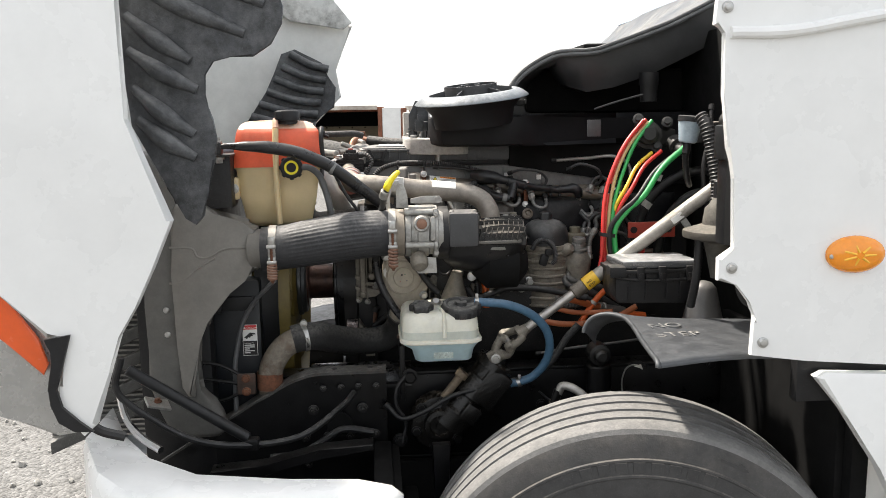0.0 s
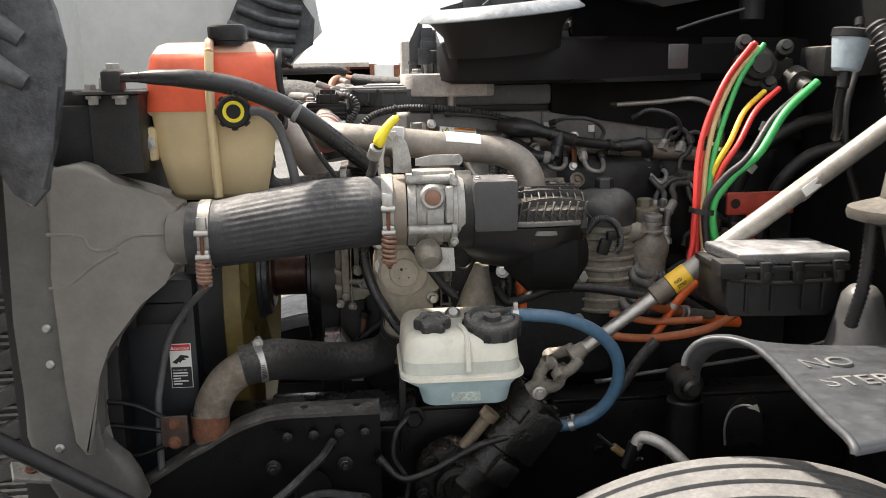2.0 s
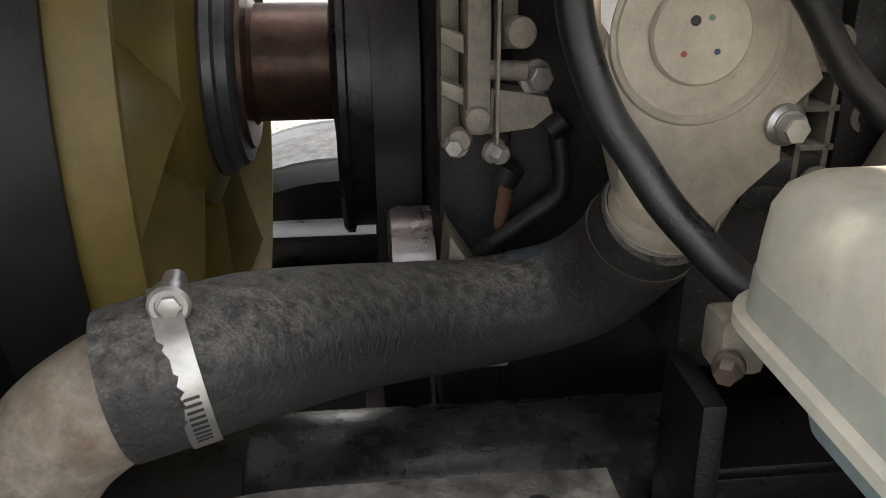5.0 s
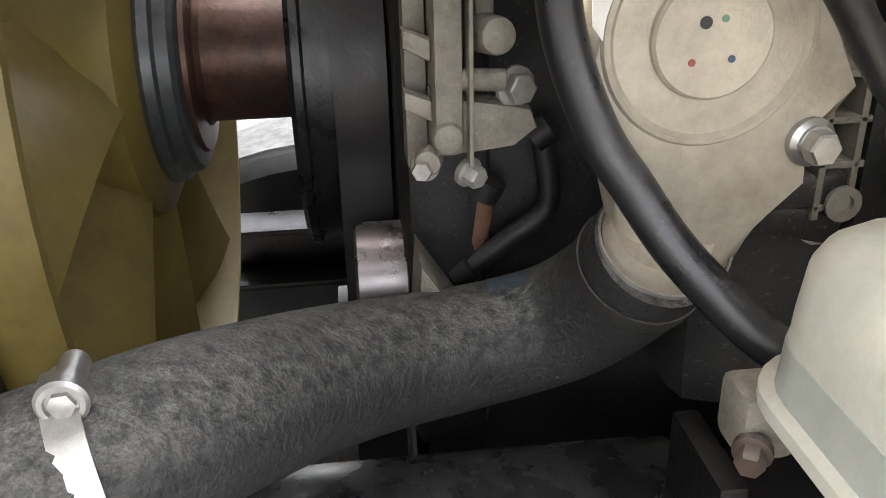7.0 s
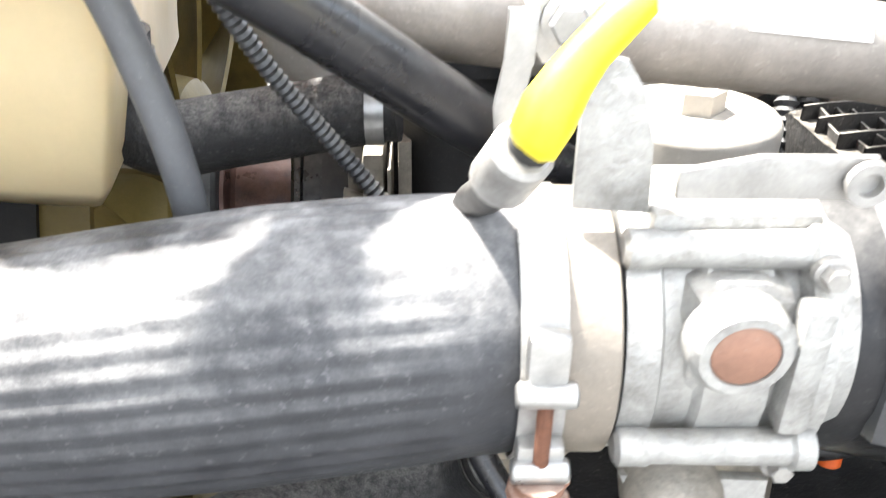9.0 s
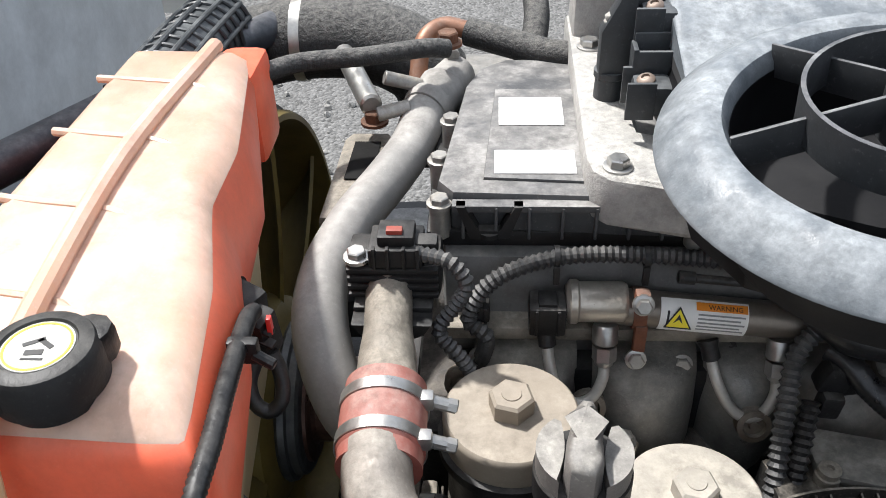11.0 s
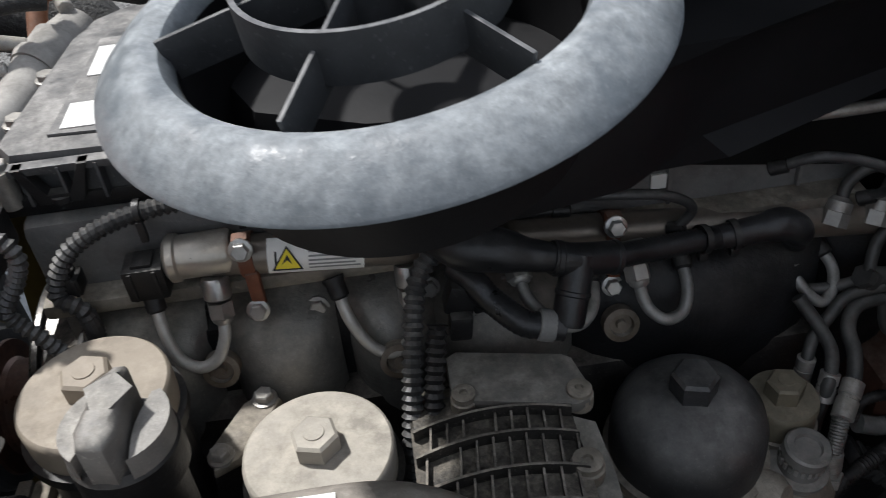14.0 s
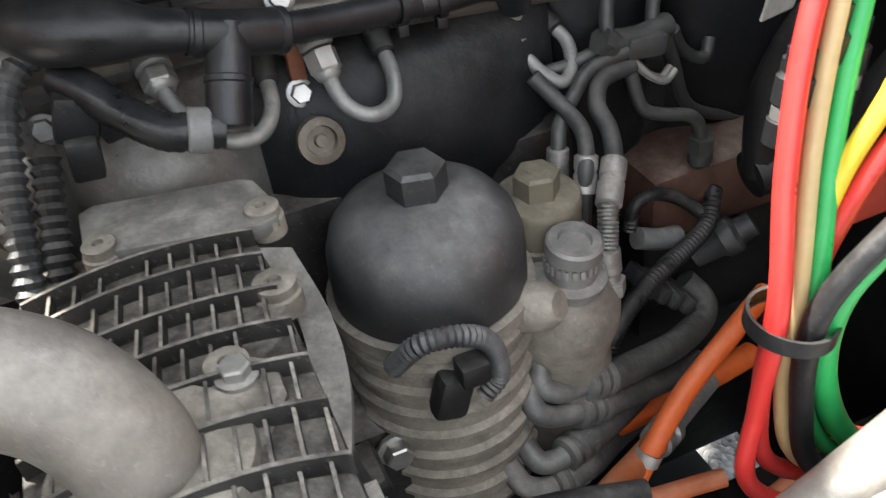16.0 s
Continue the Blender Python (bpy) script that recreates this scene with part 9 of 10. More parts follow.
def blue_hose():
    t = thing("steering_return_hose", (0.4, 2.2, 1.0), "faded blue rubber return hose in an arc", "hose")
    bm = B()
    tube(bm, [(0.250, 2.150, 1.208), (0.285, 2.150, 1.206), (0.345, 2.158, 1.195), (0.405, 2.175, 1.165), (0.448, 2.195, 1.12), (0.465, 2.215, 1.065), (0.455, 2.235, 1.01), (0.425, 2.25, 0.97), (0.39, 2.26, 0.952), (0.365, 2.265, 0.947)], 0.0115, 16, 8)
    part("hose", bm, BLUE_H, t)
    for p, d in (((0.258, 2.150, 1.208), X), ((0.388, 2.26, 0.951), V(1, -0.2, 0.4))):
        bm = B()
        band(bm, p, d, 0.0118, 0.010, 0.0012, 24)
        box(bm, V(p) + V(0, -0.004, 0.016), (0.008, 0.010, 0.014), 0.002)
        part("clamp", bm, STEEL, t)
    t2 = thing("black_branch_hose", (0.46, 2.3, 1.0), "black hose behind the blue one", "hose")
    bm = B()
    tube(bm, [(0.36, 2.28, 0.945), (0.43, 2.29, 0.955), (0.49, 2.30, 1.0), (0.53, 2.30, 1.06), (0.565, 2.30, 1.10)], 0.0105, 14)
    part("hose", bm, RUBBER, t2)


blue_hose()


def steering_shaft():
    t = thing("steering_shaft", (0.35, 2.26, 1.0), "bare alloy steering shaft with yellow label and joint", "steering shaft")
    a, b = V(0.395, 2.256, 1.096), V(1.02, 2.205, 1.568)
    d = (b - a).normalized()
    bm = B()
    cyl(bm, a, a.lerp(b, 0.28), 0.0125, 20, 0.002)
    part("lower_tube", bm, mat("brushed_alloy", (0.46, 0.44, 0.41), 0.35, 0.75, 0.3, (0.38, 0.35, 0.30), 0.15, 40, 0.15), t)
    bm = B()
    cyl(bm, a.lerp(b, 0.275), b, 0.0185, 22, 0.002)
    part("upper_tube", bm, mat("dull_alloy", (0.33, 0.31, 0.28), 0.45, 0.5, 0.45, (0.33, 0.30, 0.25), 0.2, 30, 0.2, grime=0.3), t)
    bm = B()
    cyl(bm, a.lerp(b, 0.225), a.lerp(b, 0.275), 0.0195, 24, 0.003)
    part("collar", bm, mat("brown_collar", (0.12, 0.10, 0.08), 0.5, 0.3, 0.4), t)
    bm = B()
    cyl(bm, a.lerp(b, 0.275), a.lerp(b, 0.325), 0.0200, 24, 0.0005)
    part("yellow_label", bm, mat("shaft_label", (0.80, 0.48, 0.03), 0.5, 0, 0.12, vary=0.1), t, "yellow label band")
    side = V(-d.z, 0, d.x)
    for text, off in (("NO", 0.0035), ("STEP", -0.0085)):
        m = Matrix((d, side, d.cross(side))).transposed().to_4x4()
        m.translation = a.lerp(b, 0.282) - Y * 0.0204 + side * off * 0.9
        letters(text, 0.0095, m, LBL_BLK, t, 0.0006)
    bm = B()
    box(bm, a.lerp(b, 0.66) - Y * 0.0185, (0.035, 0.001, 0.018), 0.0003, Matrix.Rotation(-0.626, 3, "Y"))
    part("white_label", bm, STICKER, t)
    # universal joint: a forked yoke on the shaft, a cross and a clamped yoke on the gear's input
    c0 = V(0.356, 2.268, 1.070)
    front, back = V(0.361, 2.246, 1.057), V(0.351, 2.290, 1.083)
    bm = B()
    lathe(bm, a + d * 0.02, -d, [(0, 0.0135), (0.012, 0.015), (0.022, 0.020), (0.030, 0.021), (0.034, 0.014), (0.034, 0)], 24)
    for e in (front, back):
        out = (e - c0).normalized()
        tube(bm, [a - d * 0.002 + out * 0.014, a - d * 0.020 + out * 0.021, e + d * 0.004], 0.011, 14, 6, radii=[0.012, 0.0105, 0.0115])
        lathe(bm, e - out * 0.009, out, [(0, 0.0145), (0.014, 0.0145), (0.017, 0.0125), (0.017, 0.0095), (0.0145, 0.009), (0.0145, 0)], 22)
    part("shaft_yoke", bm, ALU_DUST, t)
    bm = B()
    cyl(bm, front, back, 0.0075, 14, 0.001)
    eye, low = V(0.338, 2.262, 1.078), V(0.374, 2.272, 1.058)
    cyl(bm, eye, low, 0.0075, 14, 0.001)
    part("joint_cross", bm, STEEL_DULL, t)
    bm = B()
    q = V(0.318, 2.256, 1.027)
    lathe(bm, q - d * 0.014, d, [(0, 0.014), (0.002, 0.021), (0.026, 0.021), (0.030, 0.016), (0.030, 0)], 24)
    for e, bow in ((eye, V(-0.006, -0.004, 0.0)), (low, V(0.012, -0.002, -0.010))):
        tube(bm, [q + d * 0.010, q.lerp(e, 0.5) + bow, e], 0.0105, 14, 6, radii=[0.016, 0.0115, 0.0110])
        o = (e - c0).normalized()
        lathe(bm, e - o * 0.008, o, [(0, 0.0135), (0.013, 0.0135), (0.016, 0.011), (0.014, 0.008), (0.014, 0)], 22)
    box(bm, q - Y * 0.012, (0.030, 0.022, 0.026), 0.006, Matrix((d, Y, d.cross(Y))).transposed(), 2)
    part("gear_yoke", bm, ALU_DUST, t)
    bm = B()
    bolt(bm, q - Y * 0.022 + d * 0.002, -Y, 0.010, 0.011)
    part("pinch_bolt", bm, STEEL, t)


steering_shaft()


def steering_gear():
    t = thing("steering_gear", (0.2, 2.25, 0.75), "oily black steering gear box with bolted cover", "steering gear")
    bm = B()
    d = V(0.62, 0.0, 0.78).normalized()
    p = V(0.19, 2.285, 0.83)
    lathe(bm, p, d, [(0, 0.055), (0.05, 0.06), (0.06, 0.052), (0.10, 0.05), (0.105, 0.056), (0.165, 0.054), (0.168, 0.048), (0.196, 0.048), (0.199, 0.055), (0.222, 0.055), (0.226, 0.050), (0.228, 0.024), (0.262, 0.017), (0.262, 0)], 28)
    oily = mat("oily_casting", (0.008, 0.0078, 0.0075), 0.16, 0.2, 0.16, (0.13, 0.105, 0.08), 0.4, 60, 1.0)
    part("cylinder", bm, oily, t)
    for k in range(5):
        bm = B()
        a = 2.5 + k * 0.75
        q = p + d * 0.222 + V(d.z, 0, -d.x) * 0.043 * math.cos(a) + Y * 0.043 * math.sin(a)
        bolt(bm, q, d, 0.008, 0.008)
        part("bolt", bm, oily, t)
    bm = B()
    lathe(bm, p + d * 0.10 + V(-0.075, -0.03, 0.01), d, [(0, 0.012), (0.07, 0.012), (0.072, 0.018), (0.09, 0.018), (0.09, 0)], 16)
    part("adjuster_tube", bm, mat("earthy_tube", (0.15, 0.115, 0.08), 0.6, 0.2, 0.5, (0.24, 0.19, 0.13), 0.3, 60, 0.4), t, "dirt-brown tube")
    bm = B()
    lathe(bm, (0.165, 2.28, 0.84), -Y, [(-0.02, 0.085), (0.0, 0.085), (0.015, 0.075), (0.02, 0.045), (0.038, 0.042), (0.04, 0.030), (0.030, 0.026), (0.030, 0.012), (0.04, 0.010), (0.04, 0)], 36)
    part("cover", bm, mat("oily_casting", (0.012, 0.010, 0.0085), 0.22, 0.2, 0.2, (0.15, 0.115, 0.08), 0.5, 55, 0.9), t)
    for k in range(6):
        a = 2 * math.pi * k / 6 + 0.3
        bm = B()
        bolt(bm, (0.165 + 0.068 * math.cos(a), 2.262, 0.84 + 0.068 * math.sin(a)), -Y, 0.011, 0.012)
        part("bolt", bm, FRAME, t)
    bm = B()
    box(bm, p + d * 0.155 + V(0.02, -0.040, -0.01), (0.075, 0.03, 0.11), 0.01, Euler((0, 0.67, 0)).to_matrix())
    box(bm, p + d * 0.06 + V(0.02, -0.05, 0.0), (0.05, 0.04, 0.05), 0.008, Euler((0, 0.67, 0)).to_matrix())
    part("valve_block", bm, mat("oily_casting", (0, 0, 0)), t)
    bm = B()
    prism(bm, [(0.14, 0.80), (0.19, 0.80), (0.175, 0.45), (0.15, 0.45)], (0, 2.235, 0), X, Z, 0.03, 0.008)
    part("pitman_arm", bm, FRAME, t)
    bm = B()
    lathe(bm, (0.355, 2.27, 0.948), V(1, -0.1, 0.1), [(-0.03, 0.012), (0.0, 0.012), (0.002, 0.009), (0.02, 0.009)], 14)
    part("port", bm, STEEL_DULL, t)
    bm = B()
    tube(bm, [(0.075, 2.27, 0.98), (0.05, 2.262, 0.95), (0.045, 2.262, 0.90), (0.07, 2.26, 0.85), (0.06, 2.258, 0.79)], 0.005, 8)
    part("lead", bm, CABLE, t)
    for x, z in ((0.085, 0.975), (0.055, 0.79)):
        bm = B()
        bolt(bm, (x, 2.276, z), -Y, 0.016, 0.016)
        part("large_bolt", bm, FRAME, t)


steering_gear()


def fuse_box():
    t = thing("fuse_box", (0.71, 2.15, 1.22), "black power distribution box with glossy lid, sky glare painted pale", "fuse box")
    bm = B()
    prism(bm, [(0.618, 1.205), (0.790, 1.200), (0.806, 1.215), (0.812, 1.283), (0.608, 1.288), (0.608, 1.225)], (0, 2.215, 0), X, Z, 0.125, 0.006)
    part("base", bm, BLACK_PL, t)
    bm = B()
    box2(bm, (0.602, 2.083, 1.281), (0.822, 2.220, 1.292), 0.004)
    part("rim", bm, BLACK_PL, t)
    bm = B()
    prism(bm, [(0.628, 2.092), (0.822, 2.090), (0.815, 2.215), (0.618, 2.215)], (0, 0, 1.292), X, Y, 0.022, 0.006, 3)
    # the bright dust colour stands in for sky glare on the lid
    lid = part("lid", bm, mat("lid_glare", (0.06, 0.062, 0.065), 0.2, 0, 0.45, (0.5, 0.5, 0.5), 0.15, 12, 0.03, spec=0.9, coat=0.6), t, "glossy lid")
    for x in (0.662, 0.718, 0.790):
        bm = B()
        box2(bm, (x, 2.078, 1.262), (x + 0.020, 2.090, 1.300), 0.003)
        box2(bm, (x + 0.004, 2.074, 1.268), (x + 0.016, 2.080, 1.284), 0.002)
        part("clip", bm, BLACK_PL, lid)
    bm = B()
    prism(bm, [(0.588, 2.070), (0.628, 2.066), (0.636, 2.110), (0.592, 2.120)], (0, 0, 1.276), X, Y, 0.028, 0.005)
    part("side_latch", bm, BLACK_PL, t)
    for x in (0.640, 0.685, 0.740, 0.775):
        bm = B()
        box2(bm, (x, 2.085, 1.215), (x + 0.005, 2.092, 1.278), 0.001)
        part("rib", bm, BLACK_PL, t)
    bm = B()
    tube(bm, [(0.610, 2.086, 1.272), (0.70, 2.082, 1.264), (0.81, 2.086, 1.266)], 0.004, 8, 6)
    part("gasket", bm, CABLE, t)


fuse_box()


def air_lines():
    def line(pts, material, r, label):
        t = thing("air_line", pts[0], label, "air line", "bundle of coloured air lines")
        bm = B()
        tube(bm, pts, r, 12, 8)
        part("tube", bm, material, t)
        return t
    rng = random.Random(3)
    specs = [(RED_T, 0.0058, (-0.020, -0.010), (0.660, 2.335, 1.515), (0.768, 2.39, 1.665), "red nylon air line"),
             (RED_T, 0.0058, (-0.008, 0.004), (0.672, 2.345, 1.517), (0.778, 2.40, 1.668), "red nylon air line"),
             (TAN_T, 0.0050, (0.002, -0.004), (0.682, 2.34, 1.53), (0.786, 2.40, 1.66), "tan nylon air line"),
             (GREEN_T, 0.0055, (0.014, -0.008), (0.696, 2.34, 1.52), (0.796, 2.40, 1.665), "green nylon air line"),
             (YEL_T, 0.0055, (0.010, 0.008), (0.698, 2.31, 1.484), (0.786, 2.365, 1.575), "yellow nylon air line"),
             (RED_T, 0.0058, (0.022, 0.006), (0.710, 2.30, 1.480), (0.812, 2.36, 1.580), "red nylon air line"),
             (CABLE, 0.0068, (0.004, -0.022), (0.716, 2.268, 1.458), (0.842, 2.32, 1.575), "black nylon air line"),
             (GREEN_T, 0.0078, (0.024, -0.018), (0.735, 2.265, 1.465), (0.862, 2.31, 1.592), "thick green nylon air line")]
    for m, r, (ox, oy), mid, top, label in specs:
        low = V(0.643 + ox * 0.75, 2.298 + oy * 0.75, 1.370)
        line([top, V(top).lerp(V(mid), 0.5) + V(-0.007, 0, 0.009), mid, V(mid).lerp(low, 0.5) + V(-0.006, 0, 0.005), low, low + V(0.002 + ox * 0.2, 0.0, -0.07), low + V(0.016 + ox, -0.01, -0.13), low + V(0.09 + ox, -0.02 + oy, -0.175), low + V(0.17, -0.02 + oy, -0.185)], m, r, label)
        if mid[2] > 1.51:
            t = thing("tube_coupling", mid, "black and silver push coupling on an air line", "coupling", "air line couplings")
            d = (V(top) - V(mid)).normalized() * 0.4 + Z
            d.normalize()
            p = V(mid) - d * 0.072
            bm = B()
            lathe(bm, p, d, [(0, r), (0.002, 0.0095), (0.014, 0.0095), (0.015, 0.0078), (0.022, 0.0078), (0.023, 0.0095), (0.036, 0.0095), (0.038, 0.0068), (0.05, 0.007)], 18)
            part("body", bm, BLACK_CLEAN, t)
            bm = B()
            lathe(bm, p + d * 0.015, d, [(0, 0.0084), (0.007, 0.0084)], 18)
            part("collar", bm, STEEL, t)
    t = thing("bundle_tie", (0.63, 2.3, 1.36), "black cable strap round the air lines", "strap")
    bm = B()
    lathe(bm, (0.643, 2.296, 1.350), V(0.12, 0.0, 1), [(0, 0.0225), (0, 0.0245), (0.010, 0.0245), (0.010, 0.0225)], 28, False)
    part("strap", bm, CABLE, t)


air_lines()


def brake_valve():
    t = thing("air_manifold", (0.82, 2.38, 1.6), "dusty dark air valve on the firewall", "valve")
    bm = B()
    lathe(bm, (0.80, 2.46, 1.62), V(-0.2, -1, 0.1), [(0, 0.040), (0.04, 0.040), (0.042, 0.030), (0.07, 0.028), (0.075, 0.018), (0.085, 0.018), (0.085, 0)], 24)
    lathe(bm, (0.87, 2.42, 1.60), V(0.1, -1, -0.4), [(0, 0.026), (0.03, 0.026), (0.032, 0.016), (0.06, 0.015), (0.062, 0.010)], 18)
    box(bm, (0.835, 2.47, 1.615), (0.11, 0.03, 0.05), 0.012)
    for sx, sz in ((0.775, 1.655), (0.83, 1.575), (0.86, 1.645)):
        lathe(bm, (sx, 2.46, sz), V(-0.3, -1, 0.3), [(0, 0.012), (0.04, 0.012), (0.042, 0.016), (0.055, 0.016), (0.057, 0.009), (0.07, 0.009)], 14)
    part("body", bm, mat("dark_valve", (0.014, 0.014, 0.013), 0.55, 0.1, 0.16, (0.16, 0.15, 0.13), 0.25), t)
    bm = B()
    box2(bm, (0.90, 2.36, 1.60), (1.02, 2.46, 1.66), 0.01)
    part("bracket", bm, IRON, t)
    t2 = thing("red_bracket", (0.8, 2.5, 1.38), "dusty red steel bracket", "bracket")
    bm = B()
    box2(bm, (0.722, 2.362, 1.333), (0.86, 2.372, 1.378), 0.003)
    part("plate", bm, RED_BR, t2)
    for x in (0.738, 0.84):
        bm = B()
        lathe(bm, (x, 2.362, 1.356), -Y, [(0, 0.010), (0.001, 0.010), (0.001, 0)], 14)
        part("hole", bm, LBL_BLK, t2)
    for k, (x, z) in enumerate(((0.74, 1.46), (0.83, 1.50), (0.80, 1.42), (0.92, 1.36))):
        t3 = thing("firewall_tag", (x, 2.5, z), "small pale tag on a hose", "tag", "pale tags")
        bm = B()
        box(bm, (x, 2.44, z), (0.03, 0.002, 0.02), 0.0005, Euler((0.2, 0.3 * k, 0.2)).to_matrix())
        part("tag", bm, mat("pale_tag", (0.45, 0.45, 0.43), 0.5), t3)


brake_valve()


def fluid_cup():
    t = thing("fluid_cup", (0.777, 2.073, 1.60), "small milky plastic fluid cup with black lid", "cup")
    bm = B()
    lathe(bm, (0.780, 2.075, 1.612), V(0.12, 0, 1), [(0, 0.0), (0, 0.018), (0.004, 0.022), (0.050, 0.029), (0.052, 0.029)], 28)
    part("bowl", bm, mat("cup_milky", (0.30, 0.36, 0.40), 0.4, 0, 0.3, (0.2, 0.19, 0.17), 0.2, 30, 0.1, sss=0.2), t)
    bm = B()
    lathe(bm, (0.786, 2.075, 1.664), V(0.12, 0, 1), [(0, 0.031), (0.012, 0.031), (0.014, 0.028), (0.016, 0.0)], 28)
    part("lid", bm, BLACK_PL, t)
    bm = B()
    cyl(bm, (0.780, 2.075, 1.612), (0.777, 2.075, 1.586), 0.010, 14, 0.001)
    tube(bm, [(0.777, 2.075, 1.588), (0.782, 2.09, 1.56), (0.80, 2.12, 1.52), (0.82, 2.16, 1.50)], 0.008, 12)
    part("outlet", bm, CABLE, t)


fluid_cup()


def cab_mount():
    t = thing("vacuum_canister", (0.775, 1.93, 1.40), "weathered grey bell-shaped metal canister", "canister")
    bm = B()
    lathe(bm, (0.800, 1.92, 1.30), Z, [(0, 0.012), (0.05, 0.022), (0.085, 0.03), (0.098, 0.078), (0.106, 0.080), (0.114, 0.078), (0.118, 0.066), (0.128, 0.035), (0.165, 0.03), (0.178, 0.018), (0.19, 0.012), (0.19, 0)], 36)
    part("bell", bm, mat("corroded_alloy", (0.075, 0.07, 0.06), 0.7, 0.1, 0.4, (0.20, 0.18, 0.145), 0.35, 30, 0.6, grime=0.6), t)
    bm = B()
    cyl(bm, (0.80, 1.92, 1.48), (0.80, 1.92, 1.53), 0.012, 14, 0.002)
    part("stem", bm, CABLE, t)
    t2 = thing("vent_bracket", (0.83, 1.79, 1.5), "black moulded hinge bracket on the fender edge", "bracket")
    bm = B()
    box2(bm, (0.742, 1.76, 1.585), (0.800, 1.82, 1.660), 0.008)
    box2(bm, (0.752, 1.77, 1.40), (0.795, 1.82, 1.60), 0.008)
    box2(bm, (0.79, 1.72, 1.588), (0.84, 1.76, 1.596), 0.002)
    part("moulding", bm, BLACK_CLEAN, t2)
    t3 = thing("wiring_loom", (0.79, 1.95, 1.5), "black corrugated conduit rising to the cowl", "loom")
    bm = B()
    tube(bm, [(0.80, 1.95, 1.42), (0.815, 1.96, 1.50), (0.81, 1.98, 1.58), (0.80, 2.0, 1.65), (0.79, 2.02, 1.68)], 0.018, 14, 8, rib=0.003, pitch=0.009)
    part("conduit", bm, CABLE, t3, "", 60)
    bm = B()
    tube(bm, [(0.77, 1.95, 1.40), (0.765, 1.95, 1.30), (0.76, 1.97, 1.22)], 0.011, 12, 6, rib=0.002, pitch=0.008)
    part("conduit", bm, CABLE, t3, "", 60)
    t4 = thing("hinge_arm", (0.83, 2.0, 1.65), "dusty steel hinge arm under the cowl", "bracket")
    bm = B()
    box(bm, (0.89, 2.0, 1.67), (0.09, 0.03, 0.03), 0.006, Euler((0, -0.15, 0)).to_matrix())
    cyl(bm, (0.86, 1.97, 1.665), (0.86, 2.03, 1.665), 0.022, 18, 0.003)
    part("arm", bm, mat("dusty_arm", (0.012, 0.012, 0.011), 0.6, 0.1, 0.12), t4)
    t5 = thing("rubber_boot", (0.79, 1.98, 1.18), "dark grey cone-shaped rubber boot", "boot")
    bm = B()
    lathe(bm, (0.822, 2.045, 1.115), Z, [(0, 0.075), (0.02, 0.060), (0.06, 0.048), (0.11, 0.037), (0.135, 0.031), (0.148, 0.020), (0.152, 0.008), (0.152, 0)], 40)
    part("boot", bm, mat("boot_grey", (0.045, 0.045, 0.047), 0.4, 0.0, 0.2, vary=0.2, scale=10), t5)
    t6 = thing("brake_cable", (0.85, 1.9, 1.3), "black hoses beside the fender", "hose")
    for k in range(4):
        bm = B()
        tube(bm, [(0.80 + k * 0.018, 1.80, 1.37), (0.80 + k * 0.02, 1.80, 1.32), (0.82 + k * 0.016, 1.81, 1.27), (0.87 + k * 0.01, 1.83, 1.24)], 0.007, 10)
        part("hose", bm, RUBBER, t6)


cab_mount()


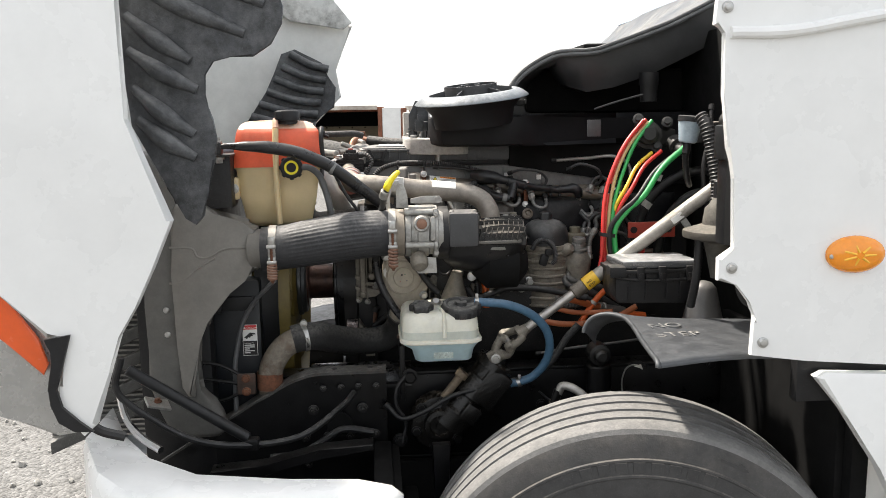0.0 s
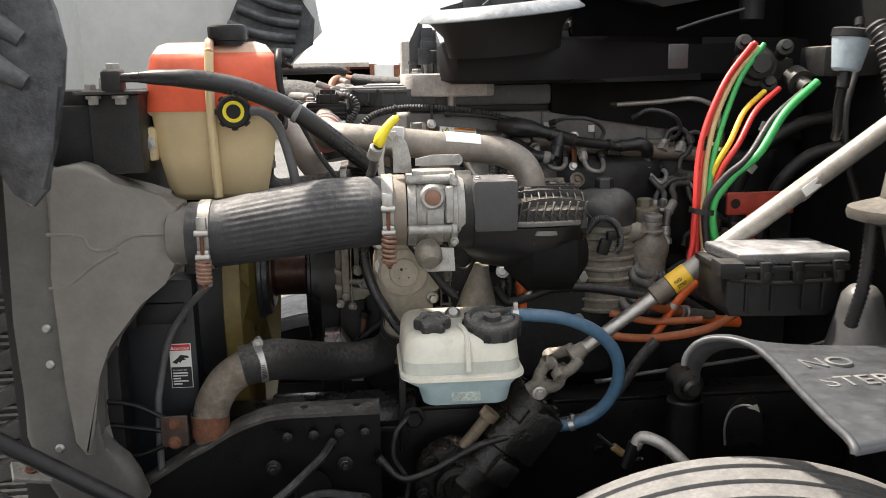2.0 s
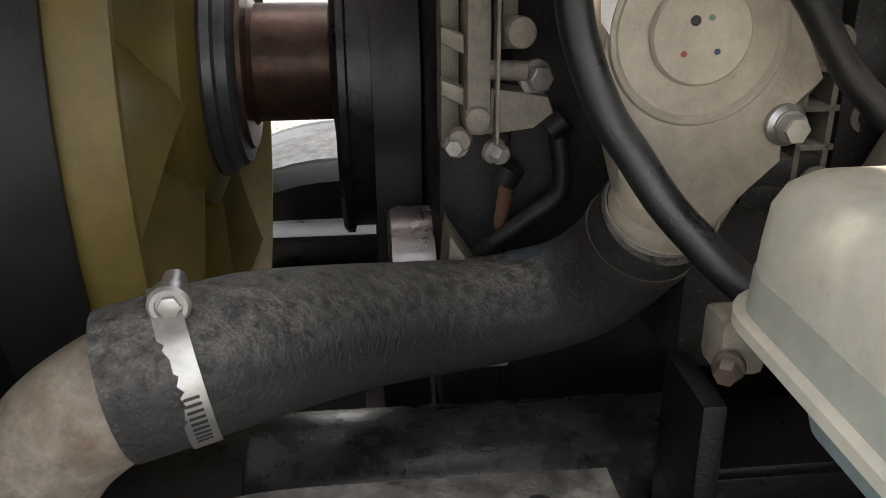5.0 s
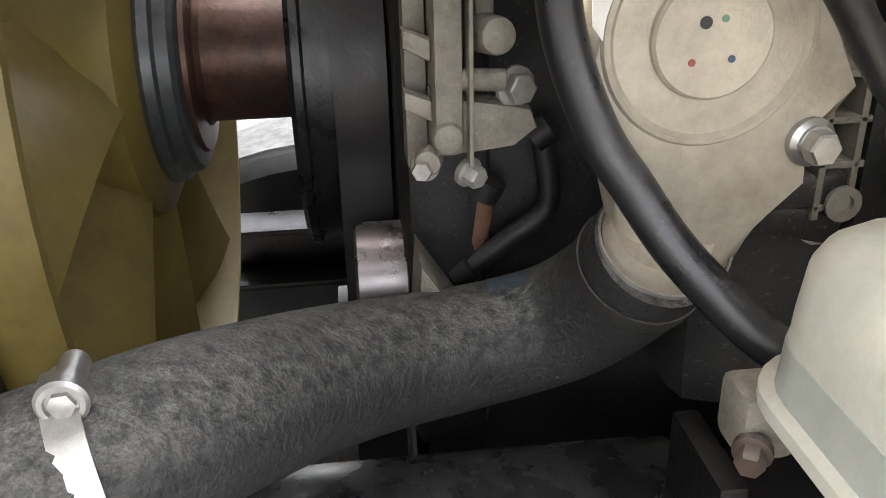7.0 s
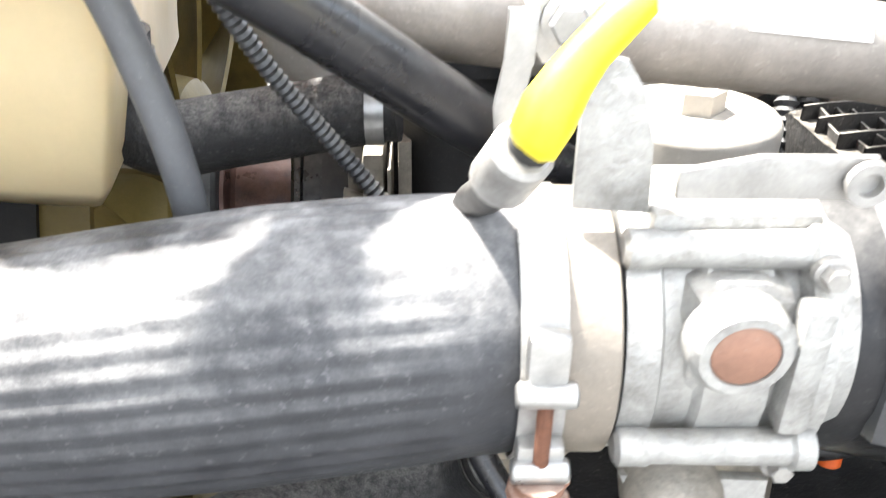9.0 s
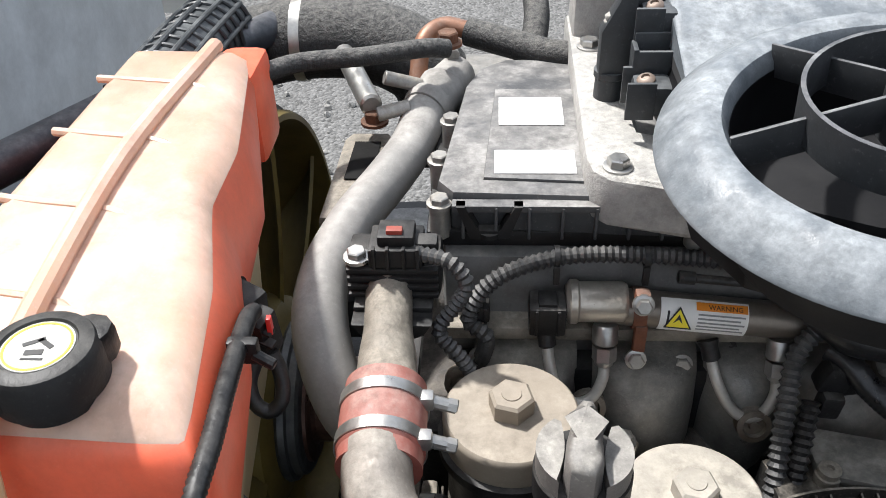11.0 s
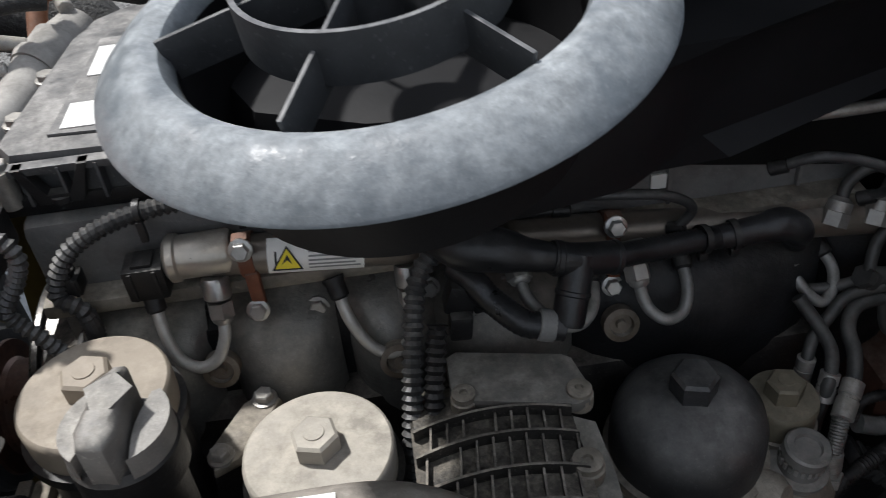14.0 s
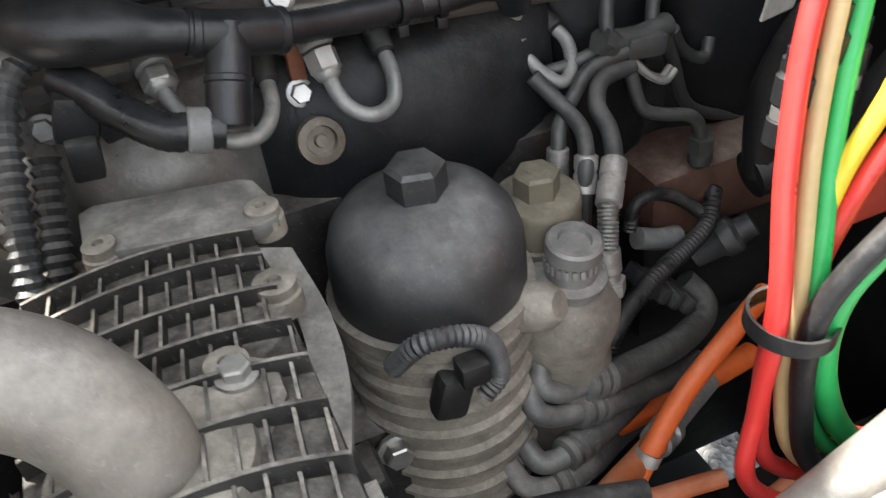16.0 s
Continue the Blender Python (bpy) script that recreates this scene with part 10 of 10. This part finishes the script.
def splash_plate():
    t = thing("splash_plate", (0.65, 1.75, 1.15), "shiny grey bent splash plate with a rolled nose over the wheel", "plate")
    edge = spline([(0.503, 1.994, 1.160), (0.509, 1.998, 1.178), (0.528, 1.994, 1.199), (0.556, 1.972, 1.210), (0.580, 1.930, 1.212), (0.584, 1.870, 1.208), (0.575, 1.78, 1.202), (0.566, 1.69, 1.198), (0.560, 1.622, 1.196), (0.558, 1.608, 1.186)], 5)
    back = spline([(0.518, 2.012, 1.156), (0.524, 2.014, 1.174), (0.544, 2.010, 1.194), (0.580, 1.985, 1.203), (0.64, 1.950, 1.198), (0.88, 1.945, 1.190), (0.90, 1.87, 1.190), (0.90, 1.78, 1.190), (0.90, 1.690, 1.188), (0.90, 1.672, 1.178)], 5)
    bm = B()
    rows = []
    for a, b in zip(edge, back):
        row = []
        for k in range(11):
            f = k / 10
            p = a.lerp(b, f)
            row.append(bm.verts.new(p + Z * (0.004 * math.sin(math.pi * f) + 0.0015 * math.sin(17 * p.x + 9 * p.y))))
        rows.append(row)
    for a, b in zip(rows, rows[1:]):
        for k in range(10):
            bm.faces.new((a[k], a[k + 1], b[k + 1], b[k]))
    ext = bmesh.ops.extrude_face_region(bm, geom=bm.faces[:])
    for v in ext["geom"]:
        if isinstance(v, bmesh.types.BMVert):
            v.co.z -= 0.004
    bmesh.ops.recalc_face_normals(bm, faces=bm.faces)
    part("sheet", bm, GALV, t, "", 60)
    bm = B()
    tube(bm, [edge[i] - Z * 0.003 for i in range(0, len(edge), 3)], 0.0055, 10, 3)
    part("rolled_edge", bm, GALV, t, "rolled edge of the plate", 60)
    # turned-down lip of the rounded nose
    bm = B()
    lip = edge[:26]
    rows = []
    for i, p in enumerate(lip):
        f = i / (len(lip) - 1)
        w = 0.034 * (1 - f) ** 0.5 + 0.006
        rows.append([bm.verts.new(p + V(0.004, -0.004, -0.002)), bm.verts.new(p + V(0.010 + 0.25 * w, 0.010, -0.55 * w)), bm.verts.new(p + V(0.014 + 0.55 * w, 0.024, -w))])
    for a, b in zip(rows, rows[1:]):
        for k in range(2):
            bm.faces.new((a[k], a[k + 1], b[k + 1], b[k]))
    ext = bmesh.ops.extrude_face_region(bm, geom=bm.faces[:])
    for v in ext["geom"]:
        if isinstance(v, bmesh.types.BMVert):
            v.co += V(0.002, 0.004, -0.001)
    part("nose_lip", bm, mat("nose_grey", (0.05, 0.052, 0.055), 0.38, 0.1, 0.2, (0.12, 0.12, 0.12), 0.2, 30, 0.15), t, "dark turned-down lip of the nose", 60)
    for text, y in (("NO", 1.83), ("STEP", 1.765)):
        m = Matrix.Translation((0.615 if text == "NO" else 0.612, y, 1.2055 if text == "NO" else 1.2015)) @ Matrix.Rotation(0.05, 4, "Z")
        letters(text, 0.05, m, mat("embossed_grey", (0.13, 0.135, 0.14), 0.42, 0.2, 0.25, vary=0.2), t, 0.002)


splash_plate()


def shock_absorber():
    t = thing("shock_absorber", (0.615, 2.27, 0.7), "black shock absorber with bolt eye", "shock absorber")
    bm = B()
    cyl(bm, (0.62, 2.26, 0.60), (0.615, 2.27, 0.99), 0.035, 24, 0.004)
    part("tube", bm, FRAME, t)
    bm = B()
    lathe(bm, (0.615, 2.30, 1.022), -Y, [(0, 0.03), (0.05, 0.03), (0.052, 0.02), (0.07, 0.018), (0.075, 0.012), (0.075, 0)], 20)
    part("eye", bm, mat("black_bolt", (0, 0, 0)), t)
    t2 = thing("axle_pin", (0.48, 2.03, 1.0), "bare steel pin behind the tyre", "pin")
    bm = B()
    tube(bm, [(0.468, 2.118, 0.965), (0.480, 2.112, 0.985), (0.515, 2.09, 0.975), (0.555, 2.06, 0.935), (0.575, 2.05, 0.90)], 0.011, 12)
    part("pin", bm, STEEL_DULL, t2)
    bm = B()
    tube(bm, [(0.468, 2.118, 0.972), (0.462, 2.12, 0.950), (0.455, 2.122, 0.925)], 0.012, 12)
    part("collar", bm, FRAME, t2)
    t3 = thing("grease_fitting", (0.50, 2.32, 0.865), "small tan fitting with a thin black lead", "fitting")
    bm = B()
    cyl(bm, (0.488, 2.318, 0.874), (0.510, 2.318, 0.856), 0.008, 14, 0.002)
    part("body", bm, mat("tan_fitting", (0.30, 0.20, 0.08), 0.5, 0.3, 0.3, vary=0.3), t3)
    bm = B()
    tube(bm, [(0.455, 2.31, 0.905), (0.472, 2.315, 0.888), (0.488, 2.318, 0.874)], 0.003, 8, 4)
    tube(bm, [(0.510, 2.318, 0.856), (0.522, 2.30, 0.850), (0.530, 2.26, 0.872)], 0.003, 8, 4)
    part("lead", bm, LOOM, t3)
    # bent metal tab on the inner side of the wheel arch
    t4 = thing("bent_tab", (0.66, 2.15, 0.95), "thin bent steel tab inside the wheel arch", "tab")
    bm = B()
    prism(bm, [(0.655, 0.936), (0.652, 0.975), (0.660, 1.008), (0.678, 1.026), (0.700, 1.030), (0.720, 1.015), (0.728, 0.94)], (0, 2.168, 0), X, Z, 0.003)
    part("sheet", bm, FRAME, t4)
    bm = B()
    tube(bm, [(0.655, 2.166, 0.936), (0.652, 2.164, 0.975), (0.658, 2.155, 1.008), (0.668, 2.135, 1.026), (0.680, 2.12, 1.030)], 0.0022, 8, 5)
    prism(bm, [(0.670, 1.028), (0.688, 1.034), (0.694, 1.018), (0.684, 1.024)], (0, 2.118, 0), X, Z, 0.002)
    part("bright_edge", bm, STEEL, t4, "bare bright edge")
    bm = B()
    box2(bm, (0.50, 2.05, 0.40), (0.62, 3.6, 0.52), 0.02)
    part("beam", bm, FRAME, AXLE, "black axle beam")


shock_absorber()


def orange_runs():
    t = thing("orange_conduit", (0.33, 2.38, 1.2), "bright orange split conduit beside the block", "conduit")
    bm = B()
    tube(bm, [(0.285, 2.40, 1.29), (0.30, 2.395, 1.25), (0.312, 2.385, 1.20), (0.312, 2.375, 1.14)], 0.010, 12, 8)
    part("conduit", bm, ORANGE_C, t)
    t2 = thing("orange_hose", (0.5, 2.35, 1.1), "faded orange hydraulic hose across the block", "hose")
    bm = B()
    tube(bm, [(0.46, 2.37, 1.10), (0.53, 2.36, 1.088), (0.60, 2.35, 1.09), (0.68, 2.33, 1.11), (0.74, 2.33, 1.14)], 0.0085, 14)
    part("hose", bm, ORANGE_H, t2)
    bm = B()
    tube(bm, [(0.50, 2.40, 1.13), (0.58, 2.38, 1.115), (0.68, 2.36, 1.12)], 0.0075, 14)
    part("hose", bm, ORANGE_H, t2)
    t5 = thing("orange_pipe", (0.6, 2.38, 1.14), "faded orange hose with a grey union", "hose")
    bm = B()
    tube(bm, [(0.545, 2.345, 1.165), (0.568, 2.360, 1.157), (0.618, 2.390, 1.136), (0.654, 2.410, 1.124)], 0.0105, 16)
    part("hose", bm, ORANGE_H, t5)
    bm = B()
    lathe(bm, (0.650, 2.408, 1.125), V(0.7, 0.4, -0.2), [(0, 0.011), (0.001, 0.014), (0.010, 0.014), (0.012, 0.011), (0.016, 0.011), (0.018, 0.0145), (0.026, 0.0145), (0.028, 0.010), (0.11, 0.010)], 20)
    part("union", bm, STEEL_DULL, t5)
    t6 = thing("orange_conduit", (0.7, 2.46, 1.1), "orange split conduit low beside the block", "conduit")
    bm = B()
    tube(bm, [(0.630, 2.442, 1.122), (0.658, 2.450, 1.112), (0.696, 2.460, 1.100), (0.752, 2.475, 1.083), (0.816, 2.490, 1.071)], 0.012, 16)
    part("conduit", bm, ORANGE_C, t6)
    bm = B()
    band(bm, (0.715, 2.465, 1.094), V(1, 0.25, -0.3), 0.0122, 0.006, 0.0012, 24)
    part("cable_tie", bm, CABLE, t6)
    t3 = thing("vent_hose", (0.4, 2.36, 1.17), "black corrugated hose across the engine side", "hose")
    bm = B()
    tube(bm, [(0.255, 2.36, 1.205), (0.28, 2.355, 1.175), (0.32, 2.35, 1.185), (0.37, 2.35, 1.20), (0.45, 2.36, 1.195), (0.53, 2.36, 1.18), (0.60, 2.35, 1.165)], 0.0095, 12)
    part("hose", bm, CABLE, t3)
    t4 = thing("wiring_loom", (0.29, 2.4, 1.25), "black corrugated conduit beside the orange one", "loom")
    bm = B()
    tube(bm, [(0.265, 2.42, 1.31), (0.28, 2.41, 1.26), (0.29, 2.40, 1.21), (0.288, 2.39, 1.17)], 0.010, 12, 8, rib=0.0018, pitch=0.006)
    part("conduit", bm, CABLE, t4, "", 60)


orange_runs()


def high_pressure_lines():
    t = thing("fuel_pipes", (0.65, 2.55, 1.35), "dusty bent steel fuel pipes at the rear of the engine", "pipe")
    FP = mat("fuel_pipe", (0.062, 0.063, 0.062), 0.5, 0.35, 0.35, (0.16, 0.15, 0.135), 0.2, 40, 0.2)
    for pts in ([(0.674, 2.600, 1.464), (0.678, 2.604, 1.474), (0.685, 2.605, 1.484), (0.701, 2.605, 1.491), (0.718, 2.601, 1.486), (0.730, 2.600, 1.470), (0.734, 2.598, 1.456), (0.725, 2.590, 1.439), (0.706, 2.580, 1.425), (0.698, 2.569, 1.406), (0.701, 2.566, 1.392)],
                [(0.713, 2.600, 1.460), (0.724, 2.609, 1.471), (0.739, 2.615, 1.479), (0.754, 2.615, 1.480), (0.772, 2.612, 1.469), (0.783, 2.610, 1.453), (0.785, 2.608, 1.441), (0.774, 2.600, 1.422), (0.754, 2.590, 1.408), (0.744, 2.577, 1.394)],
                [(0.713, 2.566, 1.392), (0.717, 2.560, 1.360), (0.724, 2.555, 1.336), (0.741, 2.553, 1.326), (0.769, 2.553, 1.316), (0.781, 2.553, 1.300), (0.783, 2.552, 1.272)],
                [(0.755, 2.575, 1.386), (0.772, 2.583, 1.350), (0.792, 2.590, 1.305), (0.826, 2.600, 1.278), (0.861, 2.605, 1.262), (0.872, 2.605, 1.238), (0.873, 2.605, 1.214)],
                [(0.772, 2.588, 1.378), (0.786, 2.594, 1.356), (0.803, 2.599, 1.341), (0.817, 2.600, 1.337), (0.824, 2.606, 1.350)],
                [(0.701, 2.572, 1.389), (0.672, 2.575, 1.381), (0.645, 2.582, 1.376)]):
        bm = B()
        tube(bm, pts, 0.0056, 14)
        part("pipe", bm, FP, t)
    for p, q, r in (((0.664, 2.589, 1.444), (0.674, 2.600, 1.466), 0.0125), ((0.704, 2.589, 1.438), (0.713, 2.600, 1.461), 0.0125), ((0.727, 2.600, 1.476), (0.735, 2.598, 1.456), 0.0105), ((0.779, 2.611, 1.459), (0.786, 2.608, 1.439), 0.0105),
                    ((0.783, 2.552, 1.292), (0.783, 2.552, 1.264), 0.0115), ((0.873, 2.605, 1.232), (0.873, 2.605, 1.205), 0.0115), ((0.690, 2.566, 1.400), (0.704, 2.566, 1.390), 0.0115)):
        p, q = V(p), V(q)
        d = (q - p).normalized()
        h = (q - p).length
        bm = B()
        hexa(bm, p, d, r, h * 0.55)
        lathe(bm, p + d * h * 0.5, d, [(0, r * 0.92), (h * 0.35, r * 0.92), (h * 0.42, r * 0.75), (h * 0.5, r * 0.6)], 18)
        part("nut", bm, STEEL_DULL if r > 0.012 else FP, t)
    bm = B()
    tube(bm, [(0.700, 2.568, 1.394), (0.728, 2.570, 1.390), (0.757, 2.575, 1.391)], 0.0095, 12, 5)
    box(bm, (0.728, 2.566, 1.386), (0.036, 0.022, 0.018), 0.005, Matrix.Rotation(0.1, 3, "Y"))
    part("pipe_clamp", bm, FP, t)
    for k in range(2):
        bm = B()
        tube(bm, [(0.716, 2.560 + 0.006 * k, 1.378), (0.728, 2.556 + 0.006 * k, 1.364), (0.744, 2.556 + 0.006 * k, 1.354), (0.756, 2.560 + 0.006 * k, 1.358)], 0.0035, 8, 6)
        part("clamp_strap", bm, STEEL_DULL, t)
    # three lines that drop past the caps and end in braided hoses
    for pts, r in (([(0.631, 2.562, 1.388), (0.640, 2.552, 1.375), (0.646, 2.540, 1.366), (0.648, 2.520, 1.358), (0.643, 2.505, 1.347), (0.637, 2.496, 1.335), (0.634, 2.494, 1.29), (0.634, 2.494, 1.25)], 0.0062),
                   ([(0.712, 2.562, 1.386), (0.680, 2.562, 1.380), (0.660, 2.552, 1.368), (0.642, 2.540, 1.357), (0.634, 2.530, 1.346), (0.630, 2.525, 1.32), (0.630, 2.525, 1.26)], 0.0058),
                   ([(0.716, 2.560, 1.374), (0.686, 2.555, 1.372), (0.673, 2.540, 1.361), (0.671, 2.520, 1.351), (0.663, 2.500, 1.341), (0.650, 2.482, 1.332), (0.640, 2.471, 1.322), (0.636, 2.463, 1.308)], 0.0070)):
        bm = B()
        tube(bm, pts, r, 14)
        part("hose_line", bm, FP, t)
    for p, q, r in (((0.643, 2.505, 1.347), (0.636, 2.495, 1.322), 0.0088), ((0.633, 2.529, 1.343), (0.630, 2.525, 1.318), 0.0085), ((0.661, 2.496, 1.341), (0.641, 2.471, 1.324), 0.0098)):
        bm = B()
        d = (V(q) - V(p)).normalized()
        h = (V(q) - V(p)).length
        lathe(bm, p, d, [(0, r * 0.8), (0.001, r), (h * 0.4, r), (h * 0.42, r * 0.9), (h * 0.5, r * 0.9), (h * 0.52, r), (h, r), (h + 0.001, r * 0.8)], 20)
        part("ferrule", bm, STEEL_DULL, t)
    bm = B()
    tube(bm, [(0.641, 2.472, 1.325), (0.636, 2.463, 1.310), (0.632, 2.457, 1.297)], 0.0080, 16, 16, rib=0.0010, pitch=0.0028)
    part("braid", bm, mat("steel_braid", (0.22, 0.22, 0.21), 0.45, 0.6, 0.3, vary=0.4, scale=300), t, "braided steel sleeve", 20)
    bm = B()
    lathe(bm, (0.632, 2.457, 1.298), V(-0.02, -0.2, -1), [(0, 0.007), (0.001, 0.0092), (0.018, 0.0095), (0.020, 0.008), (0.026, 0.008)], 18)
    hexa(bm, (0.632, 2.452, 1.273), V(0, -0.1, -1), 0.0115, 0.013)
    part("end_nut", bm, STEEL_DULL, t)
    t2 = thing("fuel_pump", (0.8, 2.6, 1.2), "rust-stained fuel pump head", "pump")
    bm = B()
    box2(bm, (0.735, 2.548, 1.19), (0.90, 2.63, 1.262), 0.015)
    part("head", bm, mat("rust_pump", (0.09, 0.04, 0.026), 0.7, 0.1, 0.35, (0.26, 0.21, 0.17), 0.3), t2)
    bm = B()
    box2(bm, (0.74, 2.565, 1.05), (0.90, 2.63, 1.195), 0.02)
    part("body", bm, IRON, t2)
    t3 = thing("sensor_cluster", (0.70, 2.45, 1.25), "dusty connectors and looms beside the oil filter", "loom")
    for pts, r in (([(0.640, 2.466, 1.185), (0.651, 2.470, 1.199), (0.680, 2.485, 1.209), (0.714, 2.500, 1.212), (0.750, 2.515, 1.212), (0.781, 2.530, 1.217), (0.80, 2.55, 1.235)], 0.0085),
                   ([(0.700, 2.530, 1.240), (0.704, 2.530, 1.262), (0.722, 2.532, 1.266), (0.742, 2.536, 1.256), (0.766, 2.540, 1.236), (0.788, 2.540, 1.212)], 0.0060)):
        bm = B()
        tube(bm, pts, r, 14, 12, rib=0.0014, pitch=0.0046)
        part("conduit", bm, CABLE, t3, "", 60)
    for k in range(4):
        bm = B()
        box(bm, (0.715 + 0.012 * k, 2.530 - 0.002 * k, 1.178 - 0.010 * k), (0.010, 0.04, 0.016), 0.003, Matrix.Rotation(0.6, 3, "Y"))
        part("plug", bm, LOOM, t3)
    bm = B()
    tube(bm, [(0.712, 2.536, 1.222), (0.735, 2.536, 1.212), (0.756, 2.540, 1.205)], 0.010, 14, 5)
    part("plug", bm, mat("grey_sleeve", (0, 0, 0)), t3)
    for p in ((0.80, 2.53, 1.19), (0.82, 2.55, 1.17)):
        bm = B()
        lathe(bm, p, V(0.7, -0.3, 0.5), [(-0.03, 0.012), (-0.005, 0.014), (0.0, 0.018), (0.012, 0.018), (0.016, 0.012), (0.03, 0.012)], 16)
        part("connector", bm, LOOM, t3)


high_pressure_lines()


# ---- small clutter along the engine ----
def clutter():
    """Thin hoses, wires and ties seen along the engine side and the firewall."""
    runs = [
        ("ignition_lead", CABLE, 0.0042, "thin black lead along the head", [(0.19, 2.60, 1.532), (0.28, 2.595, 1.525), (0.36, 2.60, 1.50), (0.42, 2.60, 1.495)]),
        ("vacuum_hose", LOOM, 0.0045, "thin grey hose looped over the rail", [(0.42, 2.60, 1.51), (0.45, 2.58, 1.52), (0.50, 2.575, 1.515), (0.53, 2.585, 1.49), (0.52, 2.59, 1.465)]),
        ("vacuum_hose", LOOM, 0.0045, "thin grey hose looped behind the oil filter", [(0.60, 2.585, 1.52), (0.63, 2.57, 1.535), (0.68, 2.565, 1.52), (0.70, 2.575, 1.49), (0.69, 2.59, 1.47)]),
        ("vent_pipe", STEEL_DULL, 0.0055, "dull steel vent pipe on the head", [(0.56, 2.62, 1.545), (0.66, 2.61, 1.55), (0.74, 2.60, 1.555), (0.79, 2.60, 1.53), (0.80, 2.60, 1.48)]),
        ("earth_cable", CABLE, 0.006, "black cable running down the firewall", [(0.93, 2.30, 1.70), (0.92, 2.28, 1.62), (0.90, 2.27, 1.54), (0.91, 2.27, 1.45), (0.94, 2.27, 1.36)]),
        ("earth_cable", CABLE, 0.006, "black cable running down the firewall", [(1.02, 2.20, 1.70), (1.00, 2.20, 1.60), (0.99, 2.19, 1.48), (1.0, 2.18, 1.40), (1.02, 2.16, 1.32)]),
        ("heater_pipe", CABLE, 0.014, "black heater hose on the firewall", [(0.99, 2.45, 1.52), (0.90, 2.46, 1.50), (0.83, 2.48, 1.44), (0.80, 2.50, 1.36), (0.80, 2.50, 1.28)]),
        ("heater_pipe", CABLE, 0.014, "black heater hose on the firewall", [(0.99, 2.42, 1.46), (0.92, 2.43, 1.44), (0.87, 2.45, 1.38), (0.85, 2.47, 1.30), (0.84, 2.47, 1.22)]),
        ("sensor_lead", CABLE, 0.004, "thin lead beside the water pump", [(0.16, 2.385, 1.28), (0.175, 2.37, 1.25), (0.20, 2.375, 1.24), (0.225, 2.385, 1.265)]),
        ("brake_pipe", mat("brake_pipe_steel", (0.10, 0.10, 0.10), 0.45, 0.4, 0.3, vary=0.2), 0.004, "thin steel brake pipe along the rail", [(0.45, 2.30, 1.02), (0.55, 2.31, 1.03), (0.70, 2.32, 1.04), (0.85, 2.32, 1.06), (1.0, 2.30, 1.10)]),
        ("gear_cable", CABLE, 0.0065, "black cable over the steering gear", [(0.02, 2.255, 0.90), (0.06, 2.245, 0.865), (0.12, 2.235, 0.885), (0.20, 2.23, 0.93), (0.28, 2.24, 0.945)]),
        ("power_cable", CABLE, 0.0075, "black cable below the alternator", [(-0.02, 2.535, 1.05), (0.01, 2.53, 1.075), (0.035, 2.525, 1.10), (0.03, 2.525, 1.15)]),
        ("power_cable", mat("rusty_cable", (0.10, 0.045, 0.025), 0.7, 0, 0.2, vary=0.3), 0.009, "rust-brown bracket rod below the alternator", [(-0.03, 2.545, 1.04), (-0.012, 2.54, 1.075), (-0.005, 2.54, 1.11)]),
    ]
    for name, m, r, label, pts in runs:
        t = thing(name, pts[0], label, name.split("_")[1])
        bm = B()
        tube(bm, pts, r, 12, 8)
        part("line", bm, m, t, "", 60)
        for q in (pts[0], pts[-1]):
            bm = B()
            lathe(bm, q, V(pts[1]) - V(pts[0]), [(-0.008, r * 1.1), (-0.007, r * 1.45), (0.007, r * 1.45), (0.008, r * 1.1)], 14)
            part("end_sleeve", bm, BLACK_PL, t)


clutter()


def red_coil():
    t = thing("coiled_air_line", (0.72, 2.28, 1.3), "red corrugated air line in black clips", "air line")
    bm = B()
    tube(bm, [(0.745, 2.30, 1.345), (0.740, 2.295, 1.31), (0.742, 2.29, 1.275), (0.755, 2.285, 1.25), (0.785, 2.28, 1.235)], 0.0105, 14, 8, rib=0.002, pitch=0.006)
    part("line", bm, RED_T, t, "", 25)
    bm = B()
    lathe(bm, (0.755, 2.285, 1.25), V(0.6, -0.1, -0.5), [(0, 0.011), (0.001, 0.014), (0.012, 0.014), (0.013, 0.011)], 18)
    part("clip", bm, BLACK_PL, t)


red_coil()


def orange_run():
    t = thing("orange_hose", (0.65, 2.4, 1.2), "orange hose beside the oil filter unions", "hose")
    bm = B()
    tube(bm, [(0.575, 2.375, 1.07), (0.60, 2.38, 1.10), (0.63, 2.39, 1.14), (0.67, 2.405, 1.175), (0.72, 2.42, 1.20), (0.77, 2.44, 1.21)], 0.0085, 12)
    part("hose", bm, ORANGE_C, t)
    bm = B()
    band(bm, (0.63, 2.39, 1.14), V(0.6, 0.2, 0.9), 0.0088, 0.010, 0.0015, 20)
    part("clip", bm, STEEL_DULL, t)


orange_run()


def filter_screws():
    t = thing("alloy_cover_plate", (0.16, 2.43, 1.2), "webbed alloy cover with small holes beside the pump", "cover")
    for k, (x, z) in enumerate(((0.165, 1.225), (0.215, 1.225), (0.165, 1.14), (0.215, 1.14), (0.19, 1.18))):
        bm = B()
        lathe(bm, (x, 2.404, z), -Y, [(0, 0.010), (0.003, 0.010), (0.003, 0.0055), (-0.003, 0.005), (-0.003, 0)], 16)
        part("boss", bm, ALU_DUST, t)


filter_screws()
